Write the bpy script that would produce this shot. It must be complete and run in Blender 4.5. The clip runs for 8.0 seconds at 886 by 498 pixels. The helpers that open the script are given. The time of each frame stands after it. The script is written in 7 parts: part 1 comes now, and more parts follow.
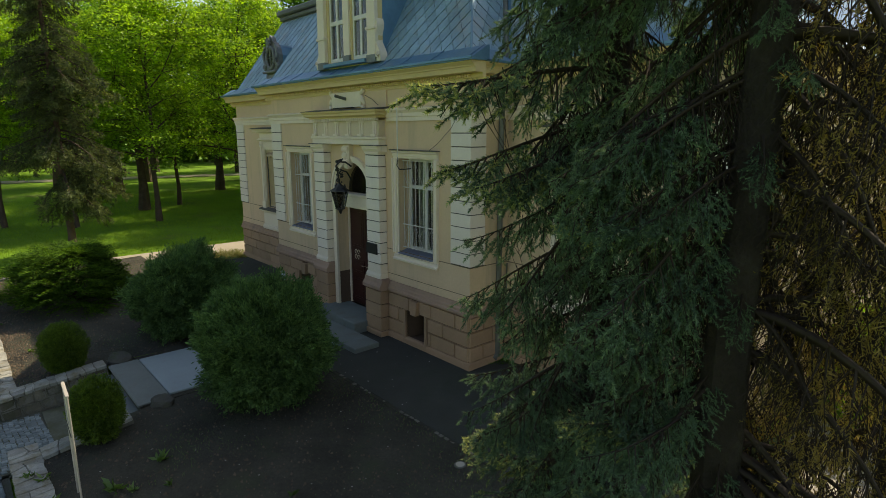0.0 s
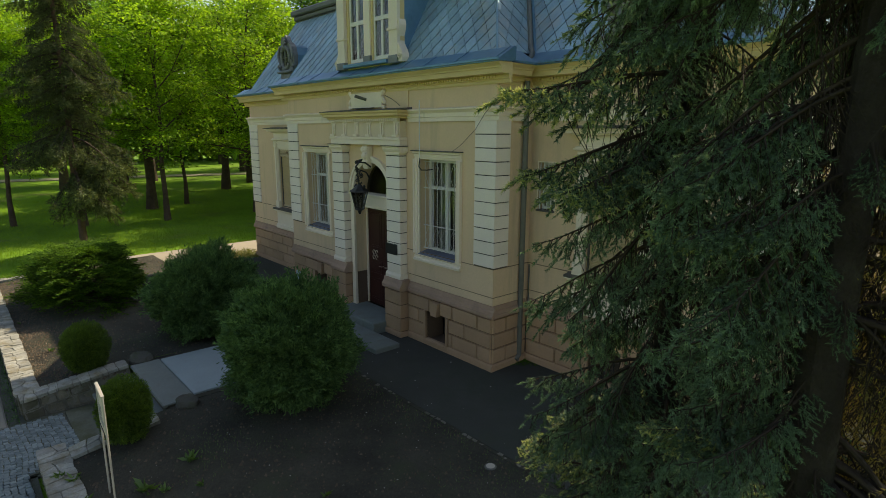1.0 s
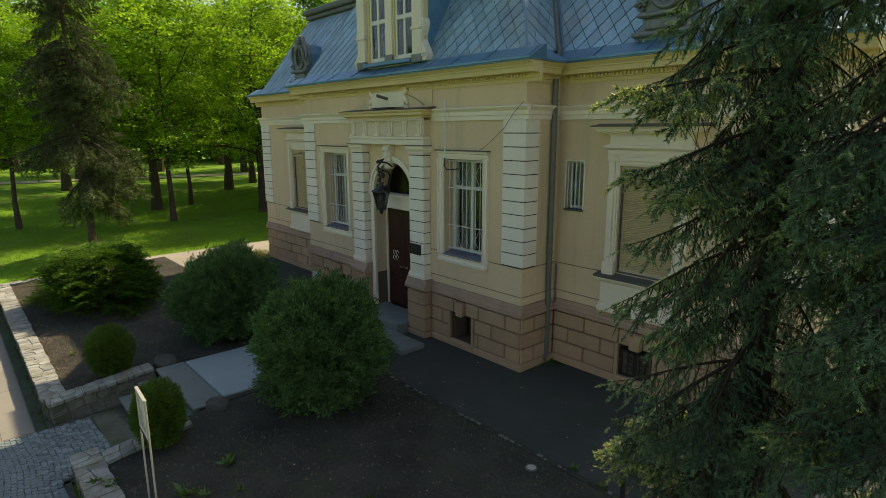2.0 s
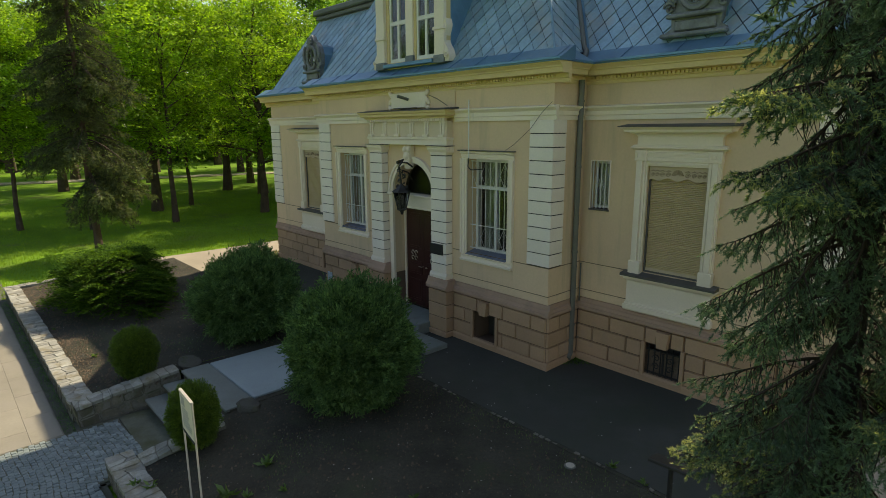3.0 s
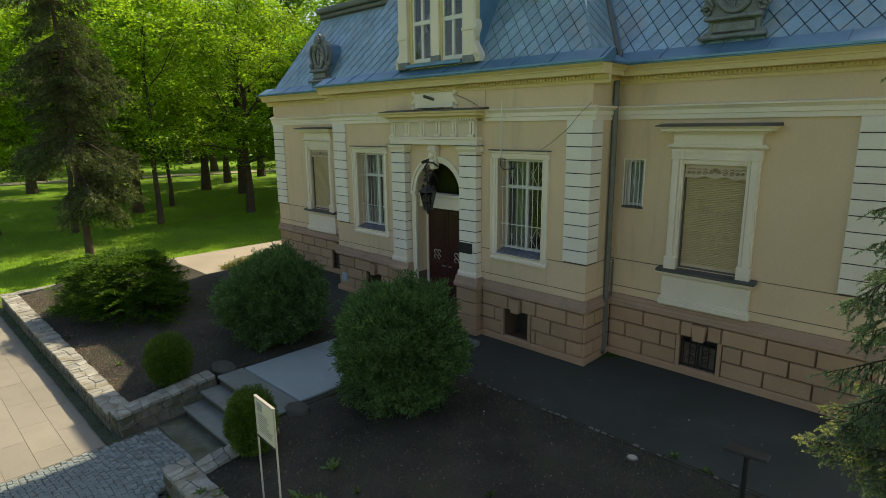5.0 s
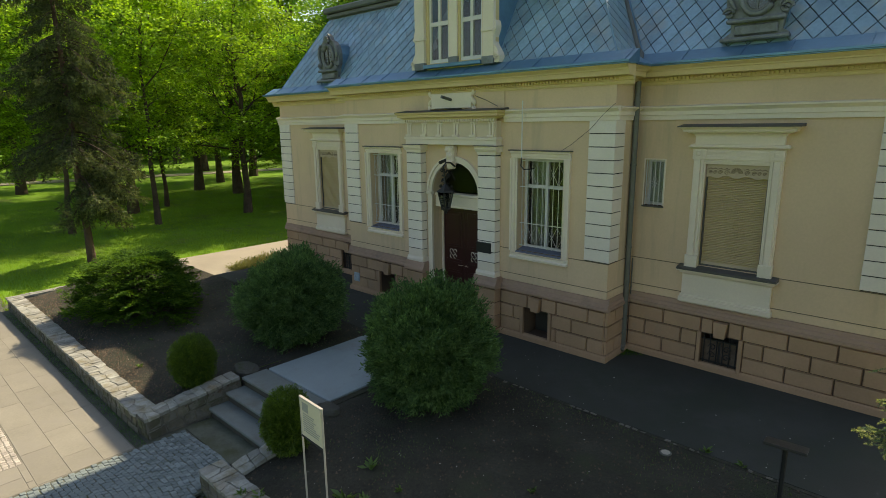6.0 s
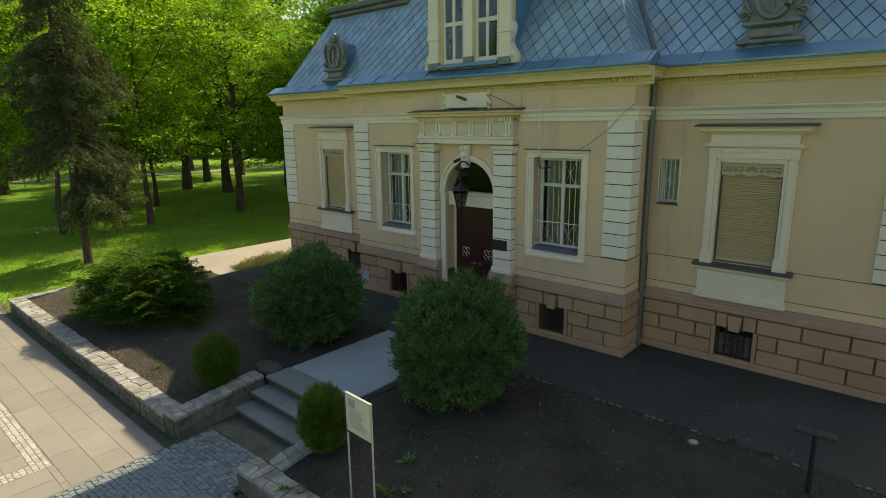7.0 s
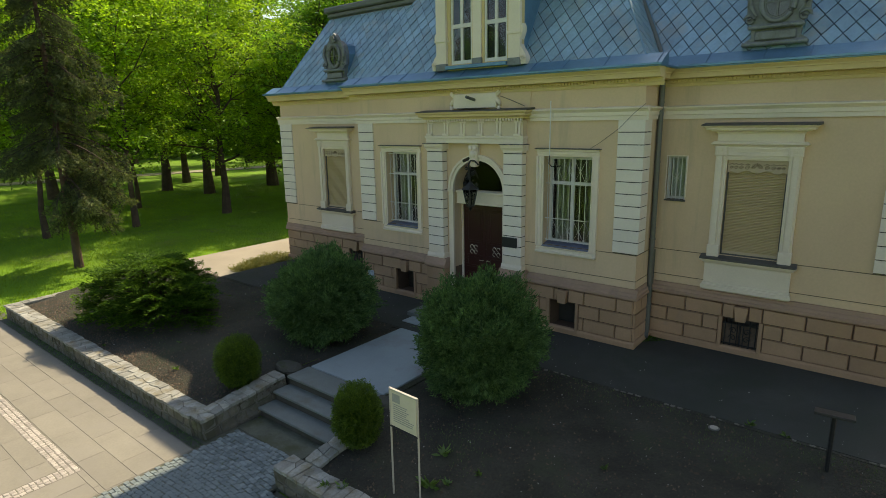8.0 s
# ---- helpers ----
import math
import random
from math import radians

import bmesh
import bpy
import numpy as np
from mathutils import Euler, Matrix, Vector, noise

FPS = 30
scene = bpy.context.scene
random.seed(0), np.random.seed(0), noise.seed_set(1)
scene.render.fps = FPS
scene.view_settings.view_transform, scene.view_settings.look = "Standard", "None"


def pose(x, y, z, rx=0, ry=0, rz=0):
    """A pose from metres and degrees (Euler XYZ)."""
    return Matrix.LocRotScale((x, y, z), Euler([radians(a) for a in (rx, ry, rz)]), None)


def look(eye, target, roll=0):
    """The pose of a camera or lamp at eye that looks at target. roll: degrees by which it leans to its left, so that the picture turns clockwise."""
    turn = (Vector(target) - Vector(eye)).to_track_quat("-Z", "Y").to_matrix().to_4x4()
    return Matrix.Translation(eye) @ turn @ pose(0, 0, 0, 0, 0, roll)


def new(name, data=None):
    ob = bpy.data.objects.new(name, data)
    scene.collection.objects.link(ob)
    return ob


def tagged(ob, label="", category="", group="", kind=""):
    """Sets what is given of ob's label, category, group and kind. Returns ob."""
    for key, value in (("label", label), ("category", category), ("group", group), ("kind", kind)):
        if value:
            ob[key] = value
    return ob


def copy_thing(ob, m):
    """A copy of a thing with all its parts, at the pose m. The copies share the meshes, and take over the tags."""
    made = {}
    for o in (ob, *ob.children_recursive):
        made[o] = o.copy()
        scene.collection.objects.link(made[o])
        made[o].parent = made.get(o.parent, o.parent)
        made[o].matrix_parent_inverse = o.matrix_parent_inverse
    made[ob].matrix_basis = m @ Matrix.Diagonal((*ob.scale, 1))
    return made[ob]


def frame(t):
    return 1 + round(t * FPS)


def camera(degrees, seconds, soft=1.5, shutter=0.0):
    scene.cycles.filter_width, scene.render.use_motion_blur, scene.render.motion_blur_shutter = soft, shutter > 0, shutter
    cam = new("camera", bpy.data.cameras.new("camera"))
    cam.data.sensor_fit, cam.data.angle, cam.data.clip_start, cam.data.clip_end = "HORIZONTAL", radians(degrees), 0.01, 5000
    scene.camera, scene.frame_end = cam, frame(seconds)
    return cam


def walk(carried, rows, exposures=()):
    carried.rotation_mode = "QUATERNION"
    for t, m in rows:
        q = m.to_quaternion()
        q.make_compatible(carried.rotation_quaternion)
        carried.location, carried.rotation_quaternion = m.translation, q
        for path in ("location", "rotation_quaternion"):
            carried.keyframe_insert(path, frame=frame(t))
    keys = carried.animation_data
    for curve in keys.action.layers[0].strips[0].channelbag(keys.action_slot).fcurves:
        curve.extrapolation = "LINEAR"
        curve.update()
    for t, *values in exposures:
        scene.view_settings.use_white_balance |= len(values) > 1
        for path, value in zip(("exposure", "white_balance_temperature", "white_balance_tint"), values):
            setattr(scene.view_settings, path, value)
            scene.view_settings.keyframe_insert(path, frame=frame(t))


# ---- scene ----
cam = camera(76.0, 8.0, soft=0.8)
PATH = [
    (0, (7.399, -7.27, 4.569), (5.93, -5.975, 4.163), -0.0),
    (0.5, (7.276, -7.408, 4.585), (5.806, -6.115, 4.179), 0.1),
    (1, (7.109, -7.585, 4.591), (5.638, -6.292, 4.184), 0.2),
    (1.5, (6.891, -7.757, 4.591), (5.42, -6.464, 4.181), -0.0),
    (3, (6.277, -8.481, 4.623), (4.83, -7.164, 4.21), -0.3),
    (3.5, (6.071, -8.729, 4.637), (4.637, -7.399, 4.22), -0.2),
    (4, (5.863, -9.002, 4.666), (4.452, -7.649, 4.245), -0.3),
    (4.5, (5.631, -9.251, 4.683), (4.244, -7.874, 4.26), -0.5),
    (6, (4.932, -10.04, 4.75), (3.595, -8.616, 4.32), -0.7),
    (6.5, (4.705, -10.349, 4.76), (3.392, -8.904, 4.328), -0.7),
    (7, (4.458, -10.682, 4.783), (3.169, -9.217, 4.347), -0.7),
    (7.5, (4.2, -11.026, 4.801), (2.935, -9.539, 4.362), -0.8),
    (8, (3.945, -11.384, 4.837), (2.723, -9.864, 4.394), -1.0),
]
walk(cam, [(t, look(eye, target, roll)) for t, eye, target, roll in PATH],
     exposures=[(0.0, 0.30, 8000, 12), (4.0, 0.42, 8000, 12), (8.0, 0.50, 8000, 12)])

# ---------------------------------------------------------------- light
SUN_EL, SUN_AZ = 46.2, 6.0          # height of the sun; turn of its bearing from +y towards -x
world = bpy.data.worlds.new("sky")
scene.world = world
world.use_nodes = True
wn = world.node_tree
sky = wn.nodes.new("ShaderNodeTexSky")
sky.sky_type = "NISHITA"
sky.sun_disc = False
sky.sun_elevation = radians(SUN_EL)
sky.sun_rotation = radians(-SUN_AZ)
sky.air_density, sky.dust_density, sky.ozone_density = 1.0, 1.2, 1.0
wn.links.new(sky.outputs[0], wn.nodes["Background"].inputs[0])
wn.nodes["Background"].inputs[1].default_value = 0.15

sun = new("sun", bpy.data.lights.new("sun", "SUN"))
sun.data.energy, sun.data.angle, sun.data.color = 5.0, radians(0.55), (1.0, 0.915, 0.765)
_a, _e = radians(SUN_AZ), radians(SUN_EL)
sun.matrix_world = look((0, 0, 0), (math.sin(_a) * math.cos(_e), -math.cos(_a) * math.cos(_e), -math.sin(_e)))


# ---------------------------------------------------------------- materials
def node_mat(name):
    m = bpy.data.materials.new(name)
    m.use_nodes = True
    t = m.node_tree
    return m, t, t.nodes["Principled BSDF"], t.nodes["Material Output"]


def noise_node(t, scale, detail=4.0, rough=0.55, vec=None):
    n = t.nodes.new("ShaderNodeTexNoise")
    n.inputs["Scale"].default_value, n.inputs["Detail"].default_value = scale, detail
    n.inputs["Roughness"].default_value = rough
    if vec is not None:
        t.links.new(vec, n.inputs["Vector"])
    return n


def ramp_node(t, fac, stops):
    r = t.nodes.new("ShaderNodeValToRGB")
    el = r.color_ramp.elements
    while len(el) < len(stops):
        el.new(0.5)
    for e, (p, c) in zip(el, stops):
        e.position, e.color = p, (*c, 1)
    t.links.new(fac, r.inputs[0])
    return r


def mixed(t, fac, a, b, mode="MIX"):
    m = t.nodes.new("ShaderNodeMix")
    m.data_type, m.blend_type = "RGBA", mode
    for sock, v in ((m.inputs[0], fac), (m.inputs[6], a), (m.inputs[7], b)):
        if isinstance(v, (int, float)):
            sock.default_value = v
        elif isinstance(v, tuple):
            sock.default_value = (*v, 1)
        else:
            t.links.new(v, sock)
    return m.outputs[2]


def shade(c, k):
    return tuple(min(1.0, v * k) for v in c)


def surface(name, color, rough=0.85, vary=0.12, coarse=0.7, fine=14.0, bump=0.25, depth=0.004,
            stain=None, stain_at=0.62, stain_scale=0.5, each=0.0, island=False, metal=0.0, spec=0.35, streak=False):
    """A painted, stony or metal surface: two scales of variation, optional stains with a shape of their own, fine relief."""
    m, t, p, _ = node_mat(name)
    geo = t.nodes.new("ShaderNodeNewGeometry")
    pos = geo.outputs["Position"]
    big = noise_node(t, coarse, 5, 0.6, pos)
    small = noise_node(t, fine, 6, 0.65, pos)
    col = ramp_node(t, big.outputs[0], [(0.3, shade(color, 1 - vary)), (0.72, shade(color, 1 + vary))]).outputs[0]
    grain = ramp_node(t, small.outputs[0], [(0.25, (1 - 1.3 * vary,) * 3), (0.75, (1 + 0.6 * vary,) * 3)]).outputs[0]
    col = mixed(t, 0.8, col, grain, "MULTIPLY")
    if stain:
        vec = pos
        if streak:
            mp = t.nodes.new("ShaderNodeMapping")
            mp.inputs["Scale"].default_value = (3.0, 3.0, 0.35)
            t.links.new(pos, mp.inputs["Vector"])
            vec = mp.outputs[0]
        sn = noise_node(t, stain_scale, 8, 0.7, vec)
        mask = ramp_node(t, sn.outputs[0], [(stain_at - 0.06, (0, 0, 0)), (stain_at + 0.12, (1, 1, 1))]).outputs[0]
        col = mixed(t, mask, col, stain)
    if each:
        if island:
            rnd = geo.outputs["Random Per Island"]
        else:
            rnd = t.nodes.new("ShaderNodeObjectInfo").outputs["Random"]
        tone = ramp_node(t, rnd, [(0.0, (1 - each,) * 3), (1.0, (1 + each,) * 3)]).outputs[0]
        col = mixed(t, 1.0, col, tone, "MULTIPLY")
    t.links.new(col, p.inputs["Base Color"])
    rr = ramp_node(t, small.outputs[0], [(0.2, (max(0, rough - 0.12),) * 3), (0.8, (min(1, rough + 0.1),) * 3)])
    t.links.new(rr.outputs[0], p.inputs["Roughness"])
    p.inputs["Metallic"].default_value = metal
    p.inputs["Specular IOR Level"].default_value = spec
    if bump:
        b = t.nodes.new("ShaderNodeBump")
        b.inputs["Strength"].default_value, b.inputs["Distance"].default_value = bump, depth
        t.links.new(small.outputs[0], b.inputs["Height"])
        t.links.new(b.outputs[0], p.inputs["Normal"])
    return m


def foliage(name, dark, light, glow=0.45, rough=0.55, gloss=0.06, patch=1.2, contrast=0.26):
    """Leaves: a reflecting and a translucent share, each leaf of its own tone; warm bright and dark patches stand for
    lit clumps and shaded gaps.
    """
    m, t, p, out = node_mat(name)
    t.nodes.remove(p)
    geo = t.nodes.new("ShaderNodeNewGeometry")
    col = ramp_node(t, geo.outputs["Random Per Island"], [(0.0, dark), (1.0, light)]).outputs[0]
    nz = noise_node(t, patch, 3, 0.6, geo.outputs["Position"])
    tone = ramp_node(t, nz.outputs[0], [(0.32, (1 - contrast, 1 - contrast * 0.9, 1 - contrast * 0.9)), (0.68, (1 + contrast, 1 + contrast * 0.85, 1 + contrast * 0.5))]).outputs[0]
    col = mixed(t, 1.0, col, tone, "MULTIPLY")
    d, tr, g = (t.nodes.new("ShaderNodeBsdf" + k) for k in ("Diffuse", "Translucent", "Glossy"))
    t.links.new(col, d.inputs[0])
    warm = mixed(t, 1.0, col, (1.22, 1.12, 0.68), "MULTIPLY")
    t.links.new(warm, tr.inputs[0])
    g.inputs["Roughness"].default_value = rough
    a, b = t.nodes.new("ShaderNodeMixShader"), t.nodes.new("ShaderNodeMixShader")
    a.inputs[0].default_value, b.inputs[0].default_value = glow, gloss
    t.links.new(d.outputs[0], a.inputs[1])
    t.links.new(tr.outputs[0], a.inputs[2])
    t.links.new(a.outputs[0], b.inputs[1])
    t.links.new(g.outputs[0], b.inputs[2])
    t.links.new(b.outputs[0], out.inputs["Surface"])
    return m


def glass(name, ior=1.40, tint=(0.85, 0.9, 0.9)):
    m, t, p, _ = node_mat(name)
    p.inputs["Base Color"].default_value = (*tint, 1)
    p.inputs["Roughness"].default_value = 0.03
    p.inputs["Transmission Weight"].default_value = 1.0
    p.inputs["IOR"].default_value = ior
    return m


M = {
    "wall": surface("cream_plaster", (0.70, 0.522, 0.338), 0.9, 0.07, 0.6, 22, 0.3, 0.003, stain=(0.52, 0.41, 0.27), stain_at=0.60, stain_scale=0.5, streak=True),
    "frieze": surface("beige_frieze_paint", (0.66, 0.55, 0.39), 0.85, 0.06, 0.9, 26, 0.2, 0.002),
    "trim": surface("offwhite_paint", (0.80, 0.70, 0.555), 0.75, 0.06, 0.9, 26, 0.2, 0.002, stain=(0.52, 0.48, 0.40), stain_at=0.7, stain_scale=0.9, streak=True),
    "cornice": surface("ochre_cornice_paint", (0.68, 0.53, 0.27), 0.75, 0.07, 0.9, 26, 0.2, 0.002, stain=(0.45, 0.36, 0.2), stain_at=0.7, stain_scale=0.8, streak=True),
    "quoin": surface("white_quoin_paint", (0.80, 0.73, 0.62), 0.8, 0.06, 1.1, 24, 0.3, 0.003, stain=(0.55, 0.52, 0.44), stain_at=0.72, stain_scale=0.9, streak=True, each=0.03),
    "block": surface("salmon_plinth_stone", (0.44, 0.285, 0.175), 0.92, 0.10, 1.2, 24, 0.5, 0.006, stain=(0.36, 0.26, 0.19), stain_at=0.64, stain_scale=1.4, each=0.09),
    "joint": surface("dark_plinth_joint", (0.150, 0.100, 0.070), 0.95, 0.12, 1.2, 24, 0.4),
    "cap": surface("plinth_cap_stone", (0.42, 0.28, 0.20), 0.9, 0.10, 1.2, 24, 0.4, stain=(0.25, 0.19, 0.15), stain_at=0.6, stain_scale=1.5),
    "shadejoint": surface("shadow_line_joint", (0.19, 0.145, 0.09), 0.95, 0.25, 2.0, 20, 0.3),
    # backing of the block joints, coloured dark for the shade inside them
    "groove": surface("shaded_joint", (0.070, 0.064, 0.054), 0.95, 0.15),
    "tile": surface("weathered_blue_grey_metal", (0.270, 0.425, 0.515), 0.45, 0.20, 1.3, 16, 0.2, 0.004, stain=(0.36, 0.40, 0.40), stain_at=0.57, stain_scale=1.8, each=0.14, metal=0.35, spec=0.5),
    "sheet": surface("blue_grey_sheet_metal", (0.135, 0.29, 0.42), 0.4, 0.14, 1.1, 14, 0.12, 0.003, stain=(0.25, 0.32, 0.38), stain_at=0.64, stain_scale=1.4, metal=0.5, spec=0.5, streak=True),
    "hipsheet": surface("pale_blue_hip_sheet", (0.17, 0.30, 0.40), 0.8, 0.14, 1.1, 14, 0.12, 0.003, stain=(0.30, 0.37, 0.42), stain_at=0.6, stain_scale=1.4, metal=0.1, spec=0.3),
    "seam": surface("dark_roof_underlay", (0.035, 0.045, 0.06), 0.7, 0.15),
    "zinc": surface("dull_zinc", (0.155, 0.162, 0.145), 0.55, 0.15, 1.5, 20, 0.15, 0.002, stain=(0.13, 0.14, 0.12), stain_at=0.6, stain_scale=2.0, metal=0.4, spec=0.5),
    "lead": surface("grey_ornament_zinc", (0.22, 0.235, 0.235), 0.6, 0.2, 3.0, 25, 0.3, 0.003, stain=(0.13, 0.13, 0.12), stain_at=0.56, stain_scale=4.0, metal=0.3),
    "slate": surface("dark_flashing", (0.100, 0.096, 0.088), 0.6, 0.15, 2, 20, 0.1),
    "sash": surface("white_sash_paint", (0.70, 0.69, 0.63), 0.5, 0.05, 2, 30, 0.1, 0.001),
    "grille": surface("white_grille_paint", (0.66, 0.66, 0.62), 0.5, 0.06, 3, 40, 0.1, 0.001),
    "sill": surface("blue_grey_sill_metal", (0.19, 0.22, 0.30), 0.45, 0.1, 2, 20, 0.1, 0.002, metal=0.4),
    "curtain": surface("pale_curtain", (0.50, 0.53, 0.42), 0.95, 0.15, 4, 40, 0.3),
    "room": surface("dim_room", (0.10, 0.10, 0.09), 0.95, 0.1),
    "shutter": surface("tan_roller_shutter", (0.50, 0.385, 0.210), 0.6, 0.05, 1, 20, 0.1, 0.001, each=0.03),
    "lace": surface("beige_carved_valance", (0.55, 0.44, 0.30), 0.7, 0.08, 2, 30, 0.2, 0.002),
    "door": surface("dark_mahogany", (0.050, 0.014, 0.011), 0.38, 0.2, 2, 30, 0.15, 0.002, spec=0.5),
    "iron": surface("black_iron", (0.018, 0.019, 0.020), 0.5, 0.2, 4, 40, 0.2, 0.001, spec=0.5),
    "brass": surface("worn_pale_brass", (0.60, 0.55, 0.45), 0.35, 0.15, 6, 40, 0.1, 0.001, metal=0.9),
    "asphalt": surface("old_asphalt", (0.053, 0.058, 0.050), 0.92, 0.26, 0.5, 45, 0.8, 0.008, stain=(0.040, 0.050, 0.038), stain_at=0.52, stain_scale=0.7),
    "soil": surface("dark_garden_soil", (0.056, 0.056, 0.041), 0.98, 0.45, 0.9, 22, 1.0, 0.05, stain=(0.052, 0.066, 0.034), stain_at=0.58, stain_scale=0.8),
    "drysoil": surface("trodden_soil_crumb", (0.115, 0.090, 0.062), 0.98, 0.25, 3, 40, 0.8, 0.02, each=0.3, island=True),
    "concrete": surface("pale_concrete_slab", (0.275, 0.345, 0.360), 0.9, 0.10, 0.8, 30, 0.35, 0.003, stain=(0.24, 0.25, 0.245), stain_at=0.58, stain_scale=0.9),
    "step": surface("worn_step_stone", (0.170, 0.200, 0.186), 0.92, 0.14, 1.2, 30, 0.4, 0.004, stain=(0.15, 0.155, 0.13), stain_at=0.58, stain_scale=1.6),
    "footslab": surface("mossy_foot_slab", (0.125, 0.140, 0.105), 0.95, 0.25, 1.4, 25, 0.5, 0.006, stain=(0.075, 0.085, 0.045), stain_at=0.5, stain_scale=1.5),
    "ventboard": surface("dusty_vent_board", (0.17, 0.13, 0.095), 0.95, 0.3, 3.0, 25, 0.3),
    "slab": surface("sandstone_paving", (0.240, 0.230, 0.186), 0.92, 0.12, 0.8, 25, 0.35, 0.003, stain=(0.24, 0.23, 0.195), stain_at=0.56, stain_scale=0.9, each=0.06),
    "joint_sand": surface("paving_joint_sand", (0.21, 0.20, 0.165), 0.97, 0.2, 2, 50, 0.6, 0.005, stain=(0.14, 0.14, 0.10), stain_at=0.55, stain_scale=3),
    "cutout": surface("shadowed_fret_wood", (0.33, 0.25, 0.16), 0.8, 0.1, 3, 30, 0.1),
    # dry needles, their brown lifted to gold as if the sun shone through
    "drysunneedle": foliage("dry_sunlit_spruce_needle", (0.15, 0.125, 0.045), (0.33, 0.27, 0.09), 0.5, 0.6, 0.02, 3.0, 0.4),
    "sett": surface("granite_sett", (0.180, 0.226, 0.226), 0.85, 0.14, 5, 60, 0.5, 0.004, each=0.24),
    "settpale": surface("pale_granite_sett", (0.42, 0.39, 0.34), 0.88, 0.14, 5, 60, 0.5, 0.004, each=0.2),
    "bedding": surface("mossy_bedding_sand", (0.115, 0.120, 0.092), 0.98, 0.3, 2, 50, 0.8, 0.008, stain=(0.05, 0.075, 0.028), stain_at=0.56, stain_scale=3),
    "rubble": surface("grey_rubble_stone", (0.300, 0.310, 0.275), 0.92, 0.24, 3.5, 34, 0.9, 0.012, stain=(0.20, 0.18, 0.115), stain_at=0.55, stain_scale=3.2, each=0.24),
    # facing stones: darker than the cap stones, patched with green
    "rubbleface": surface("dark_facing_stone", (0.17, 0.155, 0.115), 0.95, 0.25, 2.5, 30, 0.7, 0.01, stain=(0.085, 0.095, 0.05), stain_at=0.52, stain_scale=2.2, each=0.2),
    # risers: about half the treads' tone, with random darker blotches
    "riser": surface("dark_riser_stone", (0.085, 0.082, 0.07), 0.95, 0.25, 2, 30, 0.5, 0.006, stain=(0.05, 0.055, 0.035), stain_at=0.55, stain_scale=2),
    "mortar": surface("dirty_mortar", (0.185, 0.178, 0.148), 0.97, 0.25, 3, 40, 0.7, 0.008, stain=(0.06, 0.075, 0.035), stain_at=0.58, stain_scale=2),
    "darkstone": surface("dark_mossy_boulder", (0.085, 0.085, 0.070), 0.95, 0.25, 4, 30, 0.6, 0.01, stain=(0.05, 0.065, 0.03), stain_at=0.55, stain_scale=4),
    "lawn": surface("spring_lawn_turf", (0.125, 0.265, 0.010), 0.95, 0.25, 0.25, 9, 1.0, 0.05, stain=(0.12, 0.15, 0.045), stain_at=0.6, stain_scale=0.35),
    "path": surface("pale_park_path", (0.31, 0.285, 0.225), 0.95, 0.12, 0.5, 20, 0.4, 0.005),
    "bark": surface("brown_bark", (0.085, 0.062, 0.045), 0.95, 0.35, 3, 22, 1.0, 0.03),
    "barkdark": surface("dark_spruce_bark", (0.034, 0.027, 0.022), 0.96, 0.35, 5, 30, 1.0, 0.025, stain=(0.055, 0.055, 0.045), stain_at=0.62, stain_scale=5),
    "barkred": surface("reddish_spruce_bark", (0.105, 0.068, 0.050), 0.95, 0.3, 3, 22, 1.0, 0.03),
    "twig": surface("bare_twig", (0.045, 0.032, 0.024), 0.9, 0.3, 4, 40, 0.4, 0.003),
    "board": surface("pale_notice_board", (0.64, 0.59, 0.45), 0.5, 0.05, 2, 20, 0.1, 0.001),
    "plate": surface("pale_blue_enamel", (0.42, 0.52, 0.58), 0.5, 0.12, 6, 30, 0.1, stain=(0.25, 0.3, 0.33), stain_at=0.55, stain_scale=9),
    "ink": surface("faded_print", (0.34, 0.34, 0.31), 0.6, 0.1, 5, 40, 0.0),
    "post": surface("galvanised_post", (0.50, 0.48, 0.42), 0.5, 0.1, 3, 30, 0.1, 0.001, metal=0.3),
    "litter": surface("pale_litter", (0.55, 0.54, 0.48), 0.8, 0.15, 8, 40, 0.1, each=0.3, island=True),
    # strong patch contrast paints sunlit clumps and dark depth into the crowns
    "leaf": foliage("maple_leaf", (0.14, 0.32, 0.022), (0.30, 0.52, 0.045), 0.56, 0.5, 0.03, 0.85, 0.8),
    "leafdeep": foliage("linden_leaf", (0.085, 0.235, 0.028), (0.21, 0.43, 0.050), 0.54, 0.5, 0.03, 0.7, 0.8),
    "thuja": foliage("thuja_spray", (0.044, 0.115, 0.040), (0.140, 0.270, 0.095), 0.3, 0.6, 0.02, 5.0, 0.4),
    "box": foliage("box_leaf", (0.045, 0.11, 0.014), (0.13, 0.22, 0.026), 0.35, 0.4, 0.03, 9.0, 0.4),
    "juniper": foliage("juniper_spray", (0.018, 0.062, 0.010), (0.100, 0.215, 0.018), 0.38, 0.6, 0.01, 4.0, 0.35),
    "needle": foliage("blue_spruce_needle", (0.042, 0.092, 0.060), (0.150, 0.255, 0.170), 0.34, 0.5, 0.03, 4.0, 0.5),
    # pale yellow needle tone: sunlight put into the colour of the low boughs
    "suntip": foliage("sun_tinted_spruce_tip", (0.23, 0.30, 0.115), (0.43, 0.51, 0.215), 0.62, 0.45, 0.06, 3.0),
    "bluetip": foliage("blue_green_spruce_tip", (0.100, 0.185, 0.120), (0.240, 0.385, 0.250), 0.45, 0.5, 0.03, 2.2, 0.5),
    "oldneedle": foliage("old_spruce_needle", (0.030, 0.058, 0.028), (0.140, 0.185, 0.070), 0.35, 0.6, 0.02, 0.9, 0.45),
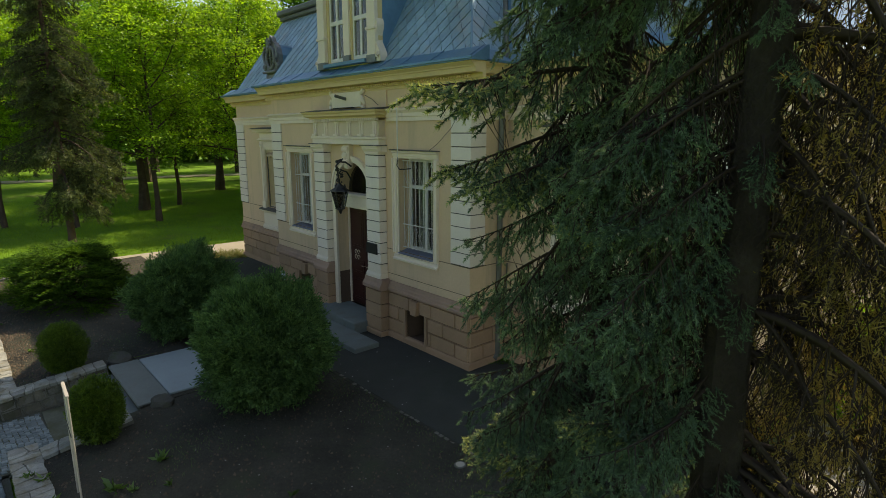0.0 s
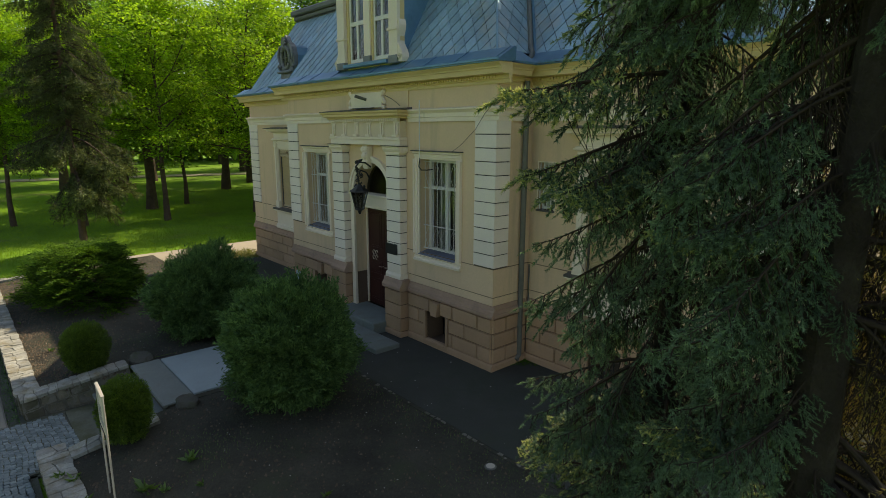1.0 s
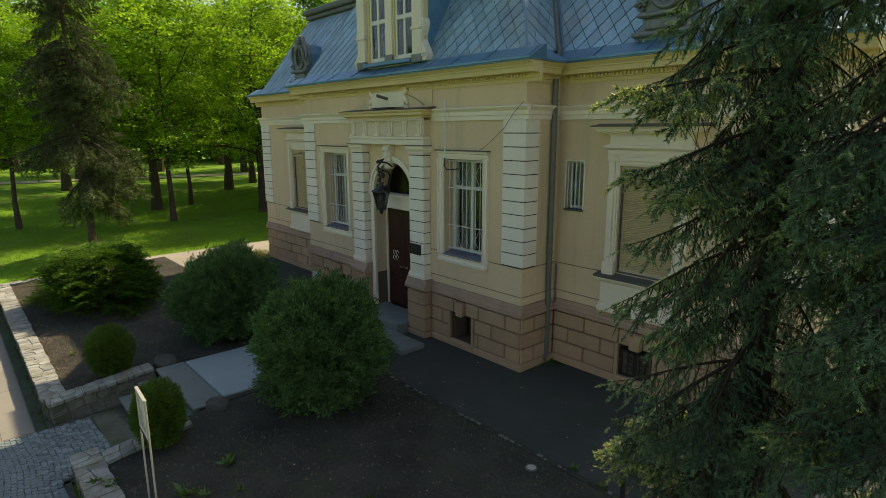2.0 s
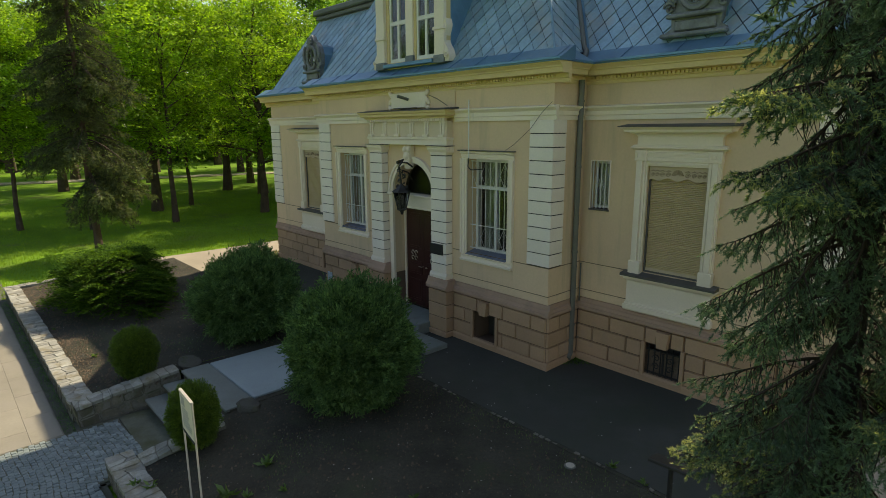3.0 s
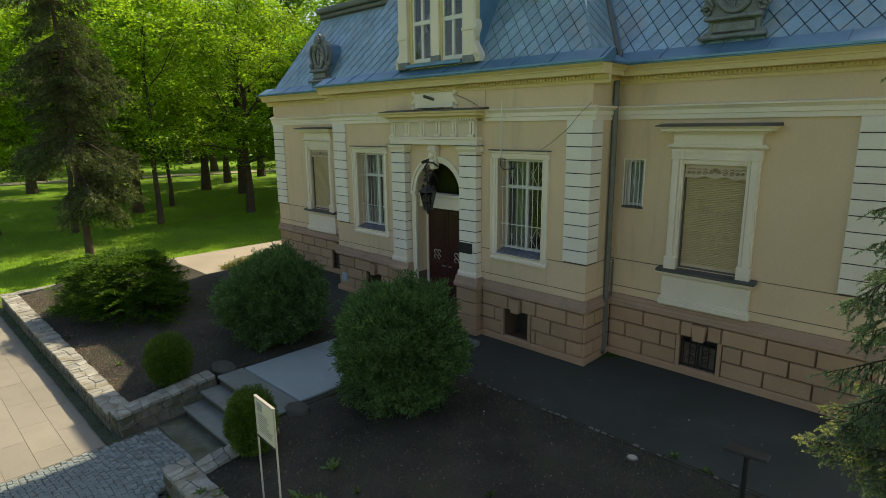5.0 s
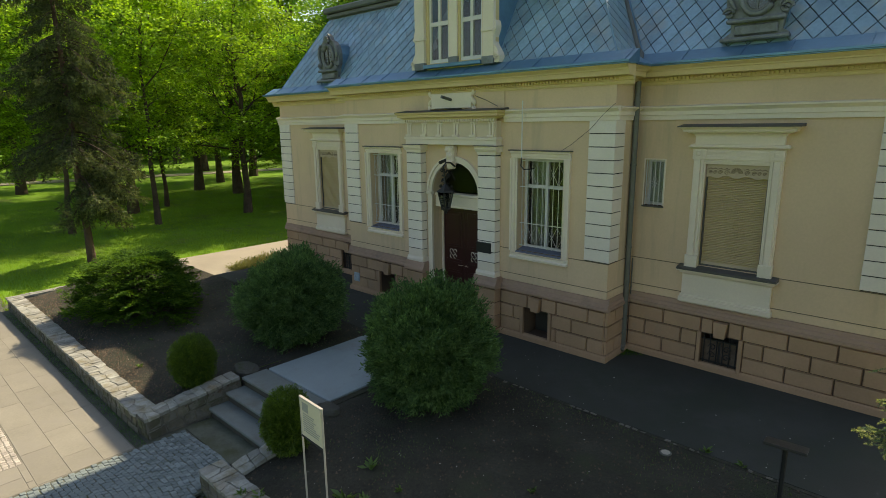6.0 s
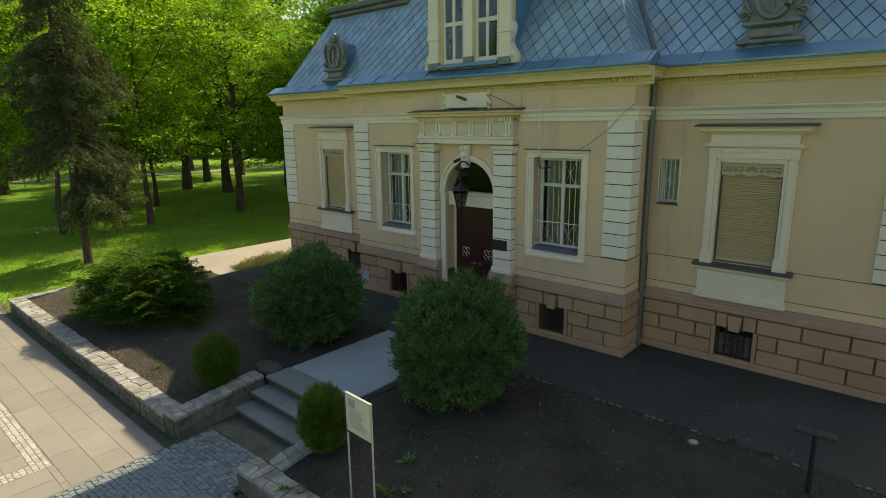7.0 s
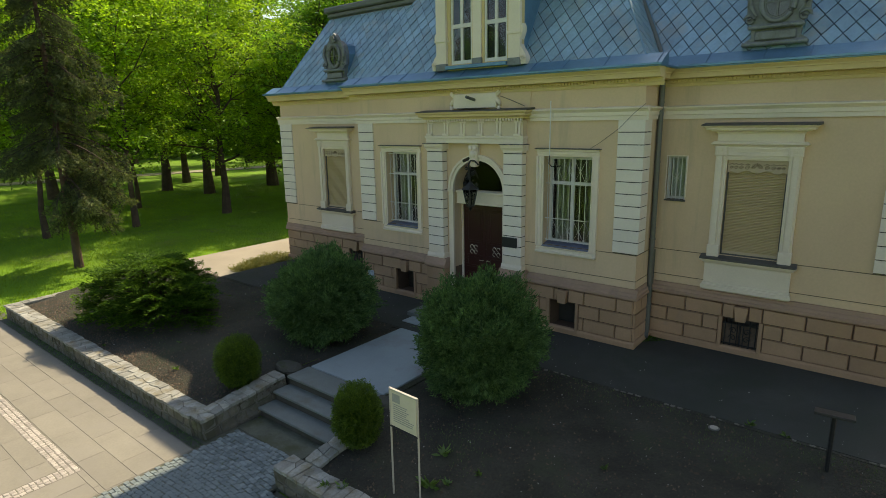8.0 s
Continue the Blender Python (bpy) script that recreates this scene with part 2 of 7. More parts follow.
    "grass": foliage("grass_blade", (0.13, 0.27, 0.010), (0.22, 0.38, 0.02), 0.45, 0.5, 0.03, 1.0),
    "weed": foliage("weed_leaf", (0.06, 0.14, 0.025), (0.12, 0.22, 0.05), 0.4, 0.5, 0.05, 2.0),
    "dryweed": foliage("pale_groundcover_leaf", (0.13, 0.16, 0.05), (0.24, 0.25, 0.10), 0.35, 0.6, 0.03, 2.0),
    "glass": glass("window_glass"),
    "smoked": glass("dark_fanlight_glass", 1.18, (0.35, 0.38, 0.38)),
}


# ---------------------------------------------------------------- helpers
def thing(name, label, category, group="", at=(0, 0, 0)):
    ob = new(name)
    ob.empty_display_size = 0.2
    ob.location = at
    return tagged(ob, label, category, group)


def part(name, bm, material, parent, label=""):
    """One bmesh as one mesh object under a thing or a part (coordinates of the parent)."""
    me = bpy.data.meshes.new(name)
    bm.normal_update()
    bm.to_mesh(me)
    bm.free()
    return held(name, me, material, parent, label)


def held(name, me, material, parent, label="", m=None):
    if material is not None and not me.materials:
        me.materials.append(M[material])
    ob = new(name, me)
    ob.parent = parent
    if m is not None:
        ob.matrix_basis = m
    if label:
        ob["label"] = label
    return ob


def setting(name, bm, material, label, category):
    me = bpy.data.meshes.new(name)
    bm.normal_update()
    bm.to_mesh(me)
    bm.free()
    me.materials.append(M[material])
    return tagged(new(name, me), label, category, kind="structure")


def box(bm, x0, x1, y0, y1, z0, z1, bevel=0.0):
    vs = [bm.verts.new((x, y, z)) for x in (x0, x1) for y in (y0, y1) for z in (z0, z1)]
    fs = [bm.faces.new([vs[i] for i in q]) for q in
          ((0, 1, 3, 2), (4, 6, 7, 5), (0, 4, 5, 1), (2, 3, 7, 6), (0, 2, 6, 4), (1, 5, 7, 3))]
    if bevel:
        edges = list({e for f in fs for e in f.edges})
        bmesh.ops.bevel(bm, geom=edges, offset=bevel, segments=1, affect="EDGES")
    return bm


def boxes(rows, bevel=0.0):
    bm = bmesh.new()
    for r in rows:
        box(bm, *r, bevel=bevel)
    return bm


def prism(bm, pts, a, b, axis="x"):
    """A flat outline drawn through from a to b along an axis. pts: (y, z), (x, z) or (x, y) for axis x, y, z."""
    def put(u, v, w):
        return {"x": (w, u, v), "y": (u, w, v), "z": (u, v, w)}[axis]
    A = [bm.verts.new(put(u, v, a)) for u, v in pts]
    B = [bm.verts.new(put(u, v, b)) for u, v in pts]
    n = len(pts)
    bm.faces.new(A)
    bm.faces.new(B[::-1])
    for i in range(n):
        bm.faces.new((A[i], B[i], B[(i + 1) % n], A[(i + 1) % n]))
    bmesh.ops.recalc_face_normals(bm, faces=bm.faces[:])
    return bm


def rod(bm, pts, r, seg=6, ends=True):
    """A round bar along points; r is one radius or one for each point."""
    pts = [Vector(p) for p in pts]
    rs = r if isinstance(r, (list, tuple)) else [r] * len(pts)
    rings = []
    for i, p in enumerate(pts):
        d = (pts[min(i + 1, len(pts) - 1)] - pts[max(i - 1, 0)]).normalized()
        u = d.cross(Vector((0.13, 0.31, 0.94)) if abs(d.z) < 0.9 else Vector((1, 0, 0))).normalized()
        v = d.cross(u)
        rings.append([bm.verts.new(p + (u * math.cos(k * 2 * math.pi / seg) + v * math.sin(k * 2 * math.pi / seg)) * rs[i]) for k in range(seg)])
    for a, b in zip(rings, rings[1:]):
        for k in range(seg):
            bm.faces.new((a[k], a[(k + 1) % seg], b[(k + 1) % seg], b[k]))
    if ends:
        bm.faces.new(rings[0][::-1])
        bm.faces.new(rings[-1])
    return bm


def lathe(bm, outline, seg=16, at=(0, 0, 0)):
    rings = []
    for r, z in outline:
        rings.append([bm.verts.new((at[0] + r * math.cos(k * 2 * math.pi / seg), at[1] + r * math.sin(k * 2 * math.pi / seg), at[2] + z)) for k in range(seg)])
    for a, b in zip(rings, rings[1:]):
        for k in range(seg):
            bm.faces.new((a[k], a[(k + 1) % seg], b[(k + 1) % seg], b[k]))
    bm.faces.new(rings[0][::-1])
    bm.faces.new(rings[-1])
    return bm


def wall_sheet(bm, u0, u1, v0, v1, d0, d1, holes, axis="y"):
    """A wall of real thickness from d0 to d1 with openings (ua, ub, va, vb) that go through it."""
    us = sorted({u0, u1, *[h for q in holes for h in q[:2]]})
    vs = sorted({v0, v1, *[h for q in holes for h in q[2:]]})
    def solid(i, j):
        if not (0 <= i < len(us) - 1 and 0 <= j < len(vs) - 1):
            return False
        cu, cv = (us[i] + us[i + 1]) / 2, (vs[j] + vs[j + 1]) / 2
        return not any(a < cu < b and c < cv < d for a, b, c, d in holes)
    cache = {}
    def vert(u, v, d):
        k = (u, v, d)
        if k not in cache:
            cache[k] = bm.verts.new((u, d, v) if axis == "y" else (d, u, v))
        return cache[k]
    for i in range(len(us) - 1):
        for j in range(len(vs) - 1):
            if not solid(i, j):
                continue
            a, b, c, d = us[i], us[i + 1], vs[j], vs[j + 1]
            bm.faces.new([vert(*p, d0) for p in ((a, c), (b, c), (b, d), (a, d))])
            bm.faces.new([vert(*p, d1) for p in ((a, d), (b, d), (b, c), (a, c))])
            for ii, jj, p, q in ((i - 1, j, (a, c), (a, d)), (i + 1, j, (b, d), (b, c)), (i, j - 1, (b, c), (a, c)), (i, j + 1, (a, d), (b, d))):
                if not solid(ii, jj):
                    bm.faces.new([vert(*p, d0), vert(*q, d0), vert(*q, d1), vert(*p, d1)])
    bmesh.ops.recalc_face_normals(bm, faces=bm.faces[:])
    return bm


def quick_mesh(name, verts, faces):
    """A mesh straight from arrays: verts (n, 3), faces (m, k)."""
    verts, faces = np.asarray(verts, np.float32), np.asarray(faces, np.int32)
    me = bpy.data.meshes.new(name)
    k = faces.shape[1]
    me.vertices.add(len(verts))
    me.vertices.foreach_set("co", verts.ravel())
    me.loops.add(faces.size)
    me.loops.foreach_set("vertex_index", faces.ravel())
    me.polygons.add(len(faces))
    me.polygons.foreach_set("loop_start", np.arange(0, faces.size, k, dtype=np.int32))
    me.polygons.foreach_set("loop_total", np.full(len(faces), k, np.int32))
    me.update(calc_edges=True)
    return me


def unit(a):
    return a / np.maximum(np.linalg.norm(a, axis=-1, keepdims=True), 1e-9)


def leaf_quads(rng, centre, along, length, width, level=None):
    """Rhombic leaves at centres, each along its own direction, turned at random about it."""
    n = len(centre)
    along = unit(along)
    face = rng.normal(size=(n, 3))
    if level is not None:            # leaves held more or less level
        face = face * level + np.array([0, 0, 1.0])
    side = unit(np.cross(along, face))
    length, width = np.broadcast_to(length, n)[:, None], np.broadcast_to(width, n)[:, None]
    bend = np.cross(along, side) * width * 0.35
    v = np.stack([centre, centre + along * length * 0.5 + side * width / 2 + bend, centre + along * length,
                  centre + along * length * 0.5 - side * width / 2 + bend], 1).reshape(-1, 3)
    return v, np.arange(4 * n).reshape(-1, 4)


def needle_tris(rng, base, along, length, width):
    n = len(base)
    along = unit(along)
    side = unit(np.cross(along, rng.normal(size=(n, 3)))) * width / 2
    v = np.stack([base - side, base + side, base + along * length], 1).reshape(-1, 3)
    return v, np.arange(3 * n).reshape(-1, 3)


# ---------------------------------------------------------------- ground
LOW = -0.58                    # level of lawn and paving below the terrace
rng0 = np.random.default_rng(5)


def grid_sheet(bm, x0, x1, y0, y1, step, height):
    nx, ny = max(1, round((x1 - x0) / step)), max(1, round((y1 - y0) / step))
    vs = [[bm.verts.new((x0 + (x1 - x0) * i / nx, y0 + (y1 - y0) * j / ny, height(x0 + (x1 - x0) * i / nx, y0 + (y1 - y0) * j / ny))) for j in range(ny + 1)] for i in range(nx + 1)]
    for i in range(nx):
        for j in range(ny):
            bm.faces.new((vs[i][j], vs[i + 1][j], vs[i + 1][j + 1], vs[i][j + 1]))
    return bm


def lumps(x, y, a, s):
    return a * (noise.noise(Vector((x * s, y * s, 0.3))) + 0.5 * noise.noise(Vector((x * s * 3.1, y * s * 3.1, 7.3))))


# one sheet of ground to the horizon; the terrace stands on it
bm = bmesh.new()
grid_sheet(bm, -110, 70, -70, 110, 3.0, lambda x, y: LOW - 0.05 + lumps(x, y, 0.02, 0.12))
ring = [(-110, -70), (70, -70), (70, 110), (-110, 110)]
far = [(-2500, -2500), (2500, -2500), (2500, 2500), (-2500, 2500)]
for k in range(4):
    (a, b), (c, d) = ring[k], ring[(k + 1) % 4]
    (e, f), (g, h) = far[k], far[(k + 1) % 4]
    bm.faces.new([bm.verts.new(p) for p in ((a, b, LOW - 0.05), (e, f, LOW - 0.5), (g, h, LOW - 0.5), (c, d, LOW - 0.05))])
setting("ground", bm, "lawn", "bright spring lawn under park trees", "lawn")



def bed(x, y):
    return -0.05 - 0.11 * max(0.0, -4.9 - y) + lumps(x, y, 0.035, 0.9) * min(1.0, max(0.2, (-2.0 - y) * 1.5)) + 0.036 * max(0.0, 1.0 - (-2.02 - y) / 0.45)


setting("terrace_bed_west", grid_sheet(bmesh.new(), -15.8, -5.15, -6.95, -2.02, 0.22, bed), "soil",
        "dark bare garden soil of the raised bed", "soil")
setting("terrace_bed_east", grid_sheet(bmesh.new(), -2.72, 14, -6.95, -2.02, 0.22, bed), "soil",
        "dark garden soil with sparse weeds in the raised bed", "soil")
bm = boxes([(-12.9, 14, -2.0, 0.0, -0.7, -0.002), (-12.9, -8.1, 0.0, 1.1, -0.7, -0.002), (-0.02, 14, 0.0, 1.1, -0.7, -0.002)])
setting("asphalt_walk", bm, "asphalt", "dark patched asphalt walk along the house", "walk")
setting("yard_pavement", boxes([(5.0, 14, -1.95, 14, -0.5, 0.004)]), "path", "pale sunlit yard beyond the end of the house", "pavement")
setting("fill_under_walkway", boxes([(-5.15, -2.72, -5.2, -2.0, -0.7, -0.035)]), "soil", "soil under the concrete walkway", "soil")

# concrete walkway, landing and steps down to the cobbles
setting("walkway", boxes([(-4.92, -2.86, -4.72, -2.01, -0.12, 0.0)], 0.012), "concrete", "pale concrete slab walkway to the entrance", "walkway")
for nm, y0, y1, zt in (("step_upper", -5.27, -4.73, -0.012), ("step_middle", -5.62, -5.21, -0.20), ("step_lower", -5.97, -5.56, -0.39)):
    st = setting(nm, boxes([(-4.97, -2.74, y0, y1, zt - 0.055, zt)], 0.012), "step", "worn grey stone tread of the garden steps", "step")
    part("riser", boxes([(-4.95, -2.76, y0 + 0.045, y1, zt - 0.21, zt - 0.056)]), "riser", st, "dark riser")
setting("step_foot", boxes([(-4.9, -2.85, -6.45, -5.90, -0.7, LOW + 0.012)], 0.01), "footslab", "mossy worn stone slab at the foot of the steps", "slab")

setting("bedding_cobbles", boxes([(-5.1, -2.8, -11.5, -6.0, -0.8, LOW - 0.02), (-2.85, 16, -11.5, -7.1, -0.8, LOW - 0.02)]), "bedding", "mossy sand bed between the cobbles", "ground")
# left bare along the wall foot: moss, widened to paint the wall's shade
setting("bedding_paving", boxes([(-30, -5.1, -13, -7.0, -0.8, LOW - 0.022)]), "bedding", "mossy sand bed under the paving slabs", "ground")
setting("park_path", boxes([(-60, -16.5, -13, -7.3, -0.8, LOW + 0.012)]), "path", "pale paved square beside the lawn", "path")

# path on the far side of the terrace, and one across the park
bm = bmesh.new()
prism(bm, [(-16.9, -2.9), (-12.9, -2.6), (-12.9, 1.2), (-14.2, 3.0), (-15.2, 30), (-17.4, 30), (-16.9, 3.0)], -0.9, -0.16, "z")
setting("side_path", bm, "path", "pale sandy path round the corner of the house", "path")
bm = bmesh.new()
prism(bm, [(-74, -30), (-71, -30), (-59, 26), (-54, 62), (-57, 62), (-62, 26)], -0.9, LOW + 0.03, "z")
setting("far_path", bm, "path", "pale path across the park", "path")


# ---------------------------------------------------------------- the house
BL, BR = -8.16, -0.08          # bay
WL, WR = -13.2, 4.45           # ends of the wings
REC = 1.0                      # wings stand back
BACK = 11.0
MID = -4.12
DORMER = -4.05                 # middle of the great dormer
villa = thing("villa", "cream plastered villa with white quoins, salmon plinth and blue-grey mansard roof", "house")

WIN = [(-6.60, 1.12, 2.0, 4.02), (-1.69, 1.14, 2.0, 4.02)]          # bay windows: centre, width, foot, head
SHUT = [(-10.45, 1.06, 2.05, 3.98), (1.80, 1.06, 2.05, 3.98)]       # shuttered wing windows
VENT_BAY = [(-6.88, -6.22), (-2.02, -1.37)]
VENT_WING = [(-9.95, -9.3), (1.46, 2.14)]
AX, R = MID + 0.055, 0.74       # middle and radius of the portal's arch
DOORX = (AX - R, AX + R)

holes = [(c - w / 2, c + w / 2, a, b) for c, w, a, b in WIN]
holes += [(*DOORX, 0.24, 3.90)]
part("wall", wall_sheet(bmesh.new(), BL, BR, 1.1, 5.6, 0.0, 0.45, [h for h in holes if h[2] > 1] + [(*DOORX, 1.1, 3.90)]), "wall", villa)
for x0, x1, hs in ((WL, BL, [SHUT[0]]), (BR, WR, [SHUT[1]])):
    hh = [(c - w / 2, c + w / 2, a, b) for c, w, a, b in hs]
    if x0 == BR:
        hh.append((0.115, 0.505, 3.12, 4.02))
    part("wall", wall_sheet(bmesh.new(), x0, x1, 1.1, 5.6, REC, REC + 0.45, hh), "wall", villa)
bm = bmesh.new()
wall_sheet(bm, 0.45, REC, 1.1, 5.6, BR - 0.45, BR, [], "x")
part("wall", bm, "wall", villa)
bm = bmesh.new()
wall_sheet(bm, 0.45, REC, 1.1, 5.6, BL, BL + 0.45, [], "x")
part("wall", bm, "wall", villa)
for xa in (WL, WR - 0.45):
    part("wall", wall_sheet(bmesh.new(), REC + 0.45, BACK, 0.0, 5.6, xa, xa + 0.45, [], "x"), "wall", villa)
part("wall", boxes([(WL, WR, BACK, BACK + 0.45, 0, 5.6)]), "wall", villa)
part("floor", boxes([(WL + 0.45, WR - 0.45, REC + 0.45, BACK, 0.5, 0.7), (BL + 0.45, BR - 0.45, 0.5, REC + 0.45, 0.5, 0.7)]), "room", villa)
part("inner_wall", boxes([(BL + 0.45, BR - 0.45, 2.6, 2.7, 0.7, 5.6), (WL + 0.5, BL + 0.4, 3.2, 3.3, 0.7, 5.6), (BR - 0.4, WR - 0.5, 3.2, 3.3, 0.7, 5.6)]), "room", villa)
part("upper_floor", boxes([(WL + 0.2, WR - 0.2, REC + 0.2, BACK + 0.2, 5.62, 5.72), (BL + 0.2, BR - 0.2, 0.2, REC + 0.2, 5.62, 5.72)]), "room", villa)

# plinth core, cap and base course
def plinth_run(x0, x1, y, holes, depth=0.45, name="plinth"):
    return part(name, wall_sheet(bmesh.new(), x0, x1, 0.0, 1.1, y - 0.012, y + depth, holes), "joint", villa)

CAPSEC = [(0.02, 1.06), (-0.062, 1.06), (-0.085, 1.085), (-0.085, 1.135), (-0.066, 1.15), (-0.060, 1.20), (-0.030, 1.225), (-0.022, 1.30), (0.02, 1.31)]
BASESEC = [(0.02, 0.0), (-0.080, 0.0), (-0.080, 0.085), (-0.072, 0.09), (-0.072, 0.115), (-0.055, 0.14), (0.02, 0.14)]
plinths = [plinth_run(BL - 0.012, DOORX[0] - 0.02, 0.0, [(*VENT_BAY[0], 0.10, 0.74)]),
           plinth_run(DOORX[1] + 0.02, BR + 0.012, 0.0, [(*VENT_BAY[1], 0.10, 0.74)]),
           plinth_run(WL - 0.012, BL + 0.3, REC, [(*VENT_WING[0], 0.10, 0.74)]),
           plinth_run(BR - 0.3, WR + 0.012, REC, [(*VENT_WING[1], 0.10, 0.74)])]
bm = bmesh.new()
wall_sheet(bm, 0.45, REC - 0.012, 0.0, 1.1, BR - 0.3, BR + 0.012, [], "x")
plinths.append(part("plinth", bm, "joint", villa))
part("dark_cellar", boxes([(BL + 0.3, BR - 0.4, 0.55, 0.6, 0, 1.0), (BR + 0.1, WR - 0.5, REC + 0.55, REC + 0.6, 0, 1.0), (WL + 0.5, BL - 0.1, REC + 0.55, REC + 0.6, 0, 1.0)]), "room", villa)


def shifted(sec, y):
    return [(a + y, b) for a, b in sec]


def moulding(name, sec, runs, material, label=""):
    """A moulding of one section on fronts (x0, x1, y of the wall)."""
    for x0, x1, y in runs:
        part(name, prism(bmesh.new(), shifted(sec, y), x0, x1, "x"), material, villa, label)


def side_moulding(name, sec, x, y0, y1, material):
    """The same section turned along a wall that faces +x."""
    bm = bmesh.new()
    prism(bm, [(x - a, b) for a, b in sec], y0, y1, "y")
    part(name, bm, material, villa)


PIL = [(MID - 1.40, MID - 0.90), (MID + 0.90, MID + 1.40)]     # entrance pilasters
PB = 0.20                                                       # how far they stand out
front = [(BL - 0.085, PIL[0][0] - 0.06, 0.0), (PIL[1][1] + 0.06, BR + 0.085, 0.0)]
wings = [(WL - 0.085, BL, REC), (BR, WR + 0.085, REC)]
moulding("plinth_cap", CAPSEC, front + wings, "cap")
moulding("base_course", BASESEC, front + wings, "block")
side_moulding("plinth_cap", CAPSEC, BR, 0.021, REC - 0.087, "cap")
side_moulding("base_course", BASESEC, BR, 0.021, REC - 0.082, "block")

# the wall below the windows is set off in two flat bands with open joints between; the joints' dark colour is painted
# shadow
for z0, z1, d in ((1.312, 1.462, 0.020), (1.478, 2.018, 0.010)):
    sec = [(0.01, z0), (-d, z0), (-d, z1 - 0.004), (-d + 0.004, z1), (0.01, z1)]
    gaps = [(BL - d, PIL[0][0] - 0.002, 0.0), (PIL[1][1] + 0.002, BR + d, 0.0)]
    if z1 > 1.5:          # the bay windows' surrounds stand on the upper band
        gaps = []
        for (a, b), (c, w, _, _) in zip(((BL - d, PIL[0][0] - 0.002), (PIL[1][1] + 0.002, BR + d)), WIN):
            moulding("wall_band", [(u, min(v, 1.836)) for u, v in sec], [(c - w / 2 - 0.16, c + w / 2 + 0.16, 0.0)], "wall")
            gaps += [(a, c - w / 2 - 0.162, 0.0), (c + w / 2 + 0.162, b, 0.0)]
    apron = 0.16 if z0 < 1.4 else 0.12
    for c, x0, x1 in ((SHUT[0][0], WL - d, BL), (SHUT[1][0], BR, WR + d)):
        gaps += [(x0, c - 0.53 - apron, REC), (c + 0.53 + apron, x1, REC)]
    moulding("wall_band", sec, gaps, "wall")
    side_moulding("wall_band", sec, BR, 0.011, REC - 0.022, "wall")
# strips in the joints, coloured dark as shadow lines
for z in (1.462, 2.018):
    moulding("wall_joint", [(0.005, z), (-0.003, z), (-0.003, z + 0.016), (0.005, z + 0.016)], [(BL, PIL[0][0], 0.0), (PIL[1][1], BR, 0.0), (WL, BL, REC), (BR, WR, REC)], "shadejoint", "open joint in the plaster, coloured dark as a shadow line")
    side_moulding("wall_joint", [(0.005, z), (-0.003, z), (-0.003, z + 0.016), (0.005, z + 0.016)], BR, 0.0, REC, "shadejoint")

# frieze band and main cornice
BAND = [(0.01, 4.78), (-0.04, 4.78), (-0.04, 4.86), (-0.06, 4.87), (-0.06, 4.94), (-0.10, 4.985), (-0.12, 5.0), (-0.12, 5.025), (0.01, 5.05)]
moulding("frieze_band", BAND, [(BL - 0.1, MID - 1.5, 0.0), (MID + 1.5, BR + 0.1, 0.0), (WL - 0.1, BL, REC), (BR, WR + 0.1, REC)], "trim")
side_moulding("frieze_band", BAND, BR, 0.01, REC - 0.12, "trim")
CORN = [(0.02, 5.42), (-0.02, 5.42), (-0.03, 5.45), (-0.03, 5.485), (-0.06, 5.49), (-0.06, 5.562), (-0.235, 5.572), (-0.245, 5.655), (-0.265, 5.66), (-0.27, 5.685), (-0.335, 5.735), (-0.335, 5.75), (0.02, 5.76)]
moulding("cornice", CORN, [(BL - 0.335, BR + 0.335, 0.0), (WL - 0.335, BL, REC), (BR, WR + 0.335, REC)], "cornice")
side_moulding("cornice", CORN, BR, 0.02, REC - 0.345, "cornice")


def mesh_of(name, bm):
    me = bpy.data.meshes.new(name)
    bm.normal_update()
    bm.to_mesh(me)
    bm.free()
    return me


def returned(bm, sec, x0, x1, y):
    """A moulding whose section (depth, z) is mitred round both ends."""
    rings = [[bm.verts.new(p) for p in ((x0 - d, y + 0.01, z), (x0 - d, y - d, z), (x1 + d, y - d, z), (x1 + d, y + 0.01, z))] for d, z in sec]
    for a, b in zip(rings, rings[1:]):
        for k in range(3):
            bm.faces.new((a[k], a[k + 1], b[k + 1], b[k]))
    bm.faces.new(rings[0][::-1])
    bm.faces.new(rings[-1])
    bmesh.ops.recalc_face_normals(bm, faces=bm.faces[:])
    return bm


DENTIL = mesh_of("dentil", boxes([(0, 0.036, -0.040, 0.0, 0.008, 0.050)]))
for x0, x1, y in ((BL - 0.05, BR + 0.05, 0.0), (WL, BL - 0.1, REC), (BR + 0.1, WR, REC)):
    lath = part("dentil_backing", boxes([(x0, x1, y - 0.068, y - 0.05, 5.497, 5.56)]), "cornice", villa)
    n = int((x1 - x0) / 0.072)
    for i in range(n):
        held("dentil", DENTIL, "cornice", lath, m=Matrix.Translation((x0 + (i + 0.25) * (x1 - x0) / n, y - 0.066, 5.502)))

side_moulding("cornice", CORN, WR, REC + 0.01, BACK, "cornice")
side_moulding("frieze_band", BAND, WR, REC + 0.01, BACK, "trim")
side_moulding("plinth_cap", CAPSEC, WR, REC + 0.01, BACK, "cap")
side_moulding("base_course", BASESEC, WR, REC + 0.01, BACK, "block")

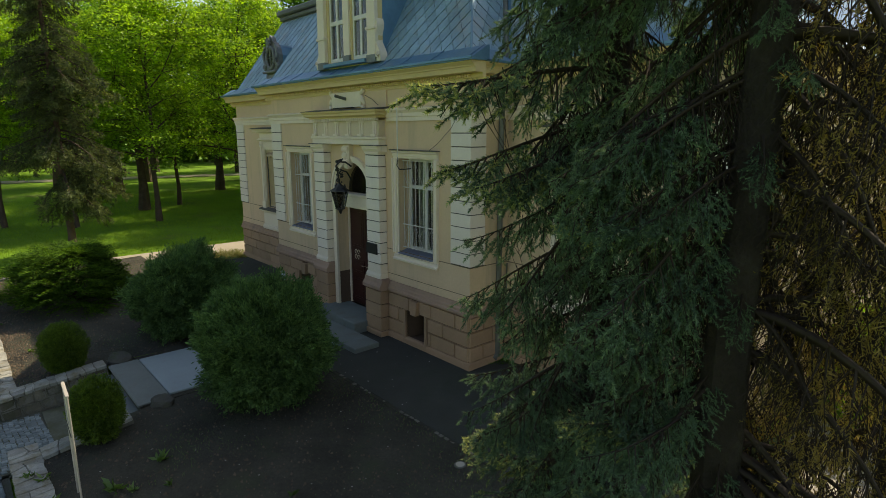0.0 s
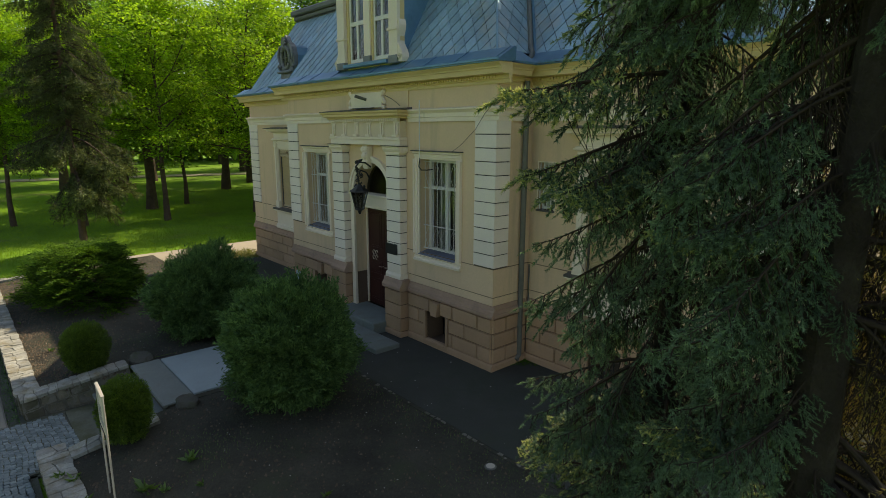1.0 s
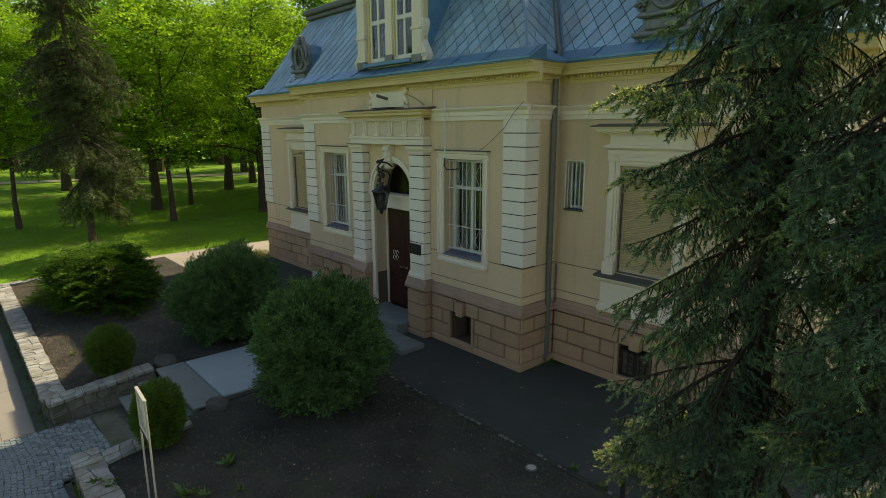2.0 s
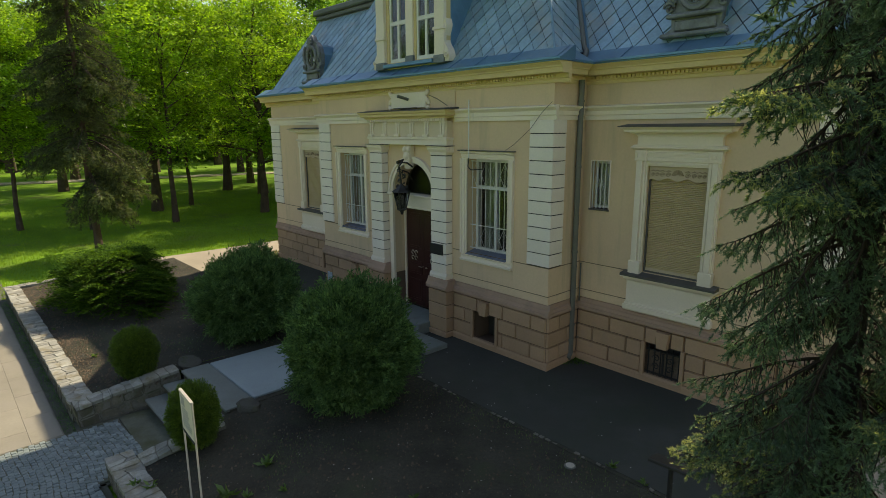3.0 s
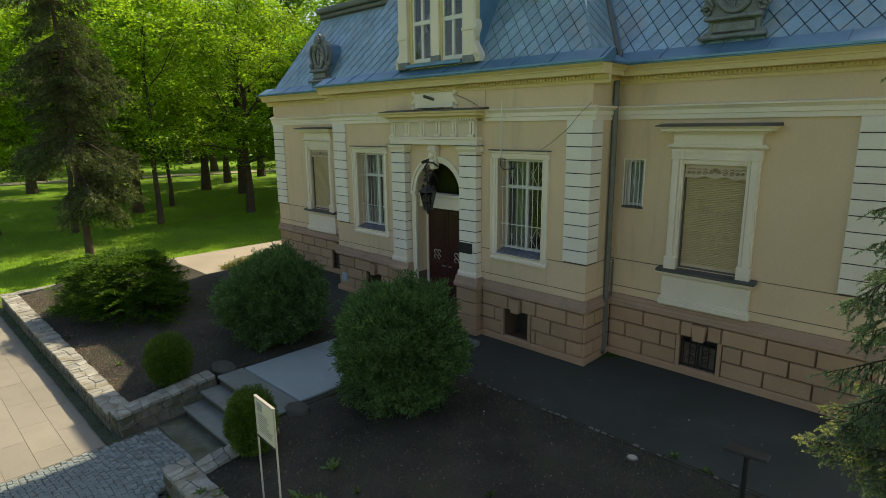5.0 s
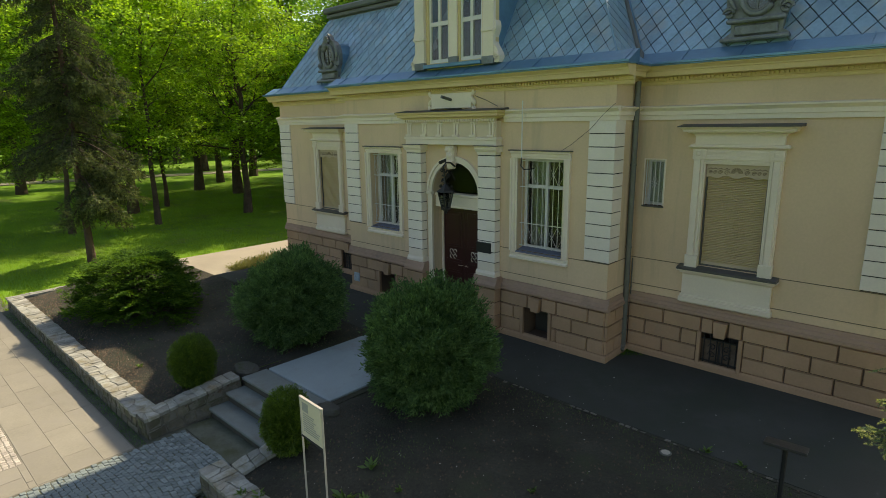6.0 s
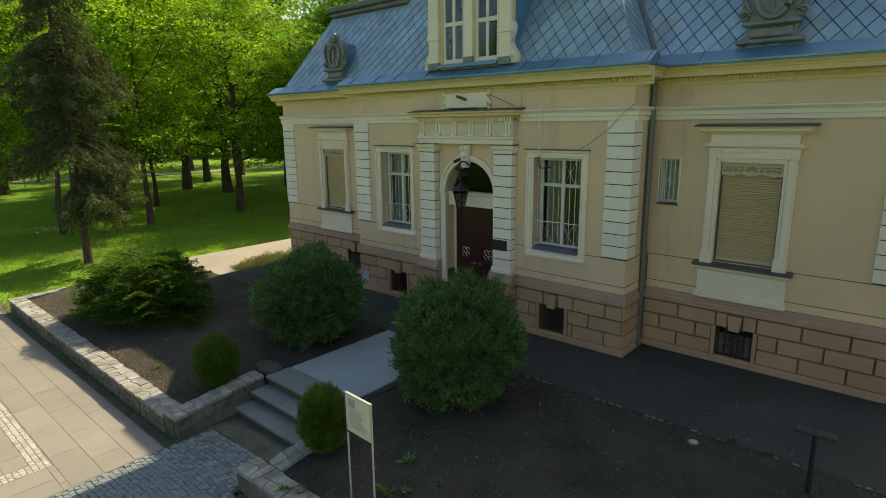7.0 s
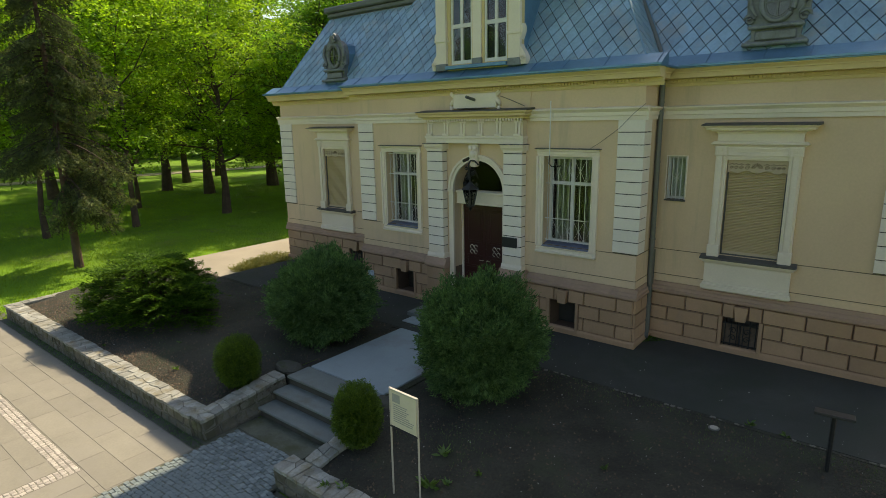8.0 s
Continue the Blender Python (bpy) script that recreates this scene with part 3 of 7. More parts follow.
# sheet-metal eave strip above the cornice
FOOT = 6.0
EAVE = [(-0.37, 5.752), (-0.37, 5.79), (0.02, FOOT + 0.02), (0.06, FOOT + 0.02), (0.06, 5.765)]
moulding("eave_flashing", EAVE, [(BL - 0.37, BR + 0.37, 0.0), (WL - 0.37, BL + 0.2, REC), (BR - 0.2, WR + 0.37, REC)], "sheet")
side_moulding("eave_flashing", EAVE, BR, 0.0, REC - 0.37, "sheet")
side_moulding("eave_flashing", EAVE, WR, REC, BACK + 0.3, "sheet")
moulding("gutter_lip", [(-0.40, 5.775), (-0.365, 5.765), (-0.365, 5.80), (-0.40, 5.81)], [(BL - 0.39, BR + 0.39, 0.0), (WL - 0.39, BL - 0.39, REC), (BR + 0.39, WR + 0.39, REC)], "sheet")

SEAM = mesh_of("sheet_seam", prism(bmesh.new(), [(-0.372, 5.80), (-0.372, 5.812), (0.015, FOOT + 0.034), (0.015, FOOT + 0.02)], 0.0, 0.022, "x"))
for x0, x1, y in ((BL - 0.2, BR + 0.3, 0.0), (WL - 0.1, BL - 0.4, REC), (BR + 0.5, WR + 0.3, REC)):
    for i in range(int((x1 - x0) / 0.9) + 1):
        held("sheet_seam", SEAM, "sheet", villa, m=Matrix.Translation((x0 + 0.35 + i * 0.9 + 0.1 * math.sin(i * 2.3), y, 0)))

# ---- mansard roof: planes with diamond tiles
TOP, LEAN = 8.33, 0.56
RUN = (TOP - FOOT) * LEAN
bx0, bx1, by = BL + 0.06, BR - 0.06, 0.04
wx0, wx1, wy = WL + 0.18, WR - 0.18, REC + 0.04


def clip_poly(poly, lines):
    """A convex outline cut by half-planes a*u + b*v <= c."""
    for a, b, c in lines:
        out = []
        for i, p in enumerate(poly):
            q = poly[(i + 1) % len(poly)]
            dp, dq = a * p[0] + b * p[1] - c, a * q[0] + b * q[1] - c
            if dp <= 0:
                out.append(p)
            if dp * dq < 0:
                s = dp / (dp - dq)
                out.append((p[0] + (q[0] - p[0]) * s, p[1] + (q[1] - p[1]) * s))
        poly = out
        if len(poly) < 3:
            return []
    return poly


def half_planes(poly):
    res = []
    n = len(poly)
    for i in range(n):
        (x0, y0), (x1, y1) = poly[i], poly[(i + 1) % n]
        a, b = y1 - y0, x0 - x1
        res.append((a, b, a * x0 + b * y0))
    return res


TW, TH = 0.32, 0.425            # a diamond's width and height


def tile_mesh(poly, lift):
    """One diamond: a thin sheet whose lower tip stands proud, with a folded rim."""
    cu, cv = sum(p[0] for p in poly) / len(poly), sum(p[1] for p in poly) / len(poly)
    bm = bmesh.new()
    top, bot = [], []
    vmax, vmin = max(p[1] for p in poly), min(p[1] for p in poly)
    for u, v in poly:
        u2, v2 = u + (cu - u) * 0.058, v + (cv - v) * 0.058
        f = (vmax - v) / max(vmax - vmin, 0.05)
        top.append(bm.verts.new((u2, v2, 0.008 + lift * f)))
        bot.append(bm.verts.new((u2, v2, -0.004)))
    bm.faces.new(top)
    for i in range(len(poly)):
        j = (i + 1) % len(poly)
        bm.faces.new((bot[i], bot[j], top[j], top[i]))
    me = bpy.data.meshes.new("roof_tile")
    bm.normal_update()
    bm.to_mesh(me)
    bm.free()
    return me


FULL_TILE = tile_mesh([(0, -TH / 2), (TW / 2, 0), (0, TH / 2), (-TW / 2, 0)], 0.016)
ROOFS = []


def roof_plane(origin, across, outline, keep_out=(), tiled=True, phase=0.0):
    """A steep roof face. origin: foot corner; across: unit direction along the eave; outline in (u along eave, v up the slope)."""
    across = Vector(across)
    inward = Vector((-across.y, across.x, 0))
    up = (Vector((0, 0, 1)) + inward * LEAN).normalized()
    out = across.cross(up)
    m = Matrix.Translation(Vector(origin)) @ Matrix((across, up, out)).transposed().to_4x4()
    bm = bmesh.new()
    a = [bm.verts.new((u, v, -0.01)) for u, v in outline]
    b = [bm.verts.new((u, v, -0.12)) for u, v in outline]
    bm.faces.new(a)
    bm.faces.new(b[::-1])
    for i in range(len(a)):
        bm.faces.new((b[i], b[(i + 1) % len(a)], a[(i + 1) % len(a)], a[i]))
    roof = part("roof", bm, "seam", villa)
    roof.matrix_basis = m
    ROOFS.append((roof, outline, keep_out, tiled, phase))
    return roof


SL = (TOP - FOOT) * math.sqrt(1 + LEAN ** 2)      # slope length
# bay front
wb = bx1 - bx0
roof_plane((bx0, by, FOOT), (1, 0, 0), [(0, 0), (wb, 0), (wb - RUN, SL), (RUN, SL)], keep_out=[(DORMER - bx0 - 1.10, DORMER - bx0 + 1.10)])
# bay sides meet the wings in valleys
dy = wy - by
roof_plane((bx1, by, FOOT), (0, 1, 0), [(0, 0), (dy, 0), (dy + RUN, SL), (RUN, SL)])
roof_plane((bx0, wy, FOOT), (0, -1, 0), [(0, 0), (dy, 0), (dy - RUN, SL), (-RUN, SL)])
# wings
wl = bx0 - wx0
roof_plane((wx0, wy, FOOT), (1, 0, 0), [(0, 0), (wl, 0), (wl + RUN, SL), (RUN, SL)])
wr = wx1 - bx1
roof_plane((bx1, wy, FOOT), (1, 0, 0), [(0, 0), (wr, 0), (wr - RUN, SL), (-RUN, SL)], phase=0.15)
# ends and back, untiled sheet
roof_plane((wx1, wy, FOOT), (0, 1, 0), [(0, 0), (BACK - wy, 0), (BACK - wy, SL), (RUN, SL)], tiled=False)
roof_plane((wx0, BACK, FOOT), (0, -1, 0), [(0, 0), (BACK - wy, 0), (BACK - wy - RUN, SL), (0, SL)], tiled=False)
roof_plane((wx1, BACK + 0.2, FOOT), (-1, 0, 0), [(0, 0), (wx1 - wx0, 0), (wx1 - wx0 - RUN, SL), (RUN, SL)], tiled=False)

# upper cornice and the flat top
tx0, tx1 = wx0 + RUN, wx1 - RUN
for nm, out, z0, z1, bevel in (("roof_cornice", 0.08, TOP - 0.20, TOP - 0.07, 0.03), ("roof_cornice", 0.14, TOP - 0.07, TOP + 0.07, 0.03), ("roof_cornice", 0.22, TOP + 0.072, TOP + 0.26, 0.04)):
    bm = boxes([(tx0 - out, tx1 + out, wy + RUN - out, BACK, z0, z1), (bx0 + RUN - out, bx1 - RUN + out, by + RUN - out, wy + RUN - out - 0.003, z0, z1)], bevel)
    part(nm, bm, "zinc", villa, "dark sheet-metal moulding at the mansard's upper edge")
bm = bmesh.new()
foot = [bm.verts.new(p) for p in ((tx0, wy + RUN, TOP + 0.265), (tx1, wy + RUN, TOP + 0.265), (tx1, BACK, TOP + 0.265), (tx0, BACK, TOP + 0.265))]
ridge = [bm.verts.new((x, (wy + RUN + BACK) / 2, TOP + 1.3)) for x in (tx0 + 3.5, tx1 - 3.5)]
for q in ((foot[0], foot[1], ridge[1], ridge[0]), (foot[1], foot[2], ridge[1]), (foot[2], foot[3], ridge[0], ridge[1]), (foot[3], foot[0], ridge[0])):
    bm.faces.new(q)
part("upper_roof", bm, "sheet", villa, "shallow sheet-metal upper roof")

# hip and valley sheets
def hip(a, b, r=0.022):
    part("hip_capping", rod(bmesh.new(), [a, b], r, 8), "hipsheet", villa, "pale rolled sheet-metal hip capping")

hip((bx1, by, FOOT), (bx1 - RUN, by + RUN, TOP))
hip((bx0, by, FOOT), (bx0 + RUN, by + RUN, TOP))
hip((wx0, wy, FOOT), (wx0 + RUN, wy + RUN, TOP))
hip((wx1, wy, FOOT), (wx1 - RUN, wy + RUN, TOP))
for x, s in ((bx1, 1), (bx0, -1)):
    bm = bmesh.new()
    rod(bm, [(x + 0.02 * s, wy - 0.02, FOOT), (x - s * RUN + 0.02 * s, wy + RUN - 0.02, TOP)], 0.05, 6)
    part("valley_sheet", bm, "sheet", villa)

# downpipe in the corner of bay and wing
def downpipe(x, y):
    p = part("downpipe", rod(bmesh.new(), [(x, y, 5.5), (x, y, 0.30), (x, y, 0.16), (x + 0.02, y - 0.10, 0.07)], 0.055, 10), "zinc", villa, "dull zinc downpipe")
    for z in (0.75, 2.25, 3.9, 5.1):
        part("pipe_clip", rod(bmesh.new(), [(x, y, z), (x, y, z + 0.035)], 0.064, 10), "zinc", p)
    return p


downpipe(BR + 0.068, REC - 0.27)
bm = bmesh.new()
rod(bm, [(BR + 0.07, REC - 0.30, 5.72), (BR + 0.02, REC - 0.10, FOOT + 0.02), (BR - 0.08, REC - 0.04, FOOT + 0.12), (BR - RUN - 0.06, REC + RUN - 0.06, TOP)], 0.05, 8)
part("downpipe", bm, "zinc", villa, "zinc pipe lying in the roof valley")
# earthing rod and cable on the wall beside it
part("cable_pipe", rod(bmesh.new(), [(BR + 0.06, REC - 0.03, 0.1), (BR + 0.06, REC - 0.03, 2.0)], 0.014, 6), "zinc", villa)

# ---- quoins: separate painted blocks
def block_mesh(name, w, h, d, bevel=0.012):
    """A flat-faced block with chamfered edges; its back is open."""
    bm = bmesh.new()
    o = [bm.verts.new(p) for p in ((0, 0, 0), (w, 0, 0), (w, 0, h), (0, 0, h))]
    i = [bm.verts.new(p) for p in ((bevel, -d, bevel), (w - bevel, -d, bevel), (w - bevel, -d, h - bevel), (bevel, -d, h - bevel))]
    bm.faces.new(i)
    for k in range(4):
        bm.faces.new((o[k], o[(k + 1) % 4], i[(k + 1) % 4], i[k]))
    me = bpy.data.meshes.new(name)
    bm.normal_update()
    bm.to_mesh(me)
    bm.free()
    return me


QH, QFOOT = (4.78 - 2.04) / 11, 2.04


def corner_mesh(name, w, side, h, d, gap):
    """A block that wraps a corner: w along the front, side along the return."""
    bm = bmesh.new()
    box(bm, -w, d, -d, side, gap, h, bevel=0.006)
    me = bpy.data.meshes.new(name)
    bm.normal_update()
    bm.to_mesh(me)
    bm.free()
    return me


def quoin_strip(x, y, w, side, flip=False, first=0.0):
    backing = part("quoin_backing", boxes([(x - w + 0.01, x + 0.02, y - 0.02, y + side - 0.01, QFOOT, 4.78)] if not flip else [(x - 0.02, x + w - 0.01, y - 0.02, y + side - 0.01, QFOOT, 4.78)]), "groove", villa)
    me = corner_mesh("quoin", w, side, QH, 0.038, 0.017)
    for k in range(11):
        m = Matrix.Translation((x, y, QFOOT + k * QH))
        if flip:
            m = m @ Matrix.Diagonal((-1, 1, 1, 1))
        held("quoin", me, "quoin", backing, m=m)


quoin_strip(BR, 0.0, 0.51, 0.36)
quoin_strip(BL, 0.0, 0.54, 0.36, flip=True)
quoin_strip(WR, REC, 0.64, 0.42)
quoin_strip(WL, REC, 0.60, 0.42, flip=True)

# ---- windows
def frame_ring(x0, x1, z0, z1, side, foot, ya, yb):
    """A rectangular frame in one piece."""
    return wall_sheet(bmesh.new(), x0, x1, z0, z1, ya, yb, [(x0 + side, x1 - side, z0 + foot, z1 - side)])


def barred_window(c, w, z0, z1):
    """A bay window: moulded surround, casement with transom, curtain, and a white grille in front."""
    x0, x1 = c - w / 2, c + w / 2
    yb = 0.27
    zt = z0 + (z1 - z0) * 0.70
    win = part("window", frame_ring(x0, x1, z0, z1, 0.06, 0.11, yb, yb + 0.07), "sash", villa, "tall barred window with an off-white moulded surround")
    steps = ((0.16, 0.075), (0.12, 0.08), (0.11, 0.05), (0.10, 0.042), (0.05, 0.045), (0.045, 0.02), (0.02, 0.02), (0.015, 0.03), (0.0, 0.03))
    for s, q in ((-1, x0), (1, x1)):
        part("jamb", prism(bmesh.new(), [(q + s * a, -d) for a, d in steps] + [(q, 0.01), (q + s * 0.16, 0.01)], z0, z1, "z"), "trim", win)
    part("lintel", prism(bmesh.new(), [(-d, z1 + a) for a, d in steps] + [(0.01, z1), (0.01, z1 + 0.16)], x0 - 0.16, x1 + 0.16, "x"), "trim", win)
    part("foot_moulding", prism(bmesh.new(), [(-d, z0 - a) for a, d in steps] + [(0.01, z0), (0.01, z0 - 0.16)], x0 - 0.16, x1 + 0.16, "x"), "trim", win)
    part("drip_edge", boxes([(x0 - 0.19, x1 + 0.19, -0.12, 0.0, z1 + 0.162, z1 + 0.182)], 0.004), "slate", win)
    part("window_sill", prism(bmesh.new(), [(0.24, z0 + 0.075), (-0.07, z0 + 0.005), (-0.07, z0 - 0.012), (0.24, z0 - 0.012)], x0 + 0.005, x1 - 0.005, "x"), "sill", win, "sloping blue-grey metal sill")
    part("transom", boxes([(x0 + 0.06, x1 - 0.06, yb, yb + 0.07, zt - 0.035, zt + 0.035)], 0.004), "sash", win)
    part("mullion", boxes([(c - 0.035, c + 0.035, yb - 0.01, yb + 0.07, z0 + 0.11, zt - 0.035)], 0.004), "sash", win)
    part("mullion", boxes([(c - 0.035, c + 0.035, yb - 0.01, yb + 0.07, zt + 0.035, z1 - 0.06)], 0.004), "sash", win)
    for a, b in ((x0 + 0.06, c - 0.035), (c + 0.035, x1 - 0.06)):
        for c0, d0 in ((z0 + 0.11, zt - 0.035), (zt + 0.035, z1 - 0.06)):
            part("pane", boxes([(a, b, yb + 0.03, yb + 0.036, c0, d0)]), "glass", win)
    # pleated curtain behind the lower part
    bm = bmesh.new()
    for s, (a, b) in enumerate(((x0 + 0.05, x0 + 0.40), (x1 - 0.34, x1 - 0.05))):
        n = 18
        row = [[bm.verts.new((a + (b - a) * i / n, yb + 0.22 + 0.025 * math.sin(i * 2.1 + s), z)) for z in (z0, z1)] for i in range(n + 1)]
        for p, q in zip(row, row[1:]):
            bm.faces.new((p[0], q[0], q[1], p[1]))
    bmesh.ops.solidify(bm, geom=bm.faces[:], thickness=0.004)
    part("curtain", bm, "curtain", win)
    # grille: uprights, cross rails and bent lozenges
    yg = 0.10
    bm = bmesh.new()
    n = 8
    for i in range(n + 1):
        x = x0 + 0.05 + (w - 0.10) * i / n
        rod(bm, [(x, yg, z0 + 0.10), (x, yg, z1 - 0.03)], 0.0075, 5)
    for z in (z0 + 0.12, z0 + 0.62, zt, z1 - 0.05):
        box(bm, x0, x1, yg - 0.006, yg + 0.006, z - 0.009, z + 0.009)
    for k in (1, 3, 5, 7):
        x, s = x0 + 0.05 + (w - 0.10) * k / n, (w - 0.10) / n * 0.95
        for za, zb in ((z0 + 0.14, z0 + 0.60), (zt + 0.04, z1 - 0.08)):
            zm = (za + zb) / 2
            rod(bm, [(x, yg - 0.01, za), (x + s, yg - 0.01, zm), (x, yg - 0.01, zb), (x - s, yg - 0.01, zm), (x, yg - 0.01, za)], 0.0055, 4, ends=False)
    part("grille", bm, "grille", win, "white wrought grille with lozenges")
    return win


for c, w, a, b in WIN:
    barred_window(c, w, a, b)


def shuttered_window(c, w, z0, z1):
    """A wing window: hood, architrave with ears, roller shutter under a carved valance, sill and apron."""
    x0, x1, y = c - w / 2, c + w / 2, REC
    win = part("window", frame_ring(x0, x1, z0, z1, 0.03, 0.03, y + 0.04, y + 0.12), "slate", villa, "tall window with closed roller shutter under a moulded hood")
    steps = ((0.0, 0.05), (0.025, 0.05), (0.025, 0.075), (0.055, 0.075), (0.06, 0.062), (0.075, 0.062), (0.08, 0.10), (0.17, 0.10), (0.175, 0.085), (0.19, 0.085), (0.19, 0.06), (0.21, 0.06))
    for s, q in ((-1, x0), (1, x1)):
        jamb = part("jamb", prism(bmesh.new(), [(q + s * a, y - d) for a, d in steps] + [(q + s * 0.21, y + 0.01), (q, y + 0.01)], z0 - 0.04, z1 + 0.268, "z"), "trim", win)
        a, b = sorted((q - s * 0.005, q + s * 0.225))
        part("jamb_foot", boxes([(a, b, y - 0.115, y + 0.0, z0 - 0.04, z0 + 0.20)], 0.01), "trim", win)
        ear = part("jamb_ear", boxes([(a, b, y - 0.105, y + 0.0, z1 + 0.08, z1 + 0.268)], 0.008), "trim", win)
        bm = wall_sheet(bmesh.new(), a + 0.03, b - 0.03, z1 + 0.105, z1 + 0.245, y - 0.118, y - 0.104, [(a + 0.052, b - 0.052, z1 + 0.127, z1 + 0.223)])
        box(bm, (a + b) / 2 - 0.03, (a + b) / 2 + 0.03, y - 0.118, y - 0.104, z1 + 0.145, z1 + 0.205, bevel=0.008)
        part("patera", bm, "trim", ear)
    head = ((0.0, 0.05), (0.03, 0.05), (0.03, 0.07), (0.06, 0.07), (0.065, 0.055), (0.085, 0.055), (0.09, 0.085), (0.15, 0.085), (0.155, 0.07), (0.20, 0.07), (0.20, 0.095), (0.23, 0.095), (0.24, 0.07), (0.27, 0.07))
    part("lintel", prism(bmesh.new(), [(y - d, z1 + a) for a, d in head] + [(y + 0.01, z1 + 0.27), (y + 0.01, z1)], x0, x1, "x"), "trim", win)
    neck = [(0.085, z1 + 0.27), (0.125, z1 + 0.30), (0.14, z1 + 0.305), (0.14, z1 + 0.325), (0.115, z1 + 0.335), (0.115, z1 + 0.35), (0.09, z1 + 0.36)]
    part("neck_moulding", returned(bmesh.new(), neck, x0 - 0.16, x1 + 0.16, y), "trim", win)
    part("frieze", boxes([(x0 - 0.20, x1 + 0.20, y - 0.085, y + 0.0, z1 + 0.355, z1 + 0.53)], 0.004), "trim", win)
    hood = [(0.085, z1 + 0.50), (0.10, z1 + 0.53), (0.135, z1 + 0.55), (0.185, z1 + 0.56), (0.185, z1 + 0.575), (0.26, z1 + 0.585), (0.265, z1 + 0.62), (0.30, z1 + 0.645), (0.31, z1 + 0.662)]
    part("hood", returned(bmesh.new(), hood, x0 - 0.12, x1 + 0.12, y), "trim", win)
    part("hood_flashing", prism(bmesh.new(), [(y + 0.01, z1 + 0.72), (y - 0.345, z1 + 0.68), (y - 0.345, z1 + 0.664), (y + 0.01, z1 + 0.668)], x0 - 0.46, x1 + 0.46, "x"), "slate", win, "dark metal flashing on the hood")
    part("window_sill", prism(bmesh.new(), [(y + 0.2, z0 + 0.03), (y - 0.20, z0 - 0.045), (y - 0.20, z0 - 0.085), (y + 0.2, z0 - 0.085)], x0 - 0.33, x1 + 0.33, "x"), "slate", win, "dark sloping metal sill")
    sec = [(0.17, z0 - 0.087), (0.165, z0 - 0.115), (0.13, z0 - 0.125), (0.125, z0 - 0.15), (0.085, z0 - 0.175), (0.075, z0 - 0.20), (0.075, z0 - 0.585), (0.095, z0 - 0.60), (0.095, z0 - 0.63), (0.115, z0 - 0.645), (0.115, z0 - 0.73), (0.08, z0 - 0.76)]
    part("apron", returned(bmesh.new(), sec[::-1], x0 - 0.17, x1 + 0.17, y), "trim", win)
    zs = z1 - 0.21
    n = 56
    h = (zs + 0.1 - z0 - 0.07) / n
    slat = mesh_of("slat", prism(bmesh.new(), [(0.034, 0), (0.034, h), (0.009, h), (0.0, h * 0.5), (0.009, 0.15 * h), (0.016, 0)], x0 + 0.03, x1 - 0.03, "x"))
    curtain = part("roller_shutter", boxes([(x0 + 0.03, x1 - 0.03, y + 0.101, y + 0.11, z0 + 0.05, zs + 0.1)]), "shutter", win, "tan slatted roller shutter, closed")
    for i in range(n):
        held("slat", slat, "shutter", curtain, m=Matrix.Translation((0, y + 0.066, z0 + 0.07 + h * i)))
    part("shutter_rail", boxes([(x0 + 0.02, x1 - 0.02, y + 0.06, y + 0.11, z0 + 0.01, z0 + 0.08)], 0.006), "lace", win)
    # carved valance: scalloped board; rosette fan and scrolls are rods coloured dark as shaded cut-outs
    bm = bmesh.new()
    n = 28
    low = []
    for i in range(n + 1):
        u = i / n
        edge = abs(u - 0.5) * 2
        low.append((x0 + 0.01 + (w - 0.02) * u, zs - 0.02 - 0.028 * math.cos(edge * 9.4) + (0.0 if edge < 0.86 else -0.05 * (edge - 0.86) / 0.14)))
    pts = low + [(x1 - 0.01, z1 + 0.005), (x0 + 0.01, z1 + 0.005)]
    prism(bm, pts, y + 0.015, y + 0.035, "y")
    val = part("valance", bm, "lace", win, "beige carved wooden valance")
    for k in range(9):
        a = math.pi * (k + 0.5) / 9
        part("fan_rib", rod(bmesh.new(), [(c + 0.03 * math.cos(a), y + 0.008, zs + 0.05 + 0.03 * math.sin(a)), (c + 0.10 * math.cos(a), y + 0.008, zs + 0.05 + 0.10 * math.sin(a))], [0.004, 0.014], 5), "cutout", val)
    for s in (-1, 1):
        for k, r in ((0.17, 0.045), (0.28, 0.04), (0.37, 0.035), (0.45, 0.03)):
            cx, cz = c + s * k, zs + 0.06
            bm = bmesh.new()
            rod(bm, [(cx - s * 0.05, y + 0.010, cz + 0.055), (cx, y + 0.010, cz + 0.075), (cx + s * 0.05, y + 0.010, cz + 0.05)], [0.004, 0.010, 0.004], 4)
            rod(bm, [(cx + r * (1 - j / 22) * math.cos(s * j * 0.55), y + 0.010, cz + r * (1 - j / 22) * math.sin(j * 0.55)) for j in range(18)], 0.007, 4)
            part("scroll_carving", bm, "cutout", val)
    return win


for c, w, a, b in SHUT:
    shuttered_window(c, w, a, b)

# small barred window in the wing
bm = bmesh.new()
y = REC
for a, b, c0, d0 in ((0.05, 0.07, 3.10, 4.04), (0.46, 0.48, 3.10, 4.04), (0.07, 0.46, 4.02, 4.04), (0.07, 0.46, 3.10, 3.12)):
    box(bm, a, b, y - 0.012, y + 0.01, c0, d0)
win = part("window", bm, "trim", villa, "small barred lavatory window")
part("sash", boxes([(0.07, 0.11, y + 0.14, y + 0.19, 3.12, 4.02), (0.42, 0.46, y + 0.14, y + 0.19, 3.12, 4.02), (0.11, 0.42, y + 0.14, y + 0.19, 3.97, 4.02), (0.11, 0.42, y + 0.14, y + 0.19, 3.12, 3.17)]), "sash", win)
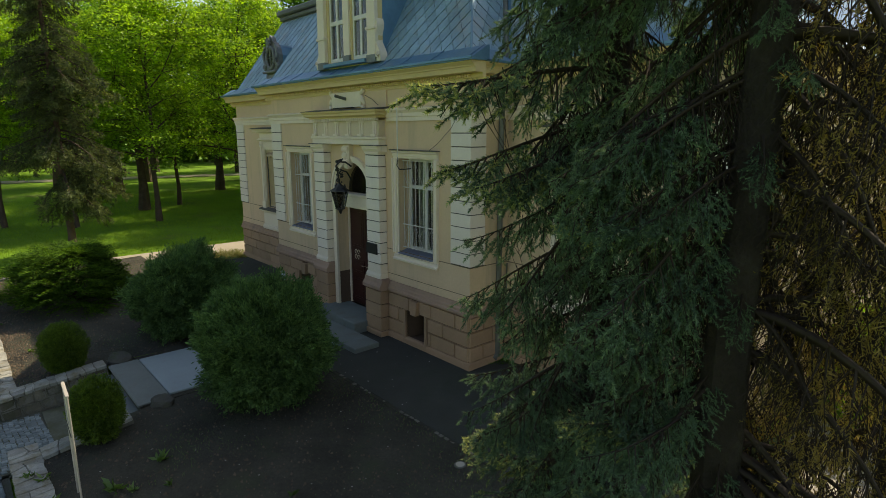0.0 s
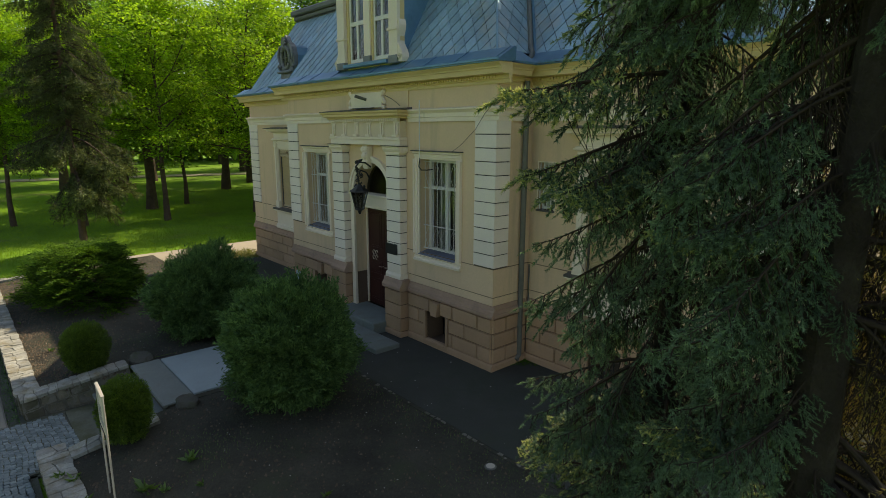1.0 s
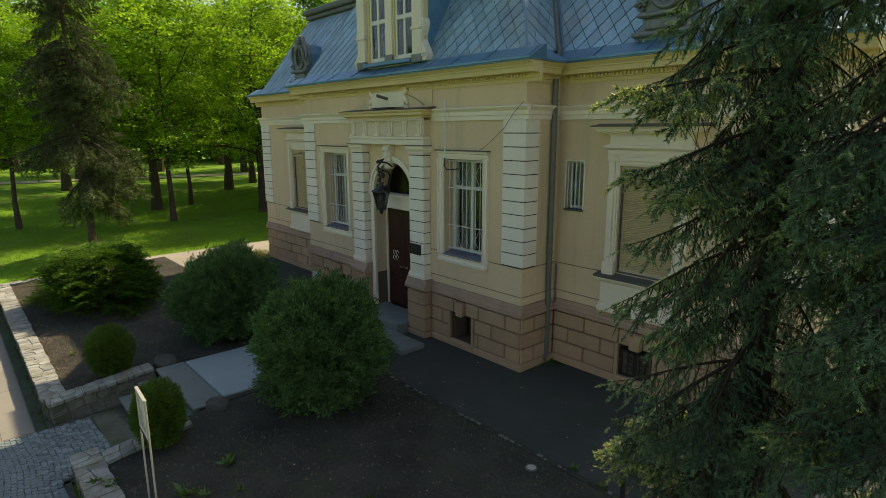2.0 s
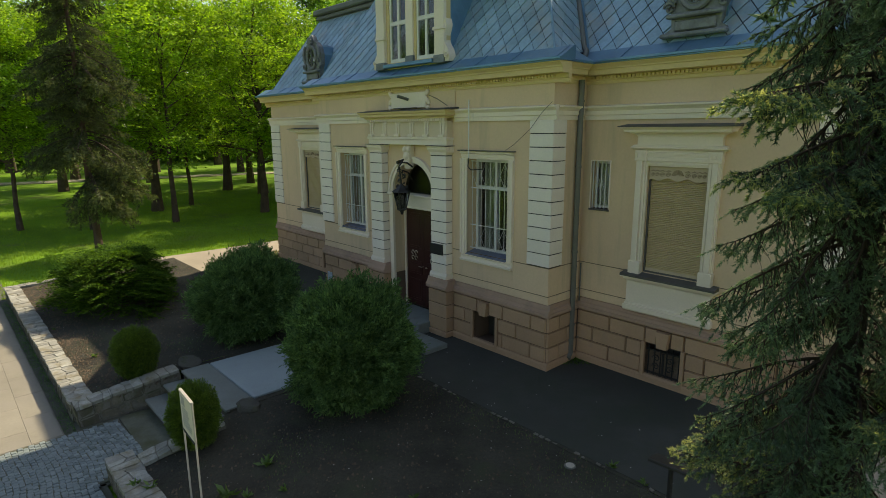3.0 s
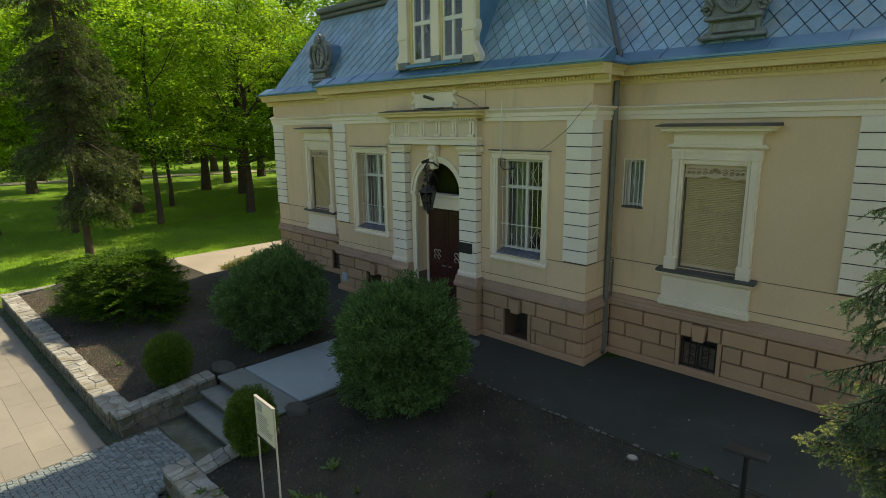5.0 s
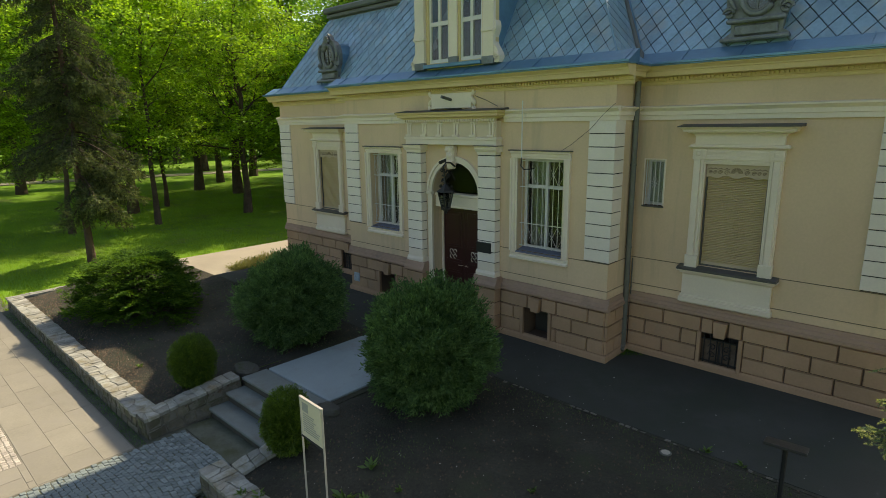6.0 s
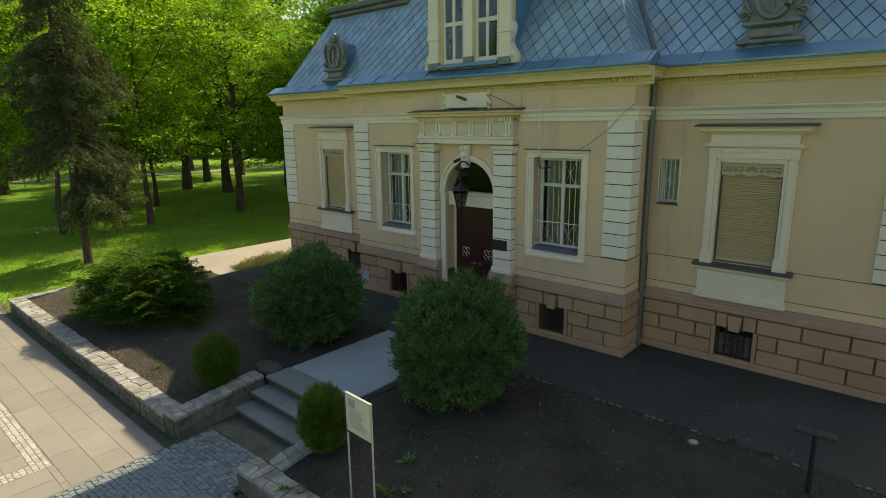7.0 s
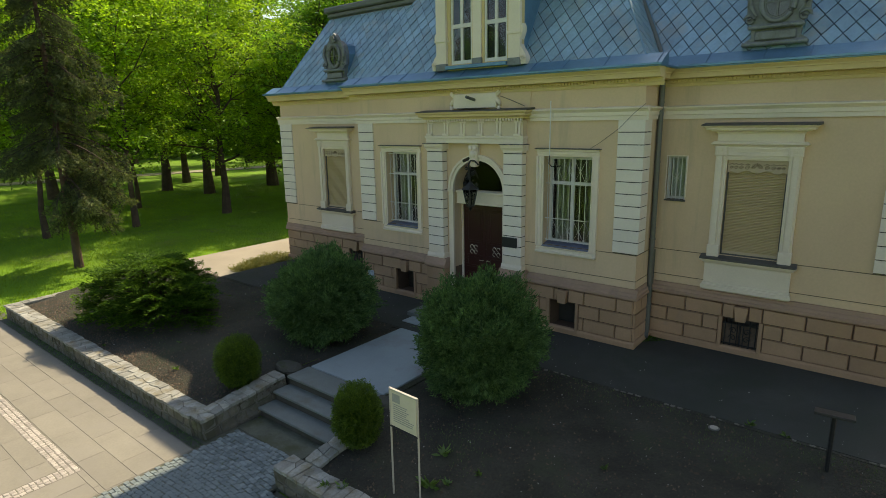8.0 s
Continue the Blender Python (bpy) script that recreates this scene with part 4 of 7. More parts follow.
part("pane", boxes([(0.11, 0.42, y + 0.16, y + 0.166, 3.17, 3.97)]), "glass", win)
part("curtain", boxes([(0.12, 0.41, y + 0.20, y + 0.206, 3.14, 4.0)]), "curtain", win)
part("window_sill", boxes([(0.05, 0.48, y - 0.04, y + 0.14, 3.085, 3.12)], 0.005), "slate", win)
bm = bmesh.new()
for i in range(5):
    x = 0.09 + 0.35 * i / 4
    rod(bm, [(x, y + 0.03, 3.12), (x, y + 0.03, 4.02)], 0.010, 5)
for i in range(4):
    a = math.pi / 4 * i + 0.39
    rod(bm, [(0.265 - 0.11 * math.cos(a), y + 0.025, 3.57 - 0.11 * math.sin(a)), (0.265 + 0.11 * math.cos(a), y + 0.025, 3.57 + 0.11 * math.sin(a))], 0.005, 4)
part("grille", bm, "grille", win, "white grille with a small star")
win.matrix_basis = Matrix.Translation((0.045, 0, 0))

# ---- entrance: arch, pilasters, entablature, doors
bm = bmesh.new()
ZS = 3.13
n = 20
arc = [(AX - R * math.cos(math.pi * k / n), ZS + R * math.sin(math.pi * k / n)) for k in range(n + 1)]
fill = [(x, z) for x, z in arc]
for side in (0, 1):
    half = fill[:n // 2 + 1] if side == 0 else fill[n // 2:][::-1]
    ends = half[0][0], half[-1][0]
    prism(bm, half + [(ends[1], 3.90), (ends[0], 3.90)], 0.004, 0.44, "y")
part("arch_filling", bm, "wall", villa)
bm = bmesh.new()
for r0, r1, d in ((0.0, 0.085, 0.055), (0.085, 0.145, 0.085)):
    for k in range(n):
        q = []
        for rr, kk in ((R + r0, k), (R + r0, k + 1), (R + r1, k + 1), (R + r1, k)):
            q.append((AX - rr * math.cos(math.pi * kk / n), ZS + rr * math.sin(math.pi * kk / n)))
        prism(bm, q, -d, 0.012, "y")
for s in (-1, 1):
    a, b = sorted((AX + s * R, AX + s * (R + 0.14)))
    box(bm, a, b, -0.055, 0.012, 0.26, ZS - 0.06)
    box(bm, a - 0.02, b + 0.02, -0.10, 0.012, ZS - 0.06, ZS + 0.01, bevel=0.008)
portal = part("portal", bm, "trim", villa, "off-white arched portal surround")
# keystone mask as a plain carved console
bm = bmesh.new()
prism(bm, [(MID - 0.09, 3.72), (MID + 0.09, 3.72), (MID + 0.14, 4.26), (MID - 0.14, 4.26)], -0.15, 0.0, "y")
bmesh.ops.bevel(bm, geom=bm.edges[:], offset=0.02, segments=2, affect="EDGES")
for x, z, r in ((-0.07, 4.17, 0.06), (0.07, 4.17, 0.06), (0.0, 4.02, 0.085), (-0.05, 3.88, 0.05), (0.05, 3.88, 0.05), (0, 3.90, 0.06)):
    bmesh.ops.create_uvsphere(bm, u_segments=10, v_segments=7, radius=r, matrix=Matrix.Translation((MID + x, -0.15, z)))
part("keystone", bm, "trim", portal, "carved stucco keystone")
# reveal, transom and doors
bm = boxes([(DOORX[0], DOORX[0] + 0.05, 0.30, 0.44, 0.26, 2.80), (DOORX[1] - 0.05, DOORX[1], 0.30, 0.44, 0.26, 2.80)])
box(bm, DOORX[0], DOORX[1], 0.10, 0.40, 2.80, 3.04)
box(bm, DOORX[0], DOORX[1], 0.06, 0.42, 3.04, 3.10, bevel=0.01)
box(bm, DOORX[0], DOORX[1], 0.08, 0.42, 2.76, 2.80, bevel=0.008)
part("transom", bm, "trim", portal)
bm = bmesh.new()
fan = [(AX - 0.73 * math.cos(math.pi * k / n), 3.10 + 0.74 * math.sin(math.pi * k / n)) for k in range(n + 1)]
prism(bm, fan, 0.34, 0.346, "y")
part("pane", bm, "smoked", portal, "dark semicircular fanlight")
for s in (-1, 1):
    a, b = sorted((AX + s * 0.004, AX + s * 0.69))
    leaf = part("door", boxes([(a, b, 0.33, 0.39, 0.28, 2.76)], 0.006), "door", villa, "dark mahogany panelled door leaf")
    for z0, z1 in ((0.40, 0.95), (1.08, 1.42), (1.74, 2.62)):
        bm = boxes([(a + 0.09, b - 0.09, 0.315, 0.332, z0, z1)], 0.012)
        box(bm, a + 0.15, b - 0.15, 0.300, 0.318, z0 + 0.06, z1 - 0.06, bevel=0.01)
        part("panel", bm, "door", leaf)
    bm = bmesh.new()
    for zz in (1.50, 1.63):
        cx = (a + b) / 2
        for sx in (-1, 1):
            rod(bm, [(cx + sx * 0.06 + 0.05 * math.cos(j * 0.5), 0.292, zz + 0.05 * math.sin(j * 0.5)) for j in range(11)], 0.010, 5)
    part("door_ornament", bm, "brass", leaf, "pale metal scroll ornament")
    part("handle", rod(bmesh.new(), [(AX + s * 0.06, 0.33, 1.30), (AX + s * 0.06, 0.27, 1.30), (AX + s * 0.16, 0.265, 1.30)], 0.010, 6), "brass", leaf)

for s, (xa, xb) in zip((-1, 1), PIL):
    yb = -PB
    pil = part("pilaster", boxes([(xa + 0.012, xb - 0.012, yb + 0.012, 0.0, 1.34, 4.10)]), "groove", villa, "white rusticated entrance pilaster")
    nb = 10
    hh = (4.055 - 1.66) / nb
    me = None
    for k in range(nb):
        if me is None:
            bm = boxes([(0, xb - xa, 0, PB - 0.004, 0.017, hh)], 0.006)
            me = bpy.data.meshes.new("rusticated_block")
            bm.normal_update()
            bm.to_mesh(me)
            bm.free()
        held("rusticated_block", me, "quoin", pil, m=Matrix.Translation((xa, yb, 1.66 + k * hh)))
    part("neck_block", boxes([(xa, xb, yb, -0.004, 4.076, 4.10)], 0.005), "quoin", pil)
    bm = boxes([(xa, xb, yb, -0.004, 1.46, 1.66)], 0.005)
    prism(bm, [(yb - 0.03, 1.34), (yb - 0.03, 1.40), (yb, 1.46), (0, 1.46), (0, 1.34)], xa - 0.03, xb + 0.03, "x")
    part("base", bm, "trim", pil)
    bm = boxes([(xa - 0.01, xb + 0.01, yb - 0.012, 0.0, 4.10, 4.135)], 0.004)
    prism(bm, [(0.0, 4.135), (yb, 4.135), (yb - 0.05, 4.20), (yb - 0.05, 4.24), (yb - 0.07, 4.245), (yb - 0.07, 4.265), (0, 4.265)], xa - 0.05, xb + 0.05, "x")
    part("capital", bm, "trim", pil)
    part("capital_flashing", boxes([(xa - 0.07, xb + 0.07, yb - 0.09, 0.0, 4.267, 4.280)]), "slate", pil)
    # pedestal at plinth height
    ped = part("pedestal", boxes([(xa - 0.03, xb + 0.03, yb - 0.03, 0.0, 0.0, 1.08)]), "joint", villa)
    for k, (z0, z1) in enumerate(((0.13, 0.43), (0.445, 0.745), (0.76, 1.06))):
        part("pedestal_block", boxes([(xa - 0.05, xb + 0.05, yb - 0.055, -0.003, z0, z1)], 0.014), "block", ped)
    part("pedestal_foot", boxes([(xa - 0.08, xb + 0.08, yb - 0.085, -0.003, 0.0, 0.12)], 0.01), "block", ped)
    part("pedestal_cap", prism(bmesh.new(), [(0.0, 1.08), (yb - 0.06, 1.08), (yb - 0.10, 1.11), (yb - 0.10, 1.17), (yb - 0.05, 1.24), (yb - 0.02, 1.335), (0.0, 1.335)], xa - 0.09, xb + 0.09, "x"), "cap", ped)

# entablature over the entrance
ex0, ex1 = PIL[0][0] - 0.02, PIL[1][1] + 0.02
bm = boxes([(ex0, ex1, -0.20, 0.0, 4.28, 4.40), (ex0 - 0.02, ex1 + 0.02, -0.225, 0.0, 4.40, 4.46)], 0.006)
ent = part("entablature", bm, "trim", villa, "off-white entablature with panelled frieze over the entrance")
part("frieze_panel", boxes([(ex0 + 0.02, ex1 - 0.02, -0.17, 0.0, 4.462, 4.80)]), "frieze", ent, "beige recessed frieze")
n = 6
for k in range(n):
    x = ex0 + 0.06 + (ex1 - ex0 - 0.12 - 0.16) * k / (n - 1)
    bm = boxes([(x + 0.01, x + 0.06, -0.200, -0.171, 4.50, 4.78), (x + 0.09, x + 0.14, -0.200, -0.171, 4.50, 4.78), (x - 0.02, x + 0.17, -0.195, -0.171, 4.755, 4.797), (x - 0.01, x + 0.16, -0.245, -0.171, 4.462, 4.515)], 0.005)
    part("triglyph", bm, "trim", ent)
bm = bmesh.new()
m2 = int((ex1 - ex0) / 0.075)
for i in range(m2):
    x = ex0 + (i + 0.2) * (ex1 - ex0) / m2
    box(bm, x, x + 0.042, -0.255, -0.17, 4.80, 4.855)
part("dentils", bm, "trim", ent)
part("entrance_cornice", returned(bmesh.new(), [(0.17, 4.857), (0.25, 4.857), (0.255, 4.88), (0.29, 4.90), (0.345, 4.915), (0.35, 4.965), (0.38, 4.985), (0.395, 5.02), (0.395, 5.022)], ex0 + 0.22, ex1 - 0.22, 0.0), "cornice", ent)
part("flashing", prism(bmesh.new(), [(0.0, 5.085), (-0.40, 5.035), (-0.40, 5.022), (0.0, 5.045)], ex0 - 0.18, ex1 + 0.18, "x"), "slate", ent, "dark metal flashing")
# tablet above with scrolled ends
bm = boxes([(MID - 0.62, MID + 0.62, -0.09, 0.0, 5.10, 5.44)], 0.01)
part("tablet", bm, "trim", villa, "white blank stucco tablet with scrolled ends")
for s in (-1, 1):
    bm = bmesh.new()
    rod(bm, [(MID + s * (0.66 + 0.05 * math.sin(j * 0.8)), -0.06, 5.08 + 0.40 * j / 9) for j in range(10)], [0.03 + 0.022 * abs(math.cos(j * 0.8)) for j in range(10)], 8)
    part("tablet_scroll", bm, "trim", villa)
part("floodlight_base", boxes([(MID - 0.45, MID + 0.35, -0.16, -0.09, 5.09, 5.105)]), "iron", villa)
part("pipe_stub", rod(bmesh.new(), [(MID + 0.02, -0.09, 5.29), (MID - 0.05, -0.34, 5.36)], 0.035, 10), "zinc", villa, "grey pipe stub pointing out of the tablet")
part("frieze_panel", boxes([(MID - 1.44, MID + 1.50, -0.028, 0.0, 5.06, 5.425)], 0.004), "wall", villa, "slightly projecting wall panel above the portal")

# ---- dormers
def main_dormer():
    x0, x1, z0, z1, yf = DORMER - 1.17, DORMER + 1.17, FOOT, 8.35, -0.02
    body = part("dormer", wall_sheet(bmesh.new(), x0, x1, z0, z1, yf, yf + 0.12, [(DORMER - 0.80, DORMER - 0.17, 6.14, 7.95), (DORMER + 0.17, DORMER + 0.80, 6.14, 7.95)]), "cornice", villa, "cream dormer with two tall white casements")
    for a, b in ((x0 + 0.02, x0 + 0.12), (x1 - 0.12, x1 - 0.02)):
        part("dormer_cheek", boxes([(a, b, yf + 0.12, 1.6, z0, z1)]), "sheet", body, "sheet-metal dormer cheek")
    part("dormer_back", boxes([(x0 + 0.12, x1 - 0.12, 1.2, 1.25, z0, z1)]), "room", body)
    for s in (-1, 1):
        a, b = sorted((DORMER + s * 0.88, DORMER + s * 1.18))
        bm = boxes([(a, b, yf - 0.09, yf, z0 + 0.10, z1)], 0.008)
        box(bm, a - 0.025, b + 0.025, yf - 0.12, yf, 6.66, 6.72, bevel=0.008)
        part("dormer_pilaster", bm, "trim", body)
        part("pilaster_foot", boxes([(a - 0.012, b + 0.012, yf - 0.11, yf, z0 + 0.0, z0 + 0.16)], 0.008), "lead", body)
        # side scroll
        pts = []
        for j in range(16):
            u = j / 15
            pts.append((DORMER + s * (1.185 + 0.13 * (1 - u) ** 2 + 0.05 * math.sin(u * 9)), z0 + 0.02 + 0.85 * u))
        pts += [(DORMER + s * 1.15, z0 + 0.87), (DORMER + s * 1.15, z0 + 0.02)]
        bm = prism(bmesh.new(), pts, yf - 0.065, yf + 0.115, "y")
        rod(bm, [(DORMER + s * (1.25 + 0.065 * (1 - j / 16) * math.cos(j * 0.6)), yf - 0.09, z0 + 0.14 + 0.075 * (1 - j / 16) * math.sin(j * 0.6)) for j in range(15)], 0.02, 6)
        part("dormer_scroll", bm, "trim", body, "stucco side scroll")
        # casement
        xa, xb = sorted((DORMER + s * 0.17, DORMER + s * 0.80))
        zt = 7.0
        c = (xa + xb) / 2
        rows = [(xa, xa + 0.055, 6.14, 7.95), (xb - 0.055, xb, 6.14, 7.95), (xa + 0.055, xb - 0.055, 6.14, 6.22), (xa + 0.055, xb - 0.055, 7.88, 7.95), (xa + 0.055, xb - 0.055, zt - 0.045, zt + 0.045), (c - 0.038, c + 0.038, 6.22, zt - 0.045), (c - 0.038, c + 0.038, zt + 0.045, 7.88)]
        sash = part("casement", boxes([(a0, b0, yf + 0.03, yf + 0.09, c0, d0) for a0, b0, c0, d0 in rows], 0.004), "sash", body, "white two-leaf casement")
        for a0, b0 in ((xa + 0.055, c - 0.038), (c + 0.038, xb - 0.055)):
            for c0, d0 in ((6.22, zt - 0.045), (zt + 0.045, 7.88)):
                part("pane", boxes([(a0, b0, yf + 0.055, yf + 0.061, c0, d0)]), "glass", sash)
    bm = boxes([(DORMER - 0.12, DORMER + 0.12, yf - 0.05, yf, z0 + 0.10, z1)], 0.008)
    part("middle_pier", bm, "trim", body)
    part("pier_foot", boxes([(DORMER - 0.135, DORMER + 0.135, yf - 0.07, yf, z0 + 0.10, z0 + 0.24)], 0.008), "lead", body)
    part("dormer_sill", boxes([(DORMER - 0.86, DORMER + 0.86, yf - 0.16, yf, z0 + 0.02, z0 + 0.10)], 0.01), "sheet", body)
    # unseen top of the dormer: a plain box sized for its shadow
    bm = boxes([(x0 - 0.28, x1 + 0.28, yf - 0.25, 2.2, z1 - 0.02, z1 + 0.85)], 0.05)
    part("dormer_gable", bm, "cornice", body, "unseen plain block over the dormer, sized for its cast shadow")
    return body


main_dormer()


def oval_dormer(c):
    """An ornate zinc dormer with an oval window and a shell crest."""
    z0 = FOOT + 0.06
    yf = REC + 0.07
    outline = [(-0.52, 0.0), (0.52, 0.0), (0.50, 0.12), (0.40, 0.18), (0.42, 0.42), (0.50, 0.55), (0.52, 0.85), (0.44, 1.08), (0.30, 1.20), (0.16, 1.26), (0.08, 1.40), (0.0, 1.46), (-0.08, 1.40), (-0.16, 1.26), (-0.30, 1.20), (-0.44, 1.08), (-0.52, 0.85), (-0.50, 0.55), (-0.42, 0.42), (-0.40, 0.18), (-0.50, 0.12)]
    body = part("oval_dormer", prism(bmesh.new(), [(c + a, z0 + b) for a, b in outline], yf, yf + 0.14, "y"), "lead", villa, "grey ornamental zinc dormer with an oval window")
    bm = bmesh.new()
    hull = [(-0.44, 0.0), (0.44, 0.0), (0.44, 0.85), (0.30, 1.1), (0.0, 1.2), (-0.30, 1.1), (-0.44, 0.85)]
    prism(bm, [(c + a, z0 + b) for a, b in hull], yf + 0.14, yf + 0.95, "y")
    part("dormer_hull", bm, "sheet", body)
    ring = [(c + 0.27 * math.cos(k * math.pi / 14), yf - 0.03, z0 + 0.78 + 0.33 * math.sin(k * math.pi / 14)) for k in range(29)]
    part("oval_frame", rod(bmesh.new(), ring, 0.05, 8, ends=False), "lead", body)
    ring = [(c + 0.215 * math.cos(k * math.pi / 14), yf - 0.035, z0 + 0.78 + 0.275 * math.sin(k * math.pi / 14)) for k in range(29)]
    bm = rod(bmesh.new(), ring, 0.022, 6, ends=False)
    rod(bm, [(c, yf - 0.03, z0 + 0.51), (c, yf - 0.03, z0 + 1.05)], 0.018, 5)
    rod(bm, [(c - 0.21, yf - 0.03, z0 + 0.78), (c + 0.21, yf - 0.03, z0 + 0.78)], 0.014, 5)
    part("sash", bm, "zinc", body, "dull oval sash")
    bm = bmesh.new()
    prism(bm, [(c + 0.24 * math.cos(k * math.pi / 12), z0 + 0.78 + 0.30 * math.sin(k * math.pi / 12)) for k in range(24)], yf - 0.02, yf - 0.012, "y")
    part("pane", bm, "glass", body)
    # thin disc coloured dark as an unlit inside; the body is solid
    bm = bmesh.new()
    prism(bm, [(c + 0.24 * math.cos(k * math.pi / 12), z0 + 0.78 + 0.30 * math.sin(k * math.pi / 12)) for k in range(24)], yf - 0.008, yf - 0.002, "y")
    part("dark_inside", bm, "room", body)
    for z, d, w in ((0.02, 0.14, 0.54), (0.32, 0.12, 0.46)):
        part("ledge", boxes([(c - w, c + w, yf - d, yf, z0 + z, z0 + z + 0.07)], 0.02), "lead", body)
    part("foot_panel", boxes([(c - 0.34, c + 0.34, yf - 0.05, yf, z0 + 0.12, z0 + 0.29)], 0.02), "lead", body)
    for s in (-1, 1):
        part("scroll", rod(bmesh.new(), [(c + s * (0.44 + 0.10 * (1 - j / 20) * math.cos(j * 0.5)), yf - 0.03, z0 + 0.50 + 0.10 * (1 - j / 20) * math.sin(j * 0.5)) for j in range(18)], 0.03, 6), "lead", body)
        part("volute", rod(bmesh.new(), [(c + s * (0.34 + 0.13 * math.sin(j * 0.33)), yf - 0.035, z0 + 0.56 + 0.065 * j) for j in range(10)], [0.025 + 0.02 * math.sin(j * 0.34) for j in range(10)], 6), "lead", body)
    for k in range(7):
        a = math.pi * (k + 0.5) / 7
        part("shell_rib", rod(bmesh.new(), [(c, yf - 0.06, z0 + 1.16), (c + 0.13 * math.cos(a), yf - 0.08, z0 + 1.18 + 0.20 * math.sin(a))], [0.02, 0.035], 6), "lead", body)
    return body


oval_dormer(-10.27)
oval_dormer(1.86)

# ---- vents in the plinth
def vent(x0, x1, y, bars):
    bm = boxes([(x0 - 0.07, x0, y - 0.075, y + 0.02, 0.06, 0.76), (x1, x1 + 0.07, y - 0.075, y + 0.02, 0.06, 0.76), (x0 - 0.07, x1 + 0.07, y - 0.085, y + 0.02, 0.02, 0.10)], 0.006)
    v = part("cellar_window", bm, "block", villa, "dark cellar opening framed in stone")
    c = (x0 + x1) / 2
    bm = prism(bmesh.new(), [(c - 0.09, 0.72), (c + 0.09, 0.72), (c + 0.125, 1.02), (c - 0.125, 1.02)], y - 0.12, y, "y")
    part("keystone", bm, "block", v)
    if bars:
        bm = bmesh.new()
        for i in range(6):
            x = x0 + 0.05 + (x1 - x0 - 0.1) * i / 5
            rod(bm, [(x, y + 0.02, 0.10), (x, y + 0.02, 0.74)], 0.012, 5)
        for z in (0.18, 0.62):
            box(bm, x0, x1, y + 0.012, y + 0.028, z - 0.012, z + 0.012)
        for s in (-1, 1):
            for zz in (0.32, 0.48):
                rod(bm, [(c + s * (0.13 + 0.075 * (1 - j / 16) * math.cos(j * 0.6)), y + 0.0, zz + 0.075 * (1 - j / 16) * math.sin(j * 0.6)) for j in range(14)], 0.010, 5)
        rod(bm, [(c, y, 0.2), (c, y, 0.6)], 0.02, 6)
        part("grille", bm, "iron", v, "black wrought iron grille")
        part("vent_board", boxes([(x0, x1, y + 0.09, y + 0.10, 0.10, 0.58)]), "ventboard", v, "dusty board behind the grille")


for x0, x1 in VENT_BAY:
    vent(x0, x1, 0.0, False)
for x0, x1 in VENT_WING:
    vent(x0, x1, REC, True)

# doorstep
setting("doorstep", boxes([(MID - 1.0, MID + 0.9, -0.62, 0.30, -0.1, 0.26)], 0.02), "step", "grey stone doorstep under the portal", "step")
setting("doorstep_lower", boxes([(MID - 1.3, MID + 1.9, -1.25, -0.62, -0.1, 0.10)], 0.015), "step", "low grey stone step before the doorstep", "step")
setting("concrete_apron", boxes([(MID - 1.1, MID + 1.35, -1.66, -1.25, -0.1, 0.02)], 0.01), "concrete", "pale concrete apron before the entrance steps", "slab")


# ---------------------------------------------------------------- shrubs and trees
def joined(lists):
    vs, fs, o = [], [], 0
    for v, f in lists:
        vs.append(v)
        fs.append(f + o)
        o += len(v)
    return np.concatenate(vs), np.concatenate(fs)


def ball_points(rng, n, radii, inner=0.72, lump=1.0):
    """Points in the outer shell of an uneven ellipsoid that stands on z = 0, with their outward directions."""
    d = unit(rng.normal(size=(n, 3)))
    o = rng.uniform(0, 50, 3)
    bumps = np.array([0.13 * noise.noise(Vector(q * 1.9 + o)) + 0.12 * noise.noise(Vector(q * 4.5 + o)) + 0.08 * noise.noise(Vector(q * 10 + o)) for q in d])
    s = (inner + (1 - inner) * rng.random(n) ** 0.6) * (1 + lump * bumps) + (rng.random(n) > 0.94) * rng.random(n) * 0.07 * lump
    p = d * s[:, None] * np.array(radii)
    p[:, 2] += radii[2] * 0.96
    keep = p[:, 2] > 0.03
    return p[keep], d[keep]


def globe_shrub(name, label, at, radii, count, size, material, seed, group="", upward=0.5, ragged=1.0):
    rng = np.random.default_rng(seed)
    t = thing(name, label, "shrub", group, at)
    p, d = ball_points(rng, count, radii, inner=0.66, lump=ragged)
    along = d * 0.8 + rng.normal(size=p.shape) * 0.45 + np.array([0, 0, upward])
    v, f = leaf_quads(rng, p, along, rng.uniform(0.7, 1.3, len(p)) * size, rng.uniform(0.20, 0.36, len(p)) * size)
    held("foliage", quick_mesh("foliage", v, f), material, t)
    p, d = ball_points(rng, count // 3, [r * 0.80 for r in radii], inner=0.3)
    v, f = leaf_quads(rng, p, d + rng.normal(size=p.shape) * 0.8, size * 1.5, size * 0.9)
    held("inner_foliage", quick_mesh("inner_foliage", v, f), material, t)
    for k in range(7):
        bm = bmesh.new()
        a = k * 2.4
        q = Vector((math.cos(a) * radii[0] * 0.45, math.sin(a) * radii[1] * 0.45, radii[2] * (0.9 + 0.3 * math.sin(k))))
        rod(bm, [(0.03 * math.cos(a), 0.03 * math.sin(a), -0.1), q * 0.5 + Vector((0, 0, 0.05)), q], [0.03, 0.02, 0.006], 5)
        part("stem", bm, "twig", t)
    return t


